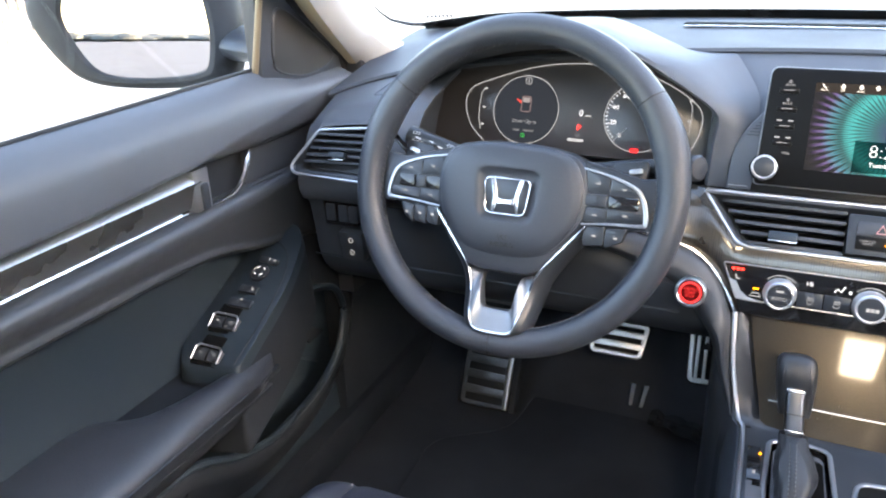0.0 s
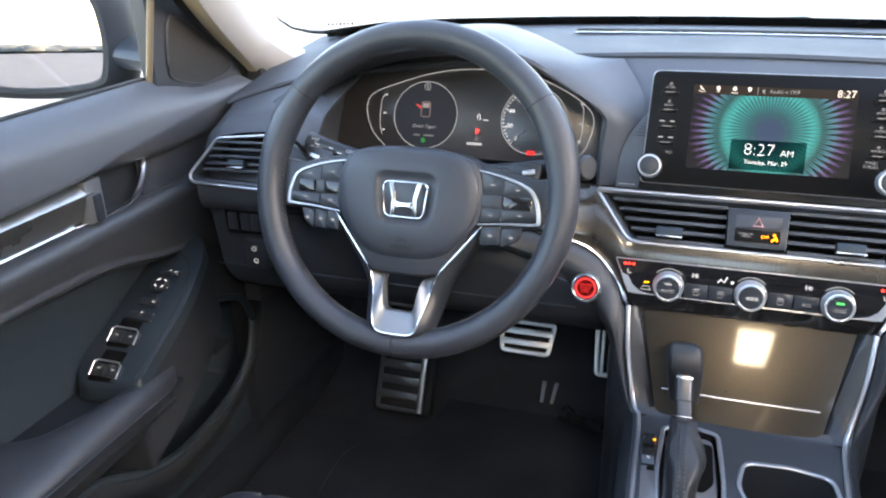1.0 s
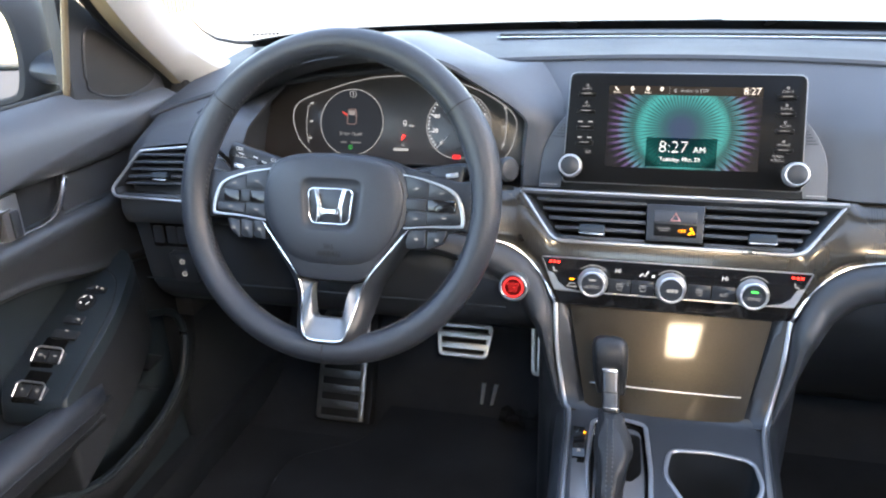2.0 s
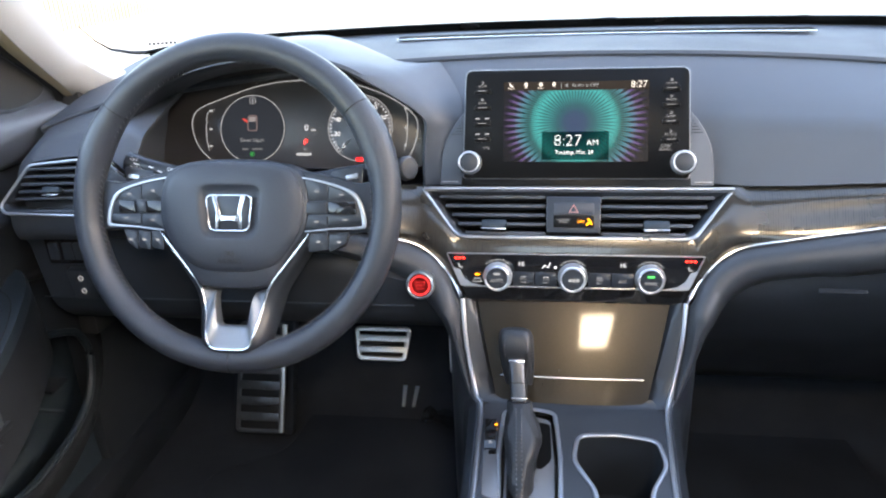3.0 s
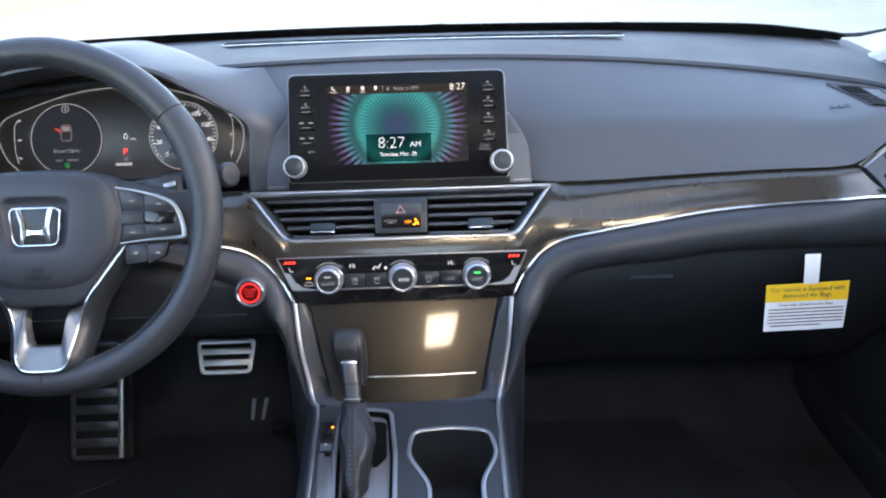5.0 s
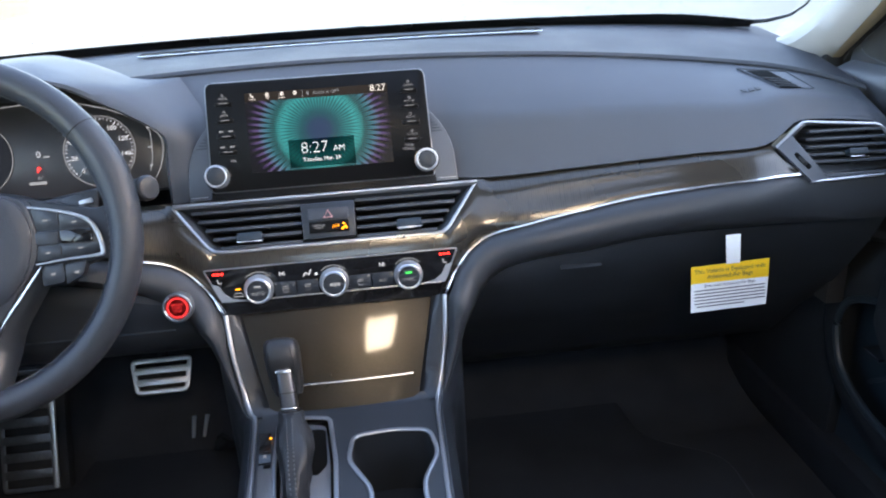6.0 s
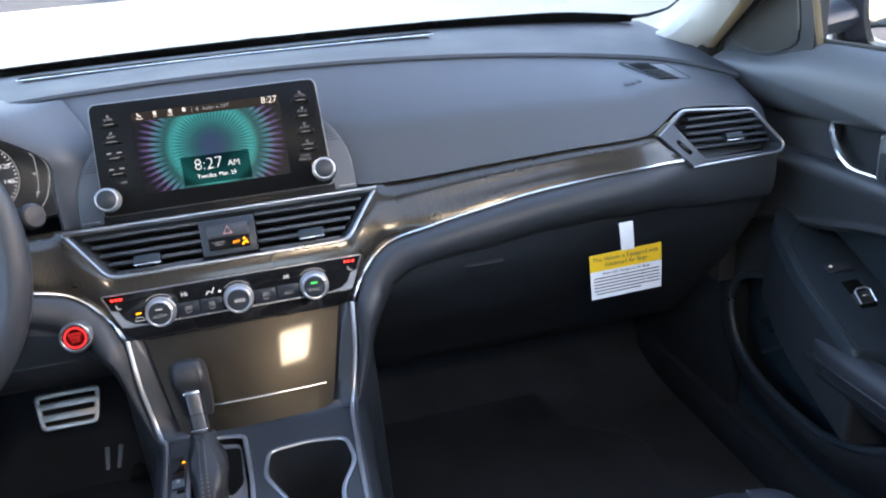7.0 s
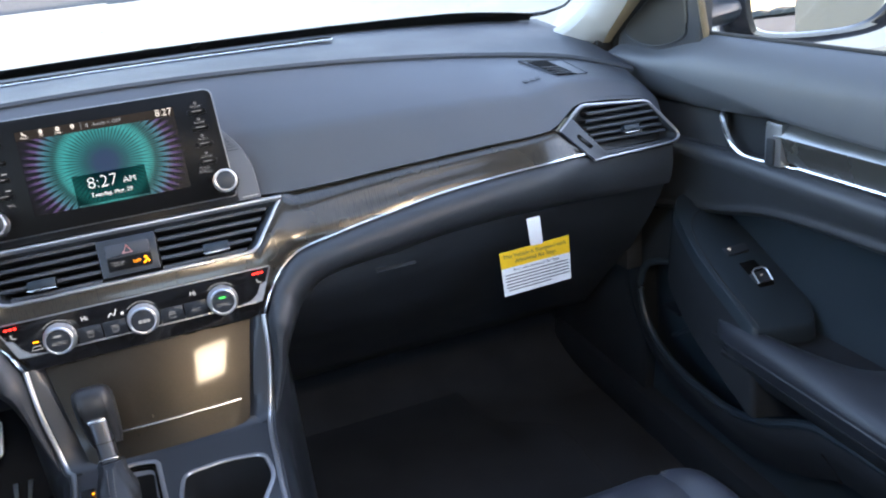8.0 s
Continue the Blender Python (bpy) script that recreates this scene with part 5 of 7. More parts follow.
half = [(0.0, 0.0495), (0.045, 0.0465), (0.070, 0.038), (0.0825, 0.018), (0.0855, -0.005), (0.078, -0.037), (0.056, -0.066), (0.030, -0.0765)]
face_o = polar(wl([(x, y) for x, y in half] + [(0, -0.0780)] + [(-x, y) for x, y in reversed(half[1:])]), 72, -0.012)
dish_o = polar(rounded([(-0.0385, 0.0215), (0.0385, 0.0215), (0.0315, -0.0395), (-0.0315, -0.0395)], 0.013), 72, -0.012)
rows = []
for k, z in ((0.0, 0.0190), (0.0, 0.0215), (0.05, 0.0238), (0.25, 0.0262), (0.6, 0.0282), (0.9, 0.0290), (1.0, 0.0288)):
    rows.append([W @ Vector((a[0] + (b[0] - a[0]) * k, a[1] + (b[1] - a[1]) * k, z)) for a, b in zip(face_o, dish_o)])
for k, z in ((0.96, 0.0278), (0.84, 0.0255), (0.72, 0.0247)):
    rows.append([W @ Vector((x * k, -0.012 + (y + 0.012) * k, z)) for x, y in dish_o])
part("cover_face", grid(bmesh.new(), rows, wrap=True, cap=True), M_LEATHER, hub)
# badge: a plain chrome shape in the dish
B = W @ pose(0, -0.010, 0.0282)
shield = rounded([(-0.0278, 0.0198), (0.0278, 0.0198), (0.0236, -0.0205), (-0.0236, -0.0205)], 0.008)
badge = part("badge", prism(bmesh.new(), shield, B, 0.004, 0.001), M_SATIN, hub, "chrome badge on dark ground")
bm = bmesh.new()
tube(bm, [B @ Vector((*q, 0.0006)) for q in shield], 0.0011, 6, closed=True)
for s in (-1, 1):
    prism(bm, [(s * 0.0198, 0.0185), (s * 0.0146, 0.0185), (s * 0.0098, -0.0015), (s * 0.0122, -0.0190), (s * 0.0162, -0.0190), (s * 0.0148, 0.0)], B @ pose(0, 0, 0.0020), 0.0020, 0.0004)
prism(bm, [(-0.0108, -0.0018), (-0.006, -0.0042), (0.006, -0.0042), (0.0108, -0.0018), (0.0102, -0.0100), (0.005, -0.0085), (-0.005, -0.0085), (-0.0102, -0.0100)], B @ pose(0, 0, 0.0019), 0.0019, 0.0004)
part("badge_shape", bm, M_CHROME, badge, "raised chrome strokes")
lettering("airbag_words", "SRS\nAIRBAG", 0.0085, W @ pose(0, -0.0615, 0.0277, 7), M_RUBBER, hub, depth=0.0004)
for s in (-1, 1):
    # spoke arms with key pads
    pad_o = [(s * 0.084, 0.030), (s * 0.143, 0.0140), (s * 0.1535, -0.004), (s * 0.1545, -0.0225), (s * 0.086, -0.029)]
    arm = part("spoke", prism(bmesh.new(), rounded([(s * 0.066, 0.0435), (s * 0.105, 0.0345), (s * 0.146, 0.0245), (s * 0.172, 0.0290), (s * 0.172, -0.034), (s * 0.15, -0.030), (s * 0.086, -0.05), (s * 0.06, -0.05)], 0.008), W @ pose(0, 0, 0.009), 0.024, 0.004), M_SATIN, wheel)
    part("key_pad", prism(bmesh.new(), rounded(pad_o, 0.006), W @ pose(0, 0, 0.0155), 0.012, 0.001), M_SATIN, arm)
    bm = bmesh.new()
    edge = spline([(s * 0.076, 0.0315, 0.0165), (s * 0.112, 0.0245, 0.0175), (s * 0.141, 0.0135, 0.0170), (s * 0.1515, -0.001, 0.0160), (s * 0.1555, -0.0215, 0.0155), (s * 0.150, -0.026, 0.0158), (s * 0.12, -0.0275, 0.0168), (s * 0.086, -0.031, 0.0172)], 6)
    tube(bm, [W @ q for q in edge], [0.0010 + 0.0018 * math.sin(math.pi * i / (len(edge) - 1)) ** 2 for i in range(len(edge))], 8, flat=0.7, up=tuple(AX))
    part("spoke_trim", bm, M_SILVER, arm, "satin silver spoke trim")
    for x0, x1, y0, y1 in ((0.0862, 0.1130, 0.0290, 0.0050), (0.1140, 0.1440, 0.0215, 0.0050), (0.0862, 0.1130, -0.0125, -0.0285), (0.1140, 0.1520, -0.0125, -0.0235)):
        part("wheel_key", prism(bmesh.new(), rounded([(s * x0, y0), (s * x1, y0 - (0.0065 if y0 > 0 else 0)), (s * x1, y1 + (0 if y0 > 0 else 0.002)), (s * x0, y1)], 0.0015), W @ pose(0, 0, 0.0166), 0.004, 0.0005), M_SATIN, arm)
        part("key_mark", bar(0.0050, 0.0013, W @ pose(s * (x0 + x1) / 2, (y0 + y1) / 2 - (0.002 if y0 > 0 else -0.001), 0.0169)), M_LITDIM, arm)
    for k, w, mt in ((0.0965, 0.0200, M_GLOSS), (0.1135, 0.0130, M_SATIN), (0.1315, 0.0215, M_GLOSS)) if s < 0 else ((0.0995, 0.0255, M_SATIN), (0.1300, 0.0330, M_GLOSS)):
        bm = bmesh.new()
        rbox(bm, (w, 0.0145, 0.005), W @ pose(s * k, -0.0037, 0.0160), 0.0022)
        part("rocker_key", bm, mt, arm)
    for j, (x0, x1) in enumerate(((0.0880, 0.1038), (0.1046, 0.1206), (0.1214, 0.1390)) if s < 0 else ((0.0890, 0.1126), (0.1134, 0.1370))):
        part("wheel_key", prism(bmesh.new(), rounded([(s * x0, -0.0335), (s * x1, -0.031), (s * (x1 - (0.005 if x1 > 0.13 else 0)), -0.046 if x1 > 0.13 else -0.052), (s * x0, -0.055)], 0.003), W @ pose(0, 0, 0.0125), 0.01, 0.0008), M_SATIN, arm)
        part("key_mark", bar(0.0042, 0.0022, W @ pose(s * (x0 + x1) / 2, -0.0425, 0.0129)), M_LITDIM, arm)
    # lower spoke leg: a ridge with a chrome crest; silver inside, black outside
    crest = spline([(s * 0.0905, -0.0330, 0.0135), (s * 0.084, -0.0415, 0.0140), (s * 0.064, -0.0670, 0.0135), (s * 0.0450, -0.0915, 0.0130), (s * 0.0370, -0.1120, 0.0128), (s * 0.0285, -0.1520, 0.0128), (s * 0.0245, -0.1620, 0.0130), (s * 0.0165, -0.1665, 0.0132), (0, -0.1672, 0.0132)], 6)
    rows = []
    for i, q in enumerate(crest):
        a, b = crest[max(0, i - 1)], crest[min(len(crest) - 1, i + 1)]
        t = (b - a).normalized()
        n = Vector((t.y, -t.x, 0)) * (1 if s < 0 else -1)
        if n.dot(q - Vector((0, -0.12, 0))) < 0:
            n = -n
        wid = 0.4 + 0.6 * min(1.0, i / 18)
        rows.append([W @ (q + n * x * wid + Vector((0, 0, z + foot(q.y)))) for x, z in ((-0.004, -0.006), (0.0, -0.0005), (0.004, -0.002), (0.010, -0.008), (0.014, -0.018), (0.015, -0.030))])
    lg = part("lower_spoke", sheet(rows, 0.002), M_SATIN, wheel)
    outer_e = crest[18:]
    inner_e = spline([(s * 0.0425, -0.0965, 0), (s * 0.0275, -0.1010, 0), (s * 0.0235, -0.1060, 0), (s * 0.0190, -0.1330, 0), (s * 0.0175, -0.1385, 0), (s * 0.0135, -0.1415, 0), (0, -0.1418, 0)], 6)
    rows = []
    for i, q in enumerate(outer_e):
        f = i / (len(outer_e) - 1) * (len(inner_e) - 1)
        k = min(len(inner_e) - 2, int(f))
        r = inner_e[k].lerp(inner_e[k + 1], f - k)
        rows.append([W @ Vector((q.x + (r.x - q.x) * u, q.y + (r.y - q.y) * u, 0.0128 - z + foot(q.y))) for u, z in ((0.0, 0.0), (0.25, 0.0015), (0.6, 0.0045), (0.92, 0.0075), (1.0, 0.0100), (1.0, 0.024))])
    part("spoke_inlay", sheet(rows, 0.0015), M_INLAY, lg, "satin silver inlay")
    bm = bmesh.new()
    tube(bm, [W @ (q + Vector((0, 0, 0.0006 + foot(q.y)))) for q in crest], 0.0016, 6)
    part("spoke_line", bm, M_CHROME, lg)
    # seams and stitching
    a = radians(37)
    bm = bmesh.new()
    ring = [WHEEL @ Vector(((0.1825 + 0.0172 * math.cos(p)) * math.cos(a) * s, (0.1812 + 0.0172 * math.cos(p)) * math.sin(a), 0.0189 * math.sin(p))) for p in linspace(0, 6.0, 22)]
    tube(bm, ring, 0.0006, 4, closed=True)
    part("rim_seam", bm, M_RUBBER, rim)
bm = bmesh.new()
tube(bm, [WHEEL @ Vector((0, -0.1812 + 0.0172 * math.cos(p), 0.0189 * math.sin(p))) for p in linspace(0, 6.0, 22)], 0.0006, 4, closed=True)
part("rim_seam", bm, M_RUBBER, rim)
M_THREAD = material("grey_thread", (0.12, 0.12, 0.125), 0.8, bump=0)
bm = bmesh.new()
for i in range(150):
    a = 2 * math.pi * i / 150
    r = 0.1825 - 0.0169
    b2 = a + 0.022
    c = [WHEEL @ Vector((r2 * math.cos(q), r2 * 0.992 * math.sin(q), z)) for r2, q, z in ((r - 0.0004, a, 0.0062), (r - 0.0008, b2, 0.0005))]
    tube(bm, c, 0.0006, 4)
tagged(part("stitching", bm, M_THREAD, rim, "grey stitching"), kind="stuff")

# ---- console deck, cup holder, gear selector ----
from mathutils.geometry import tessellate_polygon


def deck(x, y, h=0.0):
    return Vector((x, y, deck_z(y) + h))


outer = [(-0.108, -0.104), (0.112, -0.104), (0.107, -0.26), (0.102, -0.62), (-0.104, -0.62), (-0.103, -0.26)]
slot = rounded([(-0.080, -0.116), (-0.046, -0.109), (-0.019, -0.115), (-0.012, -0.19), (-0.010, -0.33), (-0.072, -0.33), (-0.081, -0.19)], 0.008)
cup = rounded([(0.008, -0.152), (0.055, -0.148), (0.098, -0.155), (0.104, -0.195), (0.084, -0.236), (0.084, -0.27), (0.106, -0.32), (0.10, -0.375), (0.01, -0.375), (0.002, -0.32), (0.026, -0.27), (0.026, -0.238), (0.002, -0.192)], 0.012)
loops = [[Vector((*q, 0)) for q in lp] for lp in (outer, slot, cup)]
flat = [q for lp in loops for q in lp]
bm = bmesh.new()
vs = [bm.verts.new(deck(q.x, q.y)) for q in flat]
for tr3 in tessellate_polygon(loops):
    bm.faces.new([vs[i] for i in tr3])
# rolled rise from the deck to the bin
rows = [[Vector((x * (0.111 - 0.013 * t), -0.104 + dy, deck_z(-0.104) + dz)) for x in linspace(-1, 1, 9)] for t, dy, dz in ((0, 0, 0), (0.3, 0.006, 0.0008), (0.7, 0.011, 0.003), (1.0, 0.014, 0.007))]
grid(bm, rows)
part("deck", bm, M_SATIN, console)
for lp, depth, name, mt in ((slot, 0.012, "selector_well", M_GLOSS), (cup, 0.085, "cup_holder", M_POCKET)):
    bm = bmesh.new()
    grid(bm, [[deck(x, y, -d) for x, y in lp] for d in (0.0, 0.003, depth)], wrap=True)
    bm.faces.new([bm.verts.new(deck(x, y, -depth)) for x, y in lp])
    well = part(name, bm, mt, console)
    bm = bmesh.new()
    tube(bm, [deck(x, y, 0.0006) for x, y in lp], 0.0028, 8, closed=True, flat=0.7)
    part("chrome_rim", bm, M_SILVER, well, "satin chrome rim")
bm = bmesh.new()
strip = [(-0.1015, -0.133), (-0.0880, -0.133), (-0.0845, -0.183), (-0.0985, -0.184)]
prism(bm, strip, Matrix(((1, 0, 0, 0), (0, 1, 0, 0), (0, 0.1, 1, deck_z(0) + 0.003), (0, 0, 0, 1))), 0.004, 0.0006)
ind = part("gear_indicator", bm, M_GLOSS, console, "gloss black gear indicator window")
bm = bmesh.new()
prism(bm, rounded([(-0.0990, -0.1865), (-0.0835, -0.1855), (-0.0750, -0.262), (-0.0945, -0.255)], 0.003), Matrix(((1, 0, 0, 0), (0, 1, 0, 0), (0, 0.1, 1, deck_z(0) + 0.0032), (0, 0, 0, 1))), 0.004, 0.0006)
plate = part("selector_side_plate", bm, M_PLATE, console, "smooth grey side plate")
bm = bmesh.new()
rbox(bm, (0.008, 0.006, 0.002), Matrix.Translation(deck(-0.0885, -0.190, 0.003)), 0.0005)
part("release_notch", bm, M_VOID, plate)
bm = bmesh.new()
lathe(bm, [(0.0, 0), (0.0018, 0.0002), (0, 0.0006)], Matrix.Translation(deck(-0.0875, -0.1435, 0.0034)), 10)
part("amber_lamp", bm, M_AMBER, ind)
for t, y in (("R", -0.174),):
    lettering("gear_mark", t, 0.007, Matrix.Translation(deck(-0.0918, y, 0.0036)) @ pose(0, 0, 0, 6), M_LITDIM, ind)
# padded insert inside the well
bm = bmesh.new()
prism(bm, rounded([(-0.076, -0.122), (-0.048, -0.115), (-0.024, -0.121), (-0.018, -0.19), (-0.016, -0.32), (-0.070, -0.32)], 0.008), Matrix(((1, 0, 0, 0), (0, 1, 0, 0), (0, 0.1, 1, deck_z(0) - 0.004), (0, 0, 0, 1))), 0.006, 0.002)
part("selector_plate", bm, M_PLATE, console)
# Flat black shape in place of the shade in an open slot.
bm = bmesh.new()
prism(bm, rounded([(-0.072, -0.128), (-0.040, -0.127), (-0.0245, -0.130), (-0.0215, -0.190), (-0.033, -0.206), (-0.045, -0.20), (-0.050, -0.30), (-0.068, -0.30)], 0.006), Matrix(((1, 0, 0, 0), (0, 1, 0, 0), (0, 0.1, 1, deck_z(0) - 0.0034), (0, 0, 0, 1))), 0.002)
part("selector_slot", bm, M_VOID, console)

gear = thing("gear_selector", "black leather gear selector with silver collar and pleated boot", "gear selector", (-0.055, -0.2, 0.31))
base_p, low_p, top_p = Vector((-0.054, -0.212, 0.306)), Vector((-0.0595, -0.150, 0.360)), Vector((-0.0635, -0.126, 0.405))
rows = []
for t in linspace(0, 1, 16):
    c = base_p.lerp(low_p, t) + Vector((0, -0.006 * math.sin(math.pi * t), 0.010 * math.sin(math.pi * t)))
    rx, ry = 0.0130 + 0.0065 * math.exp(-((t - 0.48) / 0.24) ** 2) + 0.0015 * (1 - t), 0.015 + 0.034 * (1 - t) ** 1.5
    c.x += 0.003 * math.exp(-((t - 0.48) / 0.24) ** 2)
    rows.append([c + Vector(((rx + 0.0015 * math.sin(9 * a + 7 * t)) * math.cos(a), (ry + 0.0016 * math.sin(7 * a - 9 * t)) * math.sin(a), -0.35 * ry * math.sin(a) * t)) for a in [2 * math.pi * k / 36 for k in range(36)]])
part("boot", grid(bmesh.new(), rows, wrap=True, cap=True), M_BOOT, gear, "pleated leather boot")
bm = bmesh.new()
for i in range(22):
    t = 0.06 + 0.85 * i / 21
    c = base_p.lerp(low_p, t) + Vector((0, -0.006 * math.sin(math.pi * t), 0.010 * math.sin(math.pi * t)))
    ry = 0.015 + 0.034 * (1 - t) ** 1.5
    for s in (-0.003, 0.003):
        q = c + Vector((s, -ry - 0.0012, 0.35 * ry * t))
        tube(bm, [q, q + Vector((0, 0.0006, 0.0018))], 0.0006, 4)
tagged(part("boot_stitching", bm, M_THREAD, gear, "grey stitching"), kind="stuff")
axis = (top_p - low_p).normalized()
GM = Matrix.Translation(low_p) @ axis.to_track_quat("Z", "Y").to_matrix().to_4x4()
sidex = Vector((1, 0, 0))
fwd = axis.cross(sidex).normalized()            # points to the rear
GM = Matrix((( sidex.x, fwd.x, axis.x, low_p.x), (sidex.y, fwd.y, axis.y, low_p.y), (sidex.z, fwd.z, axis.z, low_p.z), (0, 0, 0, 1)))
if (GM.to_3x3() @ Vector((0, 1, 0))).y > 0:
    GM = GM @ pose(0, 0, 0, 0, 0, 180)
bm = bmesh.new()
rbox(bm, (0.0185, 0.020, 0.060), GM @ pose(0, 0, 0.026), 0.005, 3)
col = part("collar", bm, M_COLLAR, gear, "satin silver collar")
for z in (0.0035, 0.021):
    bm = bmesh.new()
    rbox(bm, (0.0192, 0.0207, 0.0015), GM @ pose(0, 0, z), 0.0006)
    part("collar_line", bm, M_CHROME if z < 0.01 else M_RUBBER, col)
bm = bmesh.new()
rows = []
for z, wx, y0, y1 in ((0.018, 0.0150, -0.028, -0.006), (0.026, 0.0170, -0.030, -0.004), (0.040, 0.0188, -0.032, 0.004), (0.052, 0.0198, -0.032, 0.0125), (0.064, 0.0203, -0.031, 0.0150), (0.074, 0.0200, -0.029, 0.0140), (0.080, 0.0182, -0.026, 0.0105), (0.0835, 0.0135, -0.021, 0.005), (0.0848, 0.006, -0.014, -0.003)):
    cy, hy = (y0 + y1) / 2, (y1 - y0) / 2
    rows.append([GM @ Vector((wx * math.copysign(abs(math.cos(a)) ** 0.6, math.cos(a)), cy + hy * math.copysign(abs(math.sin(a)) ** 0.6, math.sin(a)), z)) for a in [2 * math.pi * k / 28 for k in range(28)]])
kb = part("gear_knob", grid(bm, rows, wrap=True, cap=True), M_BOOT, gear, "stitched black leather knob")
for s in (-1, 1):
    bm = bmesh.new()
    tube(bm, [GM @ Vector(q) for q in ((s * 0.0125, 0.0045, 0.046), (s * 0.0135, 0.0135, 0.054), (s * 0.0130, 0.0140, 0.064), (s * 0.012, 0.012, 0.073), (s * 0.010, 0.004, 0.0802))], 0.0006, 5)
    part("knob_seam", bm, M_RUBBER, kb)
bm = bmesh.new()
rbox(bm, (0.018, 0.0012, 0.003), GM @ pose(0, 0.0105, 0.0455), 0.0005)
part("knob_clip", bm, M_CHROME, kb)

# ---- door details ----
M_MESH = material("speaker_cloth", (0.018, 0.018, 0.017), 0.7, var=0.3, grain=1500, bump=1.0)
M_MIRROR = material("mirror_silver", (0.9, 0.9, 0.9), 0.01, 1.0, 0.0, 50, 0.0)
M_STRIP = material("dark_gloss_strip", (0.105, 0.104, 0.100), 0.28, 0.6, 0.03, 900, 0.0, 0.8)
# Brown tint carries the warm light reflected onto the window post.
M_SEAL = material("warm_lit_post_trim", (0.22, 0.17, 0.11), 0.5, 0.3, 0.1, 600, 0.1)


def side(s, y, z, x):
    return Vector((s * x, y, z))


def panel_z(x, y):
    return 0.382 + 0.48 * (y + 0.181) - 0.09 * (abs(x) - 0.768)


def door_details(d, s):
    # gloss strip, latch, chrome pull that runs on as a line
    rows = [[side(s, y, z, x) for z, x in ((0.601, 0.780), (0.5975, 0.7690), (0.5850, 0.7585), (0.5828, 0.7572), (0.5805, 0.7575), (0.562, 0.7635), (0.549, 0.7685), (0.546, 0.779))] for y in linspace(-0.207, -1.05, 20)]
    part("trim_strip", sheet([r[3:] for r in rows], 0.003), M_STRIP, d, "dark gloss trim strip")
    part("strip_bevel", sheet([r[:4] for r in rows], 0.003), M_BEVEL, d, "bright satin upper bevel of the strip")
    bm = bmesh.new()
    rbox(bm, (0.016, 0.028, 0.054), pose(s * 0.7655, -0.206, 0.571), 0.003)
    latch = part("latch_plate", bm, M_SILVER, d)
    bm = bmesh.new()
    rbox(bm, (0.010, 0.013, 0.034), pose(s * 0.7595, -0.204, 0.562), 0.003)
    part("lock_lever", bm, M_SATIN, latch)
    pull = spline([side(s, -0.100, 0.594, 0.770), side(s, -0.107, 0.584, 0.764), side(s, -0.122, 0.566, 0.760), side(s, -0.138, 0.553, 0.759), side(s, -0.158, 0.5455, 0.760), side(s, -0.20, 0.5445, 0.764), side(s, -0.237, 0.5455, 0.767)], 6)
    bm = bmesh.new()
    tube(bm, pull, [0.0046 - 0.0050 * max(0, i / len(pull) - 0.38) for i in range(len(pull))], 8)
    part("door_pull", bm, M_CHROME, d, "satin chrome inner door pull")
    bm = bmesh.new()
    tube(bm, [side(s, y, 0.5465 + 0.008 * max(0, -0.24 - y), 0.7675) for y in linspace(-0.239, -1.05, 12)], 0.0022, 6)
    part("chrome_line", bm, M_CHROME, d)
    # forward filler between pull and dash, darkened for the shade under the pad
    rows = [[side(s, y, z, 0.772 - 0.010 * (y + 0.09) / 0.2) for z in (0.602, 0.57, 0.538)] for y in linspace(-0.106, 0.12, 6)]
    part("front_filler", sheet(rows, 0.004), M_BAND, d)
    bm = bmesh.new()
    tube(bm, [side(s, y, 0.5445 - 0.05 * max(0, y + 0.09), 0.7605) for y in linspace(-0.12, 0.05, 6)], 0.0009, 5)
    part("panel_seam", bm, M_SATIN, d)
    # switch panel: sloping top of the armrest
    o = rounded([(0.800, -0.020), (0.752, -0.026), (0.727, -0.054), (0.7055, -0.13), (0.7035, -0.254), (0.79, -0.266), (0.812, -0.235), (0.812, -0.10)], [0.01, 0.012, 0.03, 0.05, 0.008, 0.02, 0.01, 0.02])
    bm = bmesh.new()
    cx, cy = 0.765, -0.165
    rows = []
    for k, h in ((1.10, -0.12), (1.06, -0.05), (1.03, -0.018), (1.01, -0.005), (0.99, 0.0), (0.965, 0.0008)):
        rows.append([Vector((s * (cx + (x - cx) * k), cy + (y - cy) * k, panel_z(x, cy + (y - cy) * k) + h)) for x, y in o])
    grid(bm, rows[2:], wrap=True, cap=True)
    sw = part("switch_panel", bm, M_LOWER, d, "window switch panel")
    part("panel_skirt", grid(bmesh.new(), rows[:3], wrap=True), M_POCKET, d)

    def on(x, y, h=0.001):
        sl = math.degrees(math.atan(0.48))
        return Matrix.Translation((s * x, y, panel_z(x, y) + h)) @ pose(0, 0, 0, sl, 0, 0)

    bm = bmesh.new()
    tube(bm, [on(q.x, q.y, 0.0012) @ Vector((0, 0, 0)) for q in spline([(0.790, -0.060, 0), (0.765, -0.062, 0), (0.740, -0.078, 0), (0.727, -0.10, 0), (0.718, -0.132, 0), (0.7125, -0.19, 0), (0.7125, -0.252, 0)], 6)], 0.0008, 5)
    part("panel_seam", bm, M_RUBBER, sw)

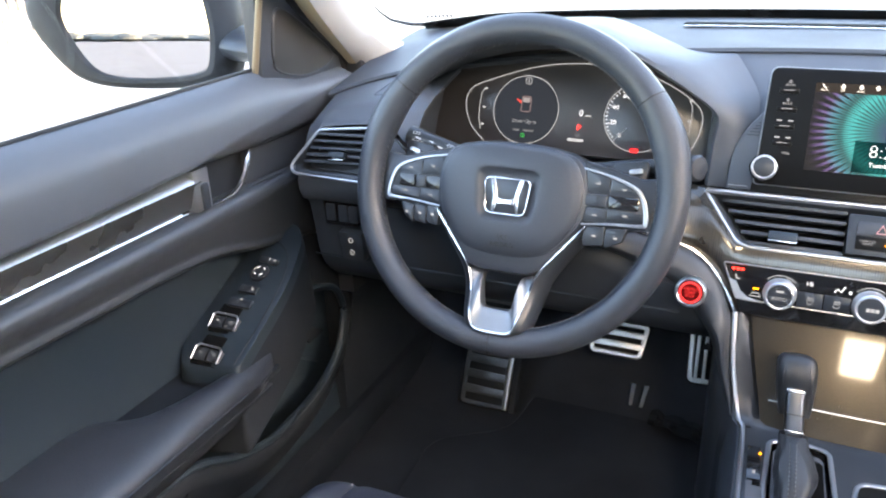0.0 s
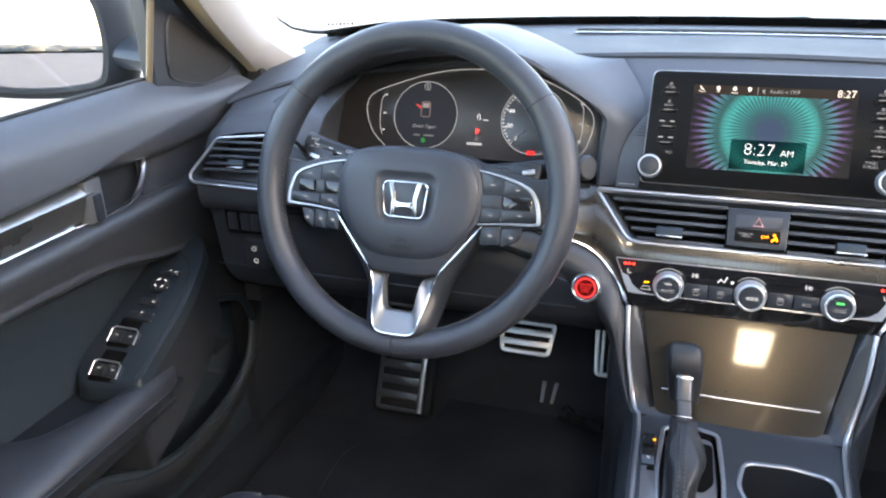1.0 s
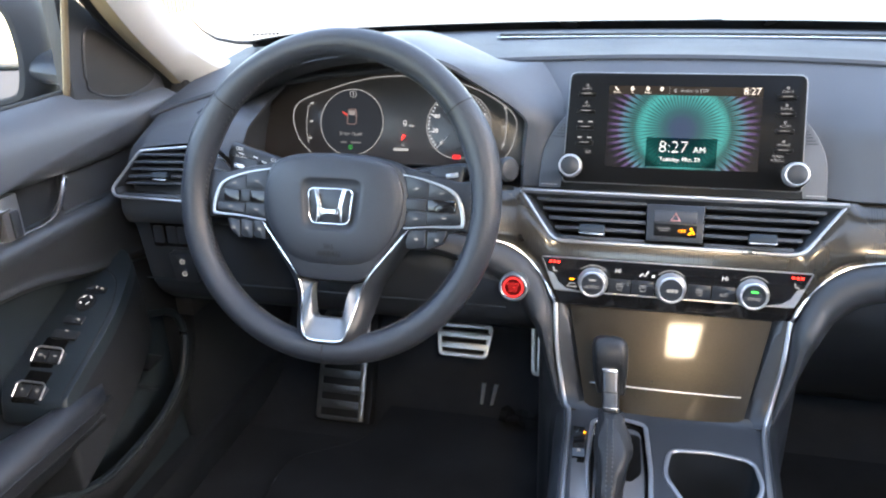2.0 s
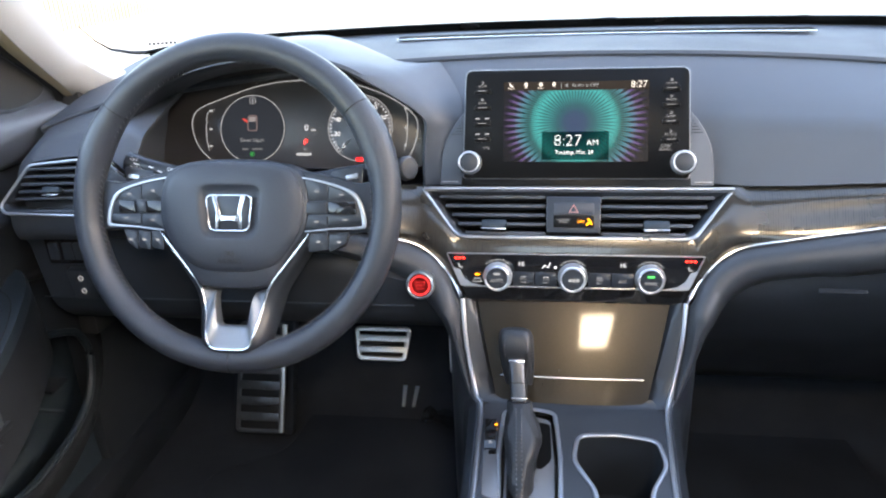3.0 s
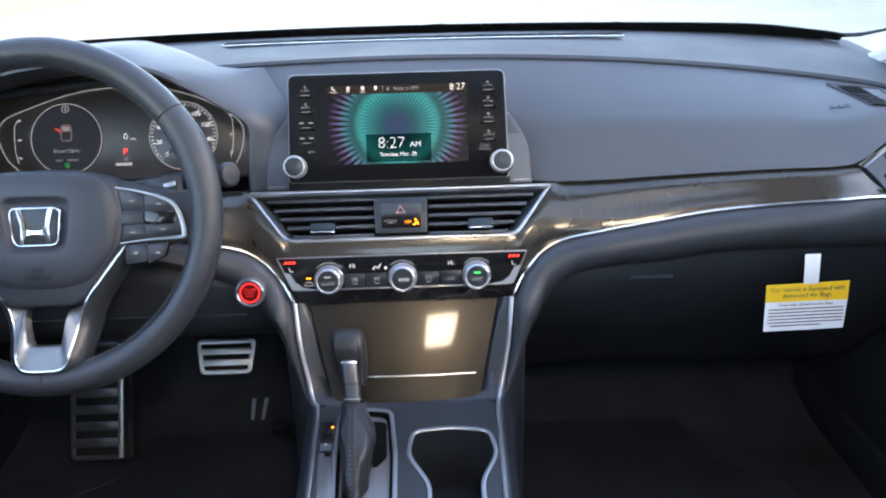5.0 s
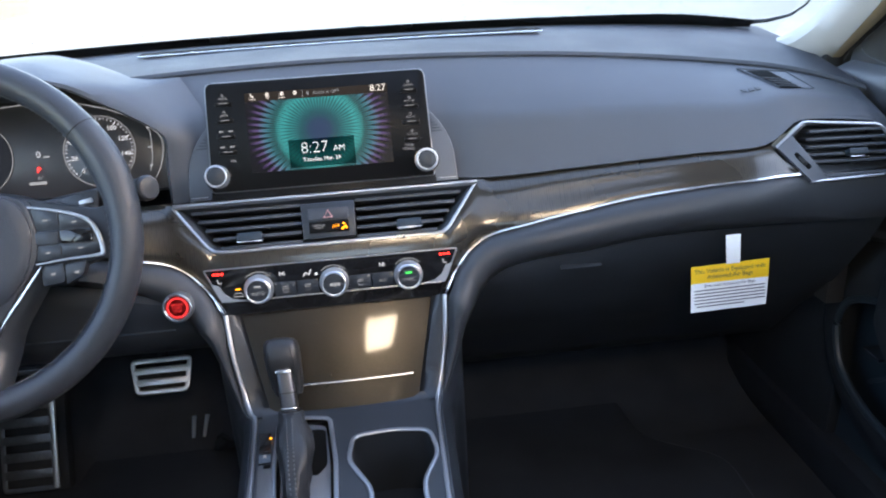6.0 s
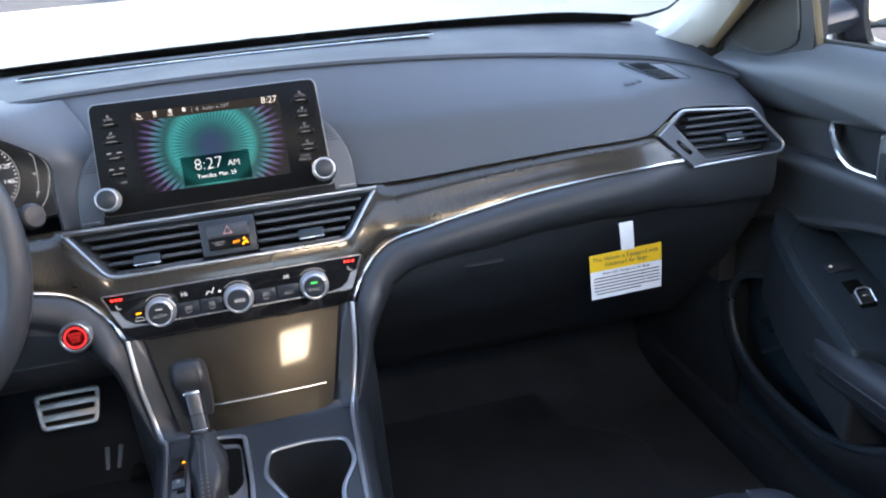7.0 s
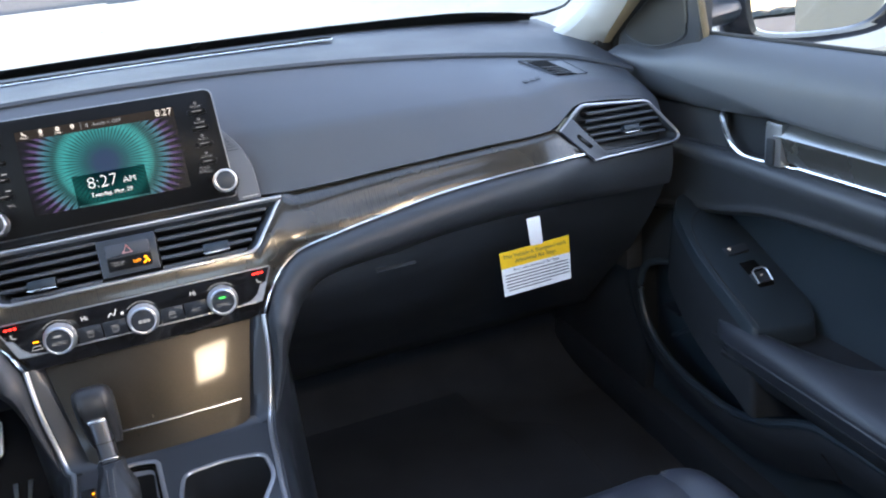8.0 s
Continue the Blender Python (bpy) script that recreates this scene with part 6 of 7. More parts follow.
    def window_key(x, y, w, n):
        well = part("key_well", prism(bmesh.new(), rounded([(-w / 2 - 0.002, -0.010), (w / 2 + 0.002, -0.010), (w / 2 + 0.002, 0.036), (-w / 2 - 0.002, 0.036)], 0.003), on(x, y, 0.0018), 0.003, 0.0005), M_VOID, sw)
        for k in range(n):
            kx = (k - (n - 1) / 2) * w / n
            bm = bmesh.new()
            rbox(bm, (w / n - 0.001, 0.017, 0.010), on(x, y, 0.003) @ pose(kx, 0.004, 0, 14), 0.002)
            part("window_key", bm, M_SATIN, well)
            part("key_mark", bar(0.005, 0.001, on(x, y, 0.003) @ pose(kx, 0.004, 0.0056, 14)), M_LITDIM, well)
        bm = bmesh.new()
        tube(bm, [on(x, y, 0.006) @ Vector(q) for q in ((-w / 2 + 0.001, -0.008, 0.001), (-w / 2 + 0.001, 0.009, 0.0055), (-w / 2 + 0.006, 0.0125, 0.0062), (w / 2 - 0.006, 0.0125, 0.0062), (w / 2 - 0.001, 0.009, 0.0055), (w / 2 - 0.001, -0.008, 0.001))], 0.0012, 6)
        part("key_edge", bm, M_RING, well, "chrome key edge")

    if s < 0:
        window_key(0.757, -0.249, 0.043, 2)
        window_key(0.763, -0.202, 0.043, 2)
        bm = bmesh.new()
        rbox(bm, (0.038, 0.014, 0.006), on(0.761, -0.166, 0.0025), 0.002)
        part("lock_key", bm, M_SATIN, sw)
        bm = bmesh.new()
        rbox(bm, (0.029, 0.013, 0.006), on(0.762, -0.144, 0.0025), 0.002)
        part("window_lock_key", bm, M_SATIN, sw)
        for kx, ky in ((0.761, -0.163), (0.770, -0.142), (0.754, -0.146), (0.757, -0.096), (0.748, -0.098)):
            part("key_mark", bar(0.0035, 0.0022, on(kx, ky, 0.0062)), M_LITDIM, sw)
        bm = bmesh.new()
        lathe(bm, [(0.0145, -0.002), (0.0145, 0.003), (0.0138, 0.0045), (0.0118, 0.0048), (0.0112, 0.0036)], on(0.763, -0.115, 0), 28)
        joy = part("mirror_dial", bm, M_COLLAR, sw, "mirror adjuster dial")
        bm = bmesh.new()
        lathe(bm, [(0.0112, -0.001), (0.0110, 0.0036), (0.006, 0.0045), (0, 0.0045)], on(0.763, -0.115, 0), 24)
        part("dial_face", bm, M_SATIN, joy)
        for k in range(4):
            part("dial_mark", bar(0.0045, 0.0014, on(0.763, -0.115, 0.0050) @ pose(0, 0, 0, 0, 0, 45 + 90 * k) @ pose(0, 0.0075, 0)), M_LIT, joy)
        for x in (0.768, 0.750):
            bm = bmesh.new()
            rbox(bm, (0.015, 0.009, 0.005), on(x, -0.094 - 0.2 * (0.768 - x), 0.003), 0.0015)
            part("mirror_key", bm, M_SATIN, sw)
    else:
        window_key(0.768, -0.190, 0.024, 1)
        bm = bmesh.new()
        rbox(bm, (0.036, 0.014, 0.005), on(0.768, -0.137, 0.002), 0.002)
        part("lock_key", bm, M_SATIN, sw)
        for k in (-0.011, 0.011):
            bm = bmesh.new()
            lathe(bm, [(0.0025, 0), (0.0025, 0.0006), (0.001, 0.0008)], on(0.768 + k, -0.137, 0.0045), 10)
            part("key_mark", bm, M_LITDIM, sw)
    # armrest pad: a crowned leather top that tapers to a nose beside the switches
    arm_out = smooth_fn([(-1.05, 0.816), (-0.44, 0.816), (-0.415, 0.812), (-0.396, 0.800), (-0.384, 0.778), (-0.366, 0.759), (-0.334, 0.746), (-0.29, 0.735), (-0.25, 0.7255), (-0.225, 0.7165), (-0.205, 0.709), (-0.19, 0.704)])
    rows = []
    for y in linspace(-0.19, -0.36, 14) + linspace(-0.366, -0.44, 14) + linspace(-0.47, -1.0, 10):
        xo, dip = arm_out(y), 0.003 * max(0.0, (y + 0.27) / 0.08) ** 2
        xi = 0.689 + 0.010 * max(0.0, (y + 0.25) / 0.06) ** 2
        w = xo - xi
        top = 0.3435 - dip
        rows.append([side(s, y, z, x) for x, z in ((xo + 0.002, top - 0.045), (xo, top - 0.020), (xo - min(0.002, w * 0.06), top - 0.008), (xo - min(0.007, w * 0.2), top - 0.001), (xi + w * 0.62, top + min(0.004, w * 0.06)), (xi + w * 0.42, top + min(0.0035, w * 0.05)), (xi + w * 0.24, top - 0.001), (xi + w * 0.12, top - 0.0045), (xi + min(0.006, w * 0.05), top - 0.010), (xi + 0.001, top - 0.016), (xi, top - 0.0215), (xi + 0.0015, top - 0.026), (xi + 0.006, top - 0.040), (xi + 0.014, top - 0.056))])
    arm = part("armrest", sheet(rows, 0.003), M_ARM, d, "padded leather armrest")
    bm = bmesh.new()
    tube(bm, [side(s, y, 0.3215 - 0.003 * max(0.0, (y + 0.27) / 0.08) ** 2, 0.6886 + 0.010 * max(0.0, (y + 0.25) / 0.06) ** 2) for y in linspace(-0.20, -0.98, 30)], 0.0013, 5)
    part("armrest_piping", bm, M_SATIN, arm)
    bm = bmesh.new()
    rbox(bm, (0.13, 0.26, 0.01), pose(s * 0.76, -0.31, 0.314, 0, 0, 0), 0.003)
    part("grab_well", bm, M_POCKET, d)
    # face under the armrest, then the pocket with its raised frame
    rows = [[side(s, y, z, x + 0.03 * max(0, (y + 0.2) / 0.2)) for z, x in ((0.300, 0.700), (0.29, 0.704), (0.27, 0.718), (0.255, 0.745), (0.25, 0.79))] for y in linspace(-0.20, -1.0, 20)]
    part("armrest_side", sheet(rows, 0.004), M_POCKET, d)
    path = spline([side(s, -0.075, 0.345, 0.755), side(s, -0.036, 0.352, 0.748), side(s, 0.010, 0.340, 0.745), side(s, 0.043, 0.318, 0.743), side(s, 0.056, 0.276, 0.742), side(s, 0.032, 0.222, 0.740), side(s, -0.022, 0.192, 0.737), side(s, -0.09, 0.180, 0.735), side(s, -0.182, 0.182, 0.732), side(s, -0.256, 0.207, 0.73), side(s, -0.318, 0.243, 0.728), side(s, -0.38, 0.256, 0.728), side(s, -0.6, 0.258, 0.728), side(s, -1.0, 0.258, 0.728)], 6)
    bm = bmesh.new()
    tube(bm, path, 0.0062, 8)
    fr = part("pocket_frame", bm, M_LOWER, d)
    rows = []
    mid = side(s, -0.2, 0.30, 0.75)
    for i, q in enumerate(path):
        a, b = path[max(0, i - 1)], path[min(len(path) - 1, i + 1)]
        t = b - a
        n = Vector((0, t.z, -t.y)).normalized()
        if n.dot(q - mid) < 0:
            n = -n
        rows.append([q, q + n * 0.012 + Vector((s * -0.004, 0, 0)), q + n * 0.035 + Vector((s * 0.004, 0, 0)), q + n * 0.08 + Vector((s * 0.028, 0, 0))])
    part("pocket_skirt", sheet(rows, 0.003), M_POCKET, d)
    bm = bmesh.new()
    tube(bm, [side(s, -0.142, 0.240, 0.744), side(s, -0.126, 0.292, 0.744), side(s, -0.110, 0.285, 0.746), side(s, -0.023, 0.222, 0.750)], 0.004, 6)
    tube(bm, [side(s, -0.245, 0.255, 0.744), side(s, -0.238, 0.235, 0.744), side(s, -0.225, 0.200, 0.744)], 0.004, 6)
    part("bottle_divider", bm, M_LOWER, fr)
    bm = bmesh.new()
    rbox(bm, (0.03, 0.04, 0.006), pose(s * 0.765, -0.015, 0.262), 0.002)
    part("courtesy_lamp", bm, M_POCKET, fr)
    # mirror corner with its speaker grille
    tri_o = rounded([(-0.056, 0.655), (0.150, 0.638), (0.138, 0.684), (-0.01, 0.795), (-0.056, 0.832)], [0.002, 0.01, 0.02, 0.03, 0.004])
    SP = Matrix(((0, 0, -s, s * 0.762), (1, 0, 0, 0), (0, 1, 0, 0), (0, 0, 0, 1)))
    part("mirror_corner", prism(bmesh.new(), tri_o, SP @ pose(0, 0, 0.0), 0.02, 0.002), M_BAND, d)
    grille = [(p.x, p.y) for p in spline([(y, z, 0) for y, z in ((-0.012, 0.762), (-0.024, 0.735), (-0.029, 0.694), (-0.015, 0.680), (0.012, 0.671), (0.05, 0.665), (0.098, 0.670), (0.118, 0.680), (0.110, 0.692), (0.075, 0.717), (0.018, 0.754))], 4, True)]
    sg = part("speaker_grille", prism(bmesh.new(), grille, SP @ pose(0, 0, 0.003), 0.004, 0.002), M_MESH, d, "fine black speaker grille")
    bm = bmesh.new()
    tube(bm, [SP @ Vector((*q, 0.001)) for q in grille], 0.0022, 6, closed=True)
    part("grille_edge", bm, M_SATIN, sg)
    # window: seals, glass
    bm = bmesh.new()
    tube(bm, [side(s, y, 0.6895, 0.777) for y in linspace(-0.057, -1.08, 8)], 0.003, 6)
    part("sill_seal", bm, M_RUBBER, d)
    bm = bmesh.new()
    tube(bm, [side(s, -0.058, 0.685, 0.772), side(s, -0.062, 0.84, 0.735)], 0.0045, 8)
    part("window_post", bm, M_SEAL, d)
    rows = [[side(s, y, 0.68, 0.782), side(s, y, 0.88, 0.738), side(s, y, 1.10, 0.655)] for y in (-0.062, -0.6, -1.15)]
    gl = part("window_pane", sheet(rows, 0.004), M_GLASS, d, "clear side window glass")
    gl.visible_shadow = False
    # black seal along the pillar
    bm = bmesh.new()
    tube(bm, [(s * 0.772, 0.170, 0.655), (s * 0.766, 0.143, 0.681), (s * 0.749, 0.005, 0.782), (s * 0.694, -0.197, 0.937), (s * 0.640, -0.418, 1.095)], 0.0095, 8)
    part("door_seal", bm, M_RUBBER, d)


door_details(door_l, -1)
door_details(door_r, 1)


# ---- outside mirrors ----
def door_mirror(s):
    m = thing("wing_mirror", "black door mirror with real mirror glass", "wing mirror", (s * 0.83, 0.05, 0.66), group="wing mirrors")
    yaw = -s * 14
    F = Matrix.Translation((s * 1.02, 0.01, 0.722)) @ pose(0, 0, 0, 86, 0, yaw)
    ol = [(p.x * s, p.y) for p in spline([(-0.112, 0.02, 0), (-0.108, -0.045, 0), (-0.085, -0.067, 0), (0.0, -0.076, 0), (0.085, -0.070, 0), (0.128, -0.035, 0), (0.155, 0.03, 0), (0.12, 0.075, 0), (0.0, 0.085, 0), (-0.09, 0.075, 0)], 5, True)]
    cx, cy = 0.01 * s, 0.0
    bm = bmesh.new()
    rows = []
    for k, z in ((0.90, -0.004), (0.93, 0.003), (1.0, 0.004), (1.09, -0.004), (1.17, -0.03), (1.14, -0.07), (0.95, -0.11), (0.6, -0.135), (0.2, -0.145)):
        rows.append([F @ Vector((cx + (x - cx) * (k + (0.12 * max(0, k - 0.93) / 0.1 if x * s > 0.05 and k < 1.2 else 0)), cy + (y - cy) * k, z)) for x, y in ol])
    grid(bm, rows, wrap=True)
    bm.faces.new(bm.verts[-len(ol):])
    part("housing", bm, M_PAINT if s > 0 else M_RUBBER, m)
    bm = bmesh.new()
    prism(bm, [(cx + (x - cx) * 0.91, cy + (y - cy) * 0.91) for x, y in ol], F @ pose(0, 0, -0.004), 0.006)
    part("mirror_glass", bm, M_MIRROR, m, "mirror glass")
    bm = bmesh.new()
    rows = []
    for t in linspace(0, 1, 7):
        c = Vector((s * (0.79 + 0.15 * t), 0.075 + 0.01 * t, 0.690 + 0.012 * t))
        rows.append([c + Vector((0, (0.055 - 0.01 * t) * math.cos(a), (0.030 - 0.006 * math.sin(math.pi * t)) * math.sin(a))) for a in [2 * math.pi * k / 16 for k in range(16)]])
    grid(bm, rows, wrap=True, cap=True)
    part("arm", bm, M_SATIN, m)


door_mirror(-1), door_mirror(1)

# ---- pedals ----
def slotted_plate(name, w0, w1, h, place, n, upright, parent, metal=M_STEEL):
    """A steel face with rubber showing through n slots."""
    part("rubber_pad", prism(bmesh.new(), rounded([(-w0 / 2, h / 2), (w0 / 2, h / 2), (w1 / 2, -h / 2), (-w1 / 2, -h / 2)], 0.008), place @ pose(0, 0, -0.003), 0.008, 0.001), M_RUBBER, parent)
    bm = bmesh.new()
    wm = (w0 + w1) / 2
    ring = rounded([(-w0 / 2 + 0.003, h / 2 - 0.003), (w0 / 2 - 0.003, h / 2 - 0.003), (w1 / 2 - 0.003, -h / 2 + 0.003), (-w1 / 2 + 0.003, -h / 2 + 0.003)], 0.007)
    tube(bm, [place @ Vector((*q, 0)) for q in ring], 0.0045, 8, closed=True, flat=0.5, up=tuple(place.to_3x3() @ Vector((0, 0, 1))))
    part(name, bm, metal, parent, "brushed steel pedal face")
    for k in range(1, n):
        t = k / n
        bm = bmesh.new()
        if upright:
            rbox(bm, (wm * 0.11, h * 0.94, 0.004), place @ pose(-wm / 2 + wm * t, 0, 0), 0.001)
        else:
            rbox(bm, ((w0 + (w1 - w0) * t) * 0.94, h * 0.42 / n + 0.003, 0.004), place @ pose(0, h / 2 - h * t, 0), 0.001)
        part("steel_bar", bm, metal, parent)


brake = thing("brake_pedal", "brake pedal with brushed steel slotted face", "pedal", (-0.333, 0.35, 0.1))
slotted_plate("pedal_face", 0.104, 0.090, 0.060, facing((-0.335, 0.305, 0.172), 30), 3, False, brake)
bm = bmesh.new()
tube(bm, [(-0.335, 0.315, 0.175), (-0.335, 0.40, 0.26), (-0.335, 0.42, 0.40)], 0.009, 8)
part("pedal_arm", bm, M_RUBBER, brake)
accel = thing("accelerator_pedal", "accelerator pedal with upright steel bars", "pedal", (-0.19, 0.35, 0.05))
slotted_plate("pedal_face", 0.056, 0.050, 0.100, facing((-0.186, 0.325, 0.160), 26, 4), 4, True, accel)
bm = bmesh.new()
tube(bm, [(-0.186, 0.33, 0.165), (-0.186, 0.40, 0.25), (-0.186, 0.42, 0.36)], 0.008, 8)
part("pedal_arm", bm, M_RUBBER, accel)
rest = thing("footrest", "brushed steel slotted footrest plate", "footrest", (-0.565, 0.27, 0.0))
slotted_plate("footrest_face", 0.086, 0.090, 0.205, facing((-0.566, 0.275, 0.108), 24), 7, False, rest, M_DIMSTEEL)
FR = facing((-0.566, 0.275, 0.108), 24)
bm = bmesh.new()
tube(bm, [FR @ Vector((0.0435 + 0.002 * q, -0.1 + 0.2 * q, 0.002)) for q in linspace(1, 0, 6)], 0.0052, 8, flat=0.8, up=tuple(FR.to_3x3() @ Vector((0, 0, 1))))
part("side_roll", bm, M_STEEL, rest, "bright rolled steel side")
bm = bmesh.new()
rbox(bm, (0.12, 0.22, 0.03), facing((-0.566, 0.275, 0.108), 24) @ pose(0, 0, -0.028), 0.01)
part("footrest_base", bm, M_CARPET, rest)

# ---- floor mats ----
def mat_at(s):
    m = thing("floor_mat", "black carpet floor mat on the cabin floor", "floor mat", (s * 0.38, 0.1, 0.0), group="floor mats")
    o = rounded([(s * 0.155, 0.33), (s * 0.155, -0.35), (s * 0.60, -0.35), (s * 0.62, 0.12), (s * 0.50, 0.20), (s * 0.49, 0.34)], 0.04)
    part("mat_body", prism(bmesh.new(), o, pose(0, 0, 0.004), 0.008, 0.002), M_CARPET, m)
    bm = bmesh.new()
    tube(bm, [(x, y, 0.003) for x, y in o], 0.002, 6, closed=True)
    part("mat_edge", bm, M_CARPET, m)
    return m


mat_l, mat_r = mat_at(-1), mat_at(1)
bm = bmesh.new()
for dx in (-0.012, 0.012):
    prism(bm, [(dx - 0.004, 0.02), (dx + 0.004, 0.02), (dx * 0.8 + 0.003, -0.025), (dx * 0.8 - 0.003, -0.025)], facing((-0.296, 0.335, 0.045), 62), 0.002, 0.0004)
part("mat_badge", bm, M_STEEL, mat_l, "plain chrome badge strokes")
rng = random.Random(4)
bm = bmesh.new()
rows = [[Vector((-0.27 + 0.12 * i / 9, 0.335 - 0.045 * j / 5 - 0.03 * i / 9, 0.012 + 0.014 * rng.random())) for j in range(6)] for i in range(10)]
whole("plastic_wrap", sheet(rows, 0.0006), material("clear_film", (0.022, 0.024, 0.026), 0.09, bump=0, var=0.2), "crumpled clear plastic wrap on the driver's mat", "plastic wrap", sharp=5)

# ---- seats ----
def seat(s):
    st = thing("car_seat", "dark leather front seat with side bolsters and light stitching", "car seat", (s * 0.37, -0.75, 0.05), group="front seats")
    fy, cx = (0.060, -0.373) if s < 0 else (0.024, 0.368)
    rows = []
    for i in range(49):
        x = -0.212 + 0.424 * i / 48
        e = abs(x) / 0.212
        bol = 0.012 * math.exp(-((abs(x) - 0.170) / 0.035) ** 2) - 0.06 * max(0, e - 0.80) ** 2 / 0.04
        row = []
        for _, y, z in spline([(0, -0.36, 0.10), (0, -0.345, 0.17), (0, -0.335, 0.225), (0, -0.345, 0.253), (0, -0.37, 0.266), (0, -0.42, 0.270), (0, -0.60, 0.258), (0, -0.80, 0.245), (0, -1.0, 0.24)], 4):
            groove = -0.005 * math.exp(-((abs(x) - 0.140) / 0.006) ** 2)
            yy = y + fy - 0.062 * max(0, e - 0.5) ** 2 / 0.25
            row.append(Vector((cx + x, yy, z + (bol + groove) * (0.3 + 0.7 * max(0.0, min(1.0, (z - 0.16) / 0.09))))))
        rows.append(row)
    bm = sheet(rows, 0.06)
    cu = part("cushion", bm, M_SEAT, st)
    for k in (-0.140, 0.140):
        bm = bmesh.new()
        tube(bm, [(cx + k * 1.04, y + fy - 0.004, z + 0.003) for y, z in ((-0.352, 0.259), (-0.37, 0.265), (-0.42, 0.270), (-0.60, 0.258), (-0.95, 0.242))], 0.0012, 5)
        part("stitch_line", bm, M_THREAD, cu)
    bm = bmesh.new()
    rbox(bm, (0.37, 0.56, 0.12), pose(cx, -0.70, 0.13), 0.03)
    part("seat_base", bm, M_LOWER, st)
    bm = bmesh.new()
    rows = []
    for z, w, y, dp in ((0.22, 0.20, -1.03, 0.07), (0.45, 0.235, -1.06, 0.085), (0.65, 0.24, -1.11, 0.08), (0.82, 0.21, -1.155, 0.06), (0.90, 0.15, -1.175, 0.045), (0.915, 0.10, -1.178, 0.03)):
        rows.append([Vector((cx + w * math.copysign(abs(math.cos(a)) ** 0.5, math.cos(a)), y + dp * math.copysign(abs(math.sin(a)) ** 0.6, math.sin(a)), z)) for a in [2 * math.pi * k / 28 for k in range(28)]])
    part("backrest", grid(bm, rows, wrap=True, cap=True), M_SEAT, st)
    bm = bmesh.new()
    rbox(bm, (0.26, 0.10, 0.18), pose(cx, -1.20, 1.0, -8), 0.04, 4)
    part("headrest", bm, M_SEAT, st)


seat(-1), seat(1)

rear = thing("rear_seat", "dark leather rear bench behind the front seats", "rear seat", (0, -1.9, 0.05))
bm = bmesh.new()
rbox(bm, (1.30, 0.55, 0.20), pose(0, -1.78, 0.24, 5), 0.05, 3)
part("bench", bm, M_SEAT, rear)
bm = bmesh.new()
rbox(bm, (1.30, 0.16, 0.62), pose(0, -2.10, 0.52, -16), 0.05, 3)
part("bench_back", bm, M_SEAT, rear)
for x in (-0.38, 0.0, 0.38):
    bm = bmesh.new()
    rbox(bm, (0.24, 0.09, 0.14), pose(x, -2.20, 0.86 if x else 0.82, -12), 0.03, 3)
    part("rear_headrest", bm, M_SEAT, rear)

# ---- airbag tag on the glove box ----
tag = thing("warning_tag", "yellow and white paper airbag warning tag hanging from the glove box", "tag", (0.49, -0.088, 0.40))
TG = facing((0.4905, -0.0855, 0.430), 8.5, 0)
M_PAPER = material("white_card", (0.78, 0.79, 0.8), 0.7, var=0.04, grain=300, bump=0.05)
M_YELLOW = material("yellow_card", (0.85, 0.52, 0.01), 0.65, var=0.04, grain=300, bump=0.05)
M_INK = material("dark_ink", (0.03, 0.03, 0.05), 0.7, bump=0)
part("card", prism(bmesh.new(), [(-0.050, 0.0065), (0.0505, 0.0075), (0.048, -0.0285), (-0.0505, -0.0305)], TG, 0.0008, 0.0002), M_PAPER, tag)
part("yellow_band", prism(bmesh.new(), [(-0.050, 0.0285), (0.0515, 0.0315), (0.0505, 0.0078), (-0.050, 0.0068)], TG, 0.0008, 0.0002), M_YELLOW, tag)
part("hanger", prism(bmesh.new(), [(-0.006, 0.066), (0.013, 0.066), (0.013, 0.029), (-0.005, 0.029)], TG @ pose(0, 0, 0.0004), 0.0008, 0.0002), M_PAPER, tag)
lettering("tag_words", "This Vehicle is Equipped with\nAdvanced Air Bags", 0.0078, TG @ pose(0.0, 0.0187, 0.0004, 0, 0, 1), M_INK, tag)
lettering("tag_line", "Even with Advanced Air Bags", 0.0056, TG @ pose(0.0, 0.0035, 0.0004, 0, 0, 1), M_INK, tag)
for k in range(6):
    part("text_bar", bar(0.092 - (0.03 if k == 5 else 0), 0.0013, TG @ pose(0.0 - (0.012 if k == 5 else 0), -0.002 - 0.0042 * k, 0.0004, 0, 0, 1), 0.0002), M_INK, tag)

# ---- windscreen, cowl, bonnet and wipers ----
def screen_pt(x, v):
    """v: 0 at the base, 1 at the roof."""
    w = 0.76 - 0.14 * v
    return Vector((x * w, 0.56 - 0.20 * (x * x) * (1 - 0.3 * v) - 0.92 * v, 0.672 + 0.47 * v + 0.03 * math.sin(math.pi * v)))


bm = sheet([[screen_pt(x, v) for v in linspace(0, 1, 8)] for x in linspace(-1, 1, 13)], 0.005)
ws = whole("windscreen", bm, M_GLASS, "clear raked windscreen glass", "windscreen", "structure")
ws.visible_shadow = False
def frit(x):
    """Heights of the black border, which thins out to the sides."""
    a = abs(x)
    k = max(0.6, 1 - max(0.0, (a - 0.78) / 0.40))
    v = 0.045 - 0.016 * a ** 8
    return v, v + 0.020 * k, v + (0.044 - 0.008 * a ** 8) * k


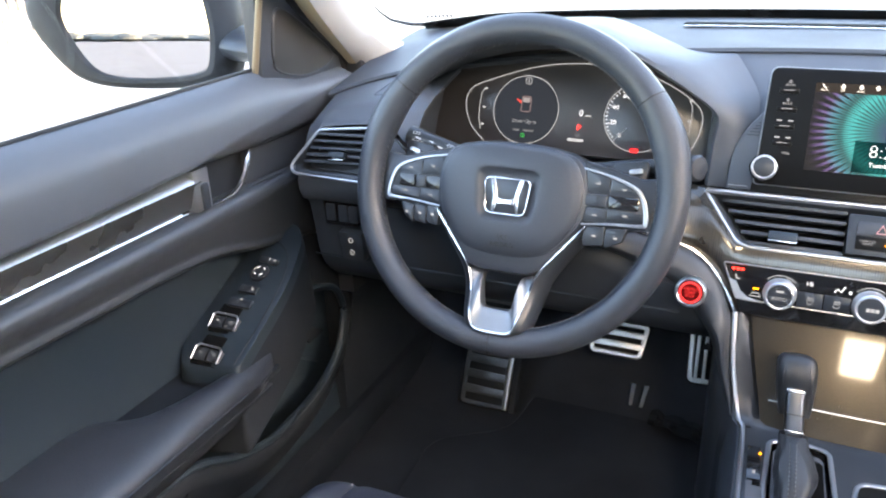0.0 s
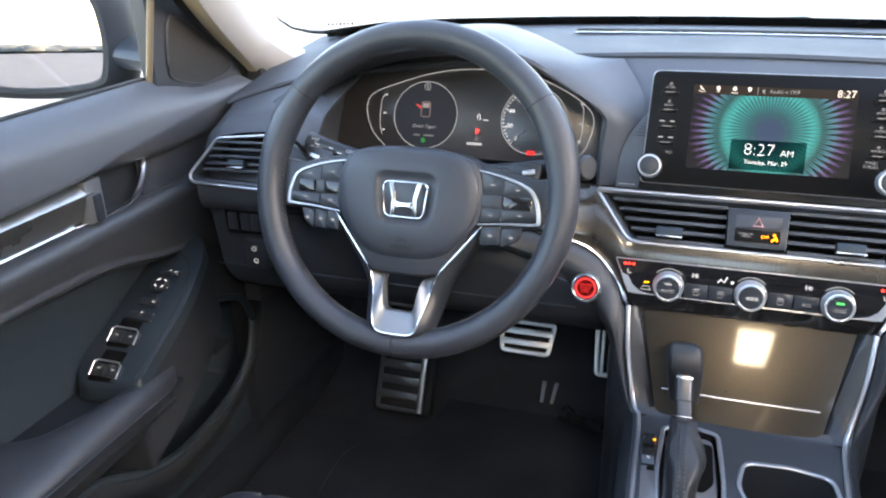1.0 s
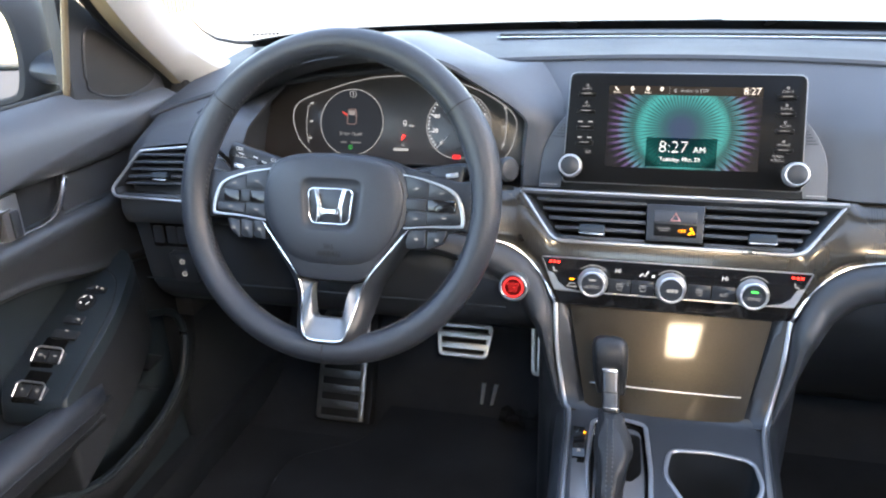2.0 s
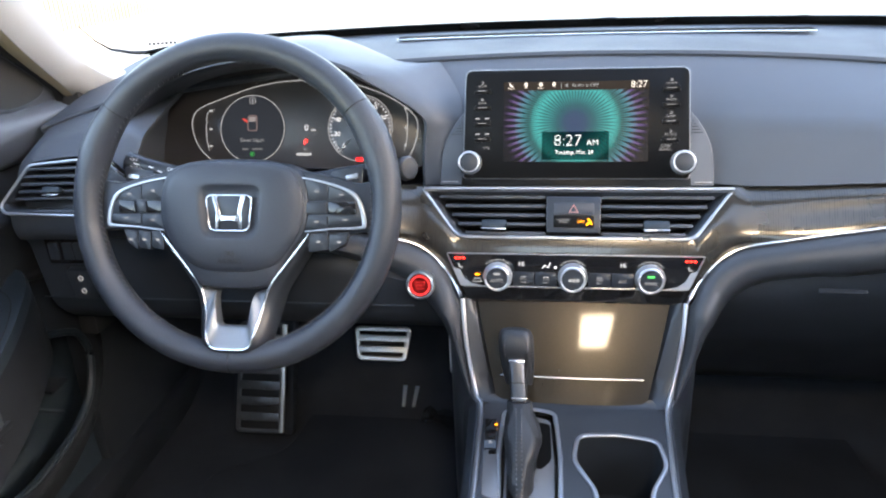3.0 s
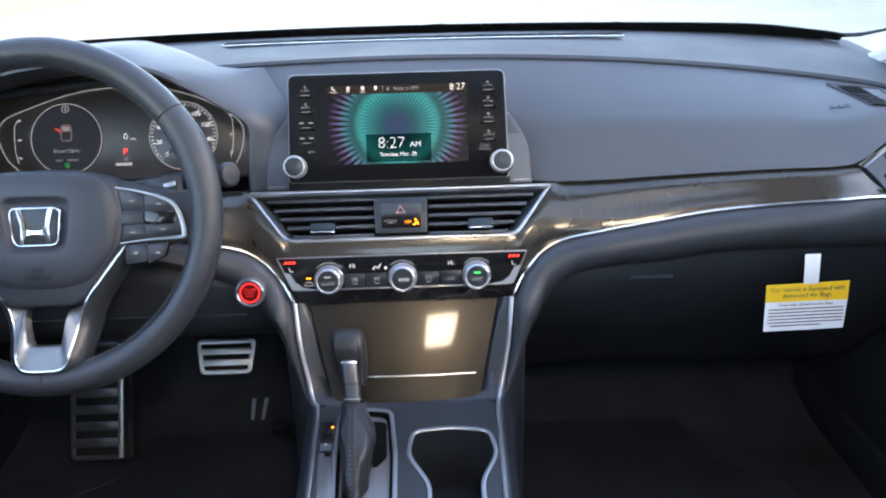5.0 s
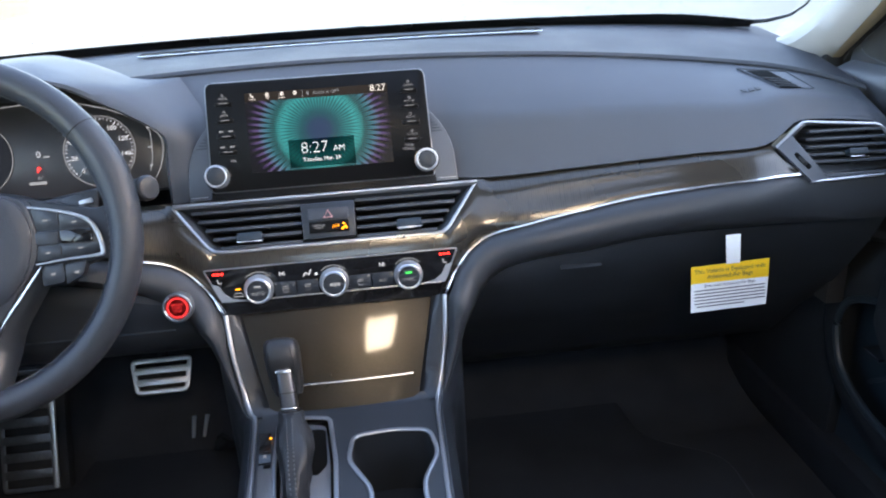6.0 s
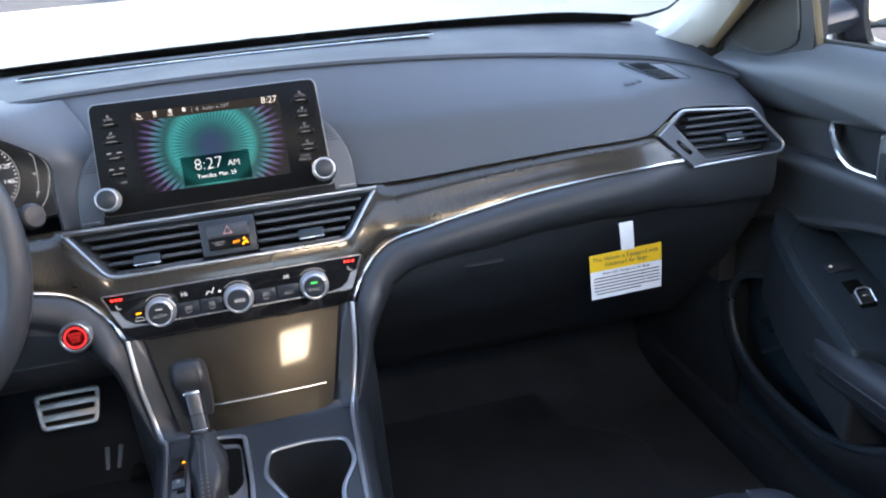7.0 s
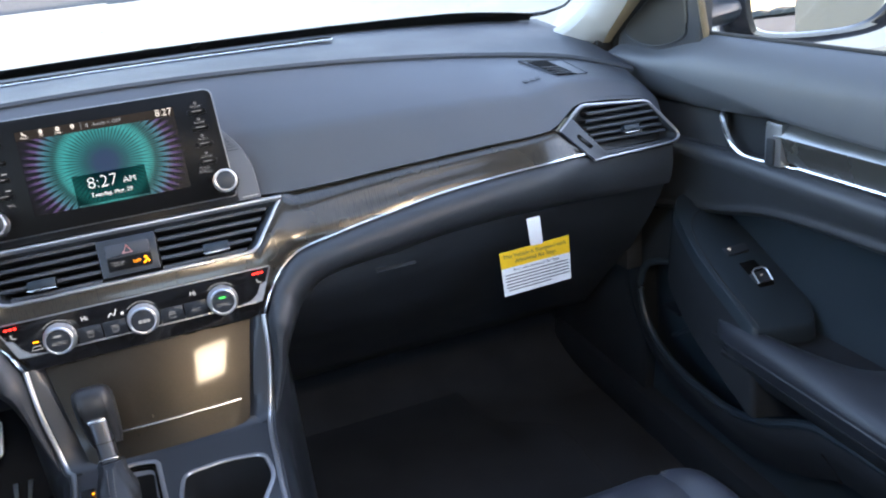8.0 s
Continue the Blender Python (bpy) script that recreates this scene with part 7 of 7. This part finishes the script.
bm = sheet([[screen_pt(x, v) + Vector((0, -0.004, -0.003)) for v in frit(x)] for x in linspace(-0.94, 0.94, 41)], 0.001)
part("frit_band", bm, M_FRIT, ws, "black border of the glass")
bm = bmesh.new()
for k in range(7):
    q = screen_pt(-0.922 + 0.008 * k, 0.076)
    rbox(bm, (0.004, 0.0006, 0.004), Matrix.Translation(q + Vector((0, -0.008, 0))), 0)
part("print_bar", bm, M_FRIT, ws)
for s in (-1, 1):
    bm = bmesh.new()
    tube(bm, [screen_pt(s * x, v) + Vector((0, -0.003, -0.002)) for x, v in ((0.93, 0.05), (0.968, 0.055), (1.0, 0.072), (1.012, 0.102), (1.016, 0.155))], [0.004, 0.0035, 0.0025, 0.0018, 0.001], 6)
    part("border_curve", bm, M_FRIT, ws)

bm = sheet([[Vector((x, y - 0.18 * (x / 0.75) ** 2, z)) for y, z in ((0.53, 0.655), (0.62, 0.662), (0.74, 0.655), (0.80, 0.63))] for x in linspace(-0.63, 0.63, 17)], 0.004)
whole("cowl", bm, M_RUBBER, "black plastic cowl below the windscreen", "cowl", "structure")
M_HOOD = material("white_body_paint", (0.72, 0.73, 0.75), 0.16, 0.0, 0.1, 60, 0.0, 1.0, blotch=14)
bm = sheet([[Vector((x, y - 0.18 * (x / 0.8) ** 2, 0.655 - 0.10 * (y - 0.78) ** 1.5 - 0.10 * (x / 0.8) ** 4)) for y in linspace(0.80, 1.75, 12)] for x in linspace(-0.82, 0.82, 21)], 0.004)
whole("bonnet", bm, M_HOOD, "pale wet car bonnet with water drops", "bonnet", "structure")


def wiper(x0, x1):
    w = thing("wiper", "black windscreen wiper lying along the glass", "wiper", (x0, 0.6, 0.66), group="wipers")
    pts = spline([screen_pt(x0, 0.042) + Vector((0, 0.014, 0.004)), screen_pt((x0 + x1) / 2, 0.058) + Vector((0, 0.014, 0.004)), screen_pt(x1, 0.066) + Vector((0, 0.014, 0.004))], 8)
    bm = bmesh.new()
    tube(bm, [q - Vector((0, 0, 0.003)) for q in pts], 0.0045, 6)
    part("blade", bm, M_RUBBER, w)
    bm = bmesh.new()
    mid = pts[len(pts) // 2]
    tube(bm, [Vector((x0 * 0.76, 0.68, 0.667)), mid + Vector((-0.12, 0.02, -0.006)), mid + Vector((0, 0.012, 0.001))], [0.010, 0.008, 0.006], 8)
    part("arm", bm, M_RUBBER, w)


wiper(-0.25, 0.45), wiper(0.30, 0.72)

# water drops on the outside of the glass, low down
rng = random.Random(11)
verts, faces = [], []
for i in range(280):
    x, v = rng.uniform(-0.75, 0.93), 0.085 + 0.16 * rng.random() ** 2
    c, r = screen_pt(x, v), rng.uniform(0.0007, 0.0022)
    du, dv = (screen_pt(x + 0.01, v) - c).normalized(), (screen_pt(x, v + 0.01) - c).normalized()
    n = du.cross(dv).normalized()
    if n.z < 0:
        n = -n
    b0 = len(verts)
    for k, h in ((1.0, 0.0052), (0.75, 0.0052 + 0.28 * r), (0.3, 0.0052 + 0.42 * r)):
        for j in range(8):
            a = 6.28319 * j / 8
            verts.append(c + n * h + du * (r * k * math.cos(a)) + dv * (r * k * (1.2 + 0.3 * math.sin(i)) * math.sin(a)))
    for ring in (0, 8):
        faces += [(b0 + ring + j, b0 + ring + (j + 1) % 8, b0 + ring + 8 + (j + 1) % 8, b0 + ring + 8 + j) for j in range(8)]
    faces.append(tuple(b0 + 16 + j for j in range(8)))
me = bpy.data.meshes.new("water_drops")
me.from_pydata(verts, [], faces)
me.polygons.foreach_set("use_smooth", [True] * len(me.polygons))
me.materials.append(pane_glass("water_film", 0.12, (0.60, 0.63, 0.66)))
drops = tagged(new("water_drops", me), "small clear water drops on the windscreen glass", "water drops", kind="stuff")
drops.visible_shadow = False

# ---- sunroof and ceiling lamp ----
sr = thing("sunroof", "glass sunroof panel with dark frame", "sunroof", (0, -0.72, 1.17))
bm = sheet([[(x, y, roof_z(x, y) + 0.03) for x in linspace(-0.42, 0.42, 7)] for y in linspace(-0.57, -0.87, 4)], 0.004)
gp = part("glass_panel", bm, M_GLASS, sr, "clear sunroof glass")
gp.visible_shadow = False
bm = bmesh.new()
tube(bm, [(x, y, roof_z(x, y) + 0.012) for x, y in rounded([(-0.405, -0.595), (0.405, -0.595), (0.405, -0.845), (-0.405, -0.845)], 0.03)], 0.010, 8, closed=True)
part("sunroof_frame", bm, M_SATIN, sr)
lamp = thing("ceiling_lamp", "lit warm white ceiling lamp in the headliner", "lamp", (0.142, -1.125, 1.14))
LP = Matrix.Translation((0.142, -1.125, roof_z(0, -1.125) - 0.002)) @ pose(0, 0, 0, 180)
bm = bmesh.new()
prism(bm, rounded([(-0.09, -0.10), (0.092, -0.10), (0.092, 0.165), (-0.09, 0.165)], 0.02), LP, 0.02, 0.004)
part("lamp_housing", bm, M_PILLAR, lamp)
bm = bmesh.new()
prism(bm, rounded([(-0.074, -0.080), (0.078, -0.080), (0.078, 0.145), (-0.074, 0.145)], 0.015), LP @ pose(0, 0, 0.004), 0.006, 0.002)
part("lamp_lens", bm, glow("lamp_lens_light", (1.0, 0.86, 0.62), 32.0), lamp, "glowing warm white lens")

# ---- building added out of view, whose shade the car stands in ----
shop = thing("shade_building", "long low tan building added out of view to shade the car", "building", (9.0, 0.0, -0.32))
M_WALL = material("tan_plaster", (0.20, 0.175, 0.14), 0.9, var=0.12, grain=30, bump=0.3, blotch=0.6)
bm = bmesh.new()
rbox(bm, (6.0, 60.0, 3.6), pose(12.0, 0, 1.48), 0.03)
part("wall", bm, M_WALL, shop)
bm = bmesh.new()
rbox(bm, (6.4, 60.4, 0.25), pose(12.0, 0, 3.3), 0.03)
part("roof", bm, M_RUBBER, shop)
for i in range(14):
    bm = bmesh.new()
    rbox(bm, (0.06, 1.6, 1.3), pose(8.99, -26 + 4 * i, 1.5), 0.01)
    part("window", bm, M_GLOSS, shop)

# ---- distance: fence and trees ----
fence = thing("picket_fence", "tall vertical picket fence beyond the car park, darkened for its shadow stripes", "fence", (-7.6, 8, -0.32))
# Dark pickets stand for the stripes of shadow between pale boards.
M_PICKET = material("darkened_picket_wood", (0.075, 0.070, 0.064), 0.85, var=0.3, grain=60, bump=0.4)
bm = bmesh.new()
rbox(bm, (0.03, 0.075, 2.1), Matrix.Identity(4), 0.006, 1)
first = part("picket", bm, M_PICKET, fence)
first.location = (-7.6, 1.0, 0.73)
for i in range(1, 170):
    p = first.copy()
    scene.collection.objects.link(p)
    p.location = (-7.6, 1.0 + 0.11 * i, 0.73 + 0.02 * math.sin(i * 2.3))
for z in (0.1, 1.4):
    bm = bmesh.new()
    rbox(bm, (0.04, 18.9, 0.08), pose(-7.64, 10.3, z), 0.005)
    part("rail", bm, M_PICKET, fence)
M_TREES = material("far_foliage", (0.03, 0.034, 0.03), 0.9, var=0.5, grain=3, bump=0.0, blotch=0.3)
rng = random.Random(7)
bm = bmesh.new()
for i in range(1500):
    a = math.pi * (0.75 + 1.5 * i / 1500) + math.pi / 2
    r = 110 + 30 * rng.random()
    c = Vector((r * math.cos(a), r * math.sin(a), -0.3))
    h = 0.6 + 0.6 * rng.random() + 0.25 * math.sin(i * 0.021)
    rr = 1.5 + 0.9 * rng.random()
    rows = [[c + Vector((rr * k * math.cos(q) * (0.8 + 0.4 * rng.random()), rr * k * math.sin(q) * (0.8 + 0.4 * rng.random()), h * t)) for q in [2 * math.pi * j / 7 for j in range(7)]] for t, k in ((0, 0.5), (0.3, 1.0), (0.6, 0.9), (0.85, 0.5), (1.0, 0.1))]
    grid(bm, rows, wrap=True, cap=True)
whole("far_woods", bm, M_TREES, "dark line of distant woods behind the car park", "woods", "stuff")
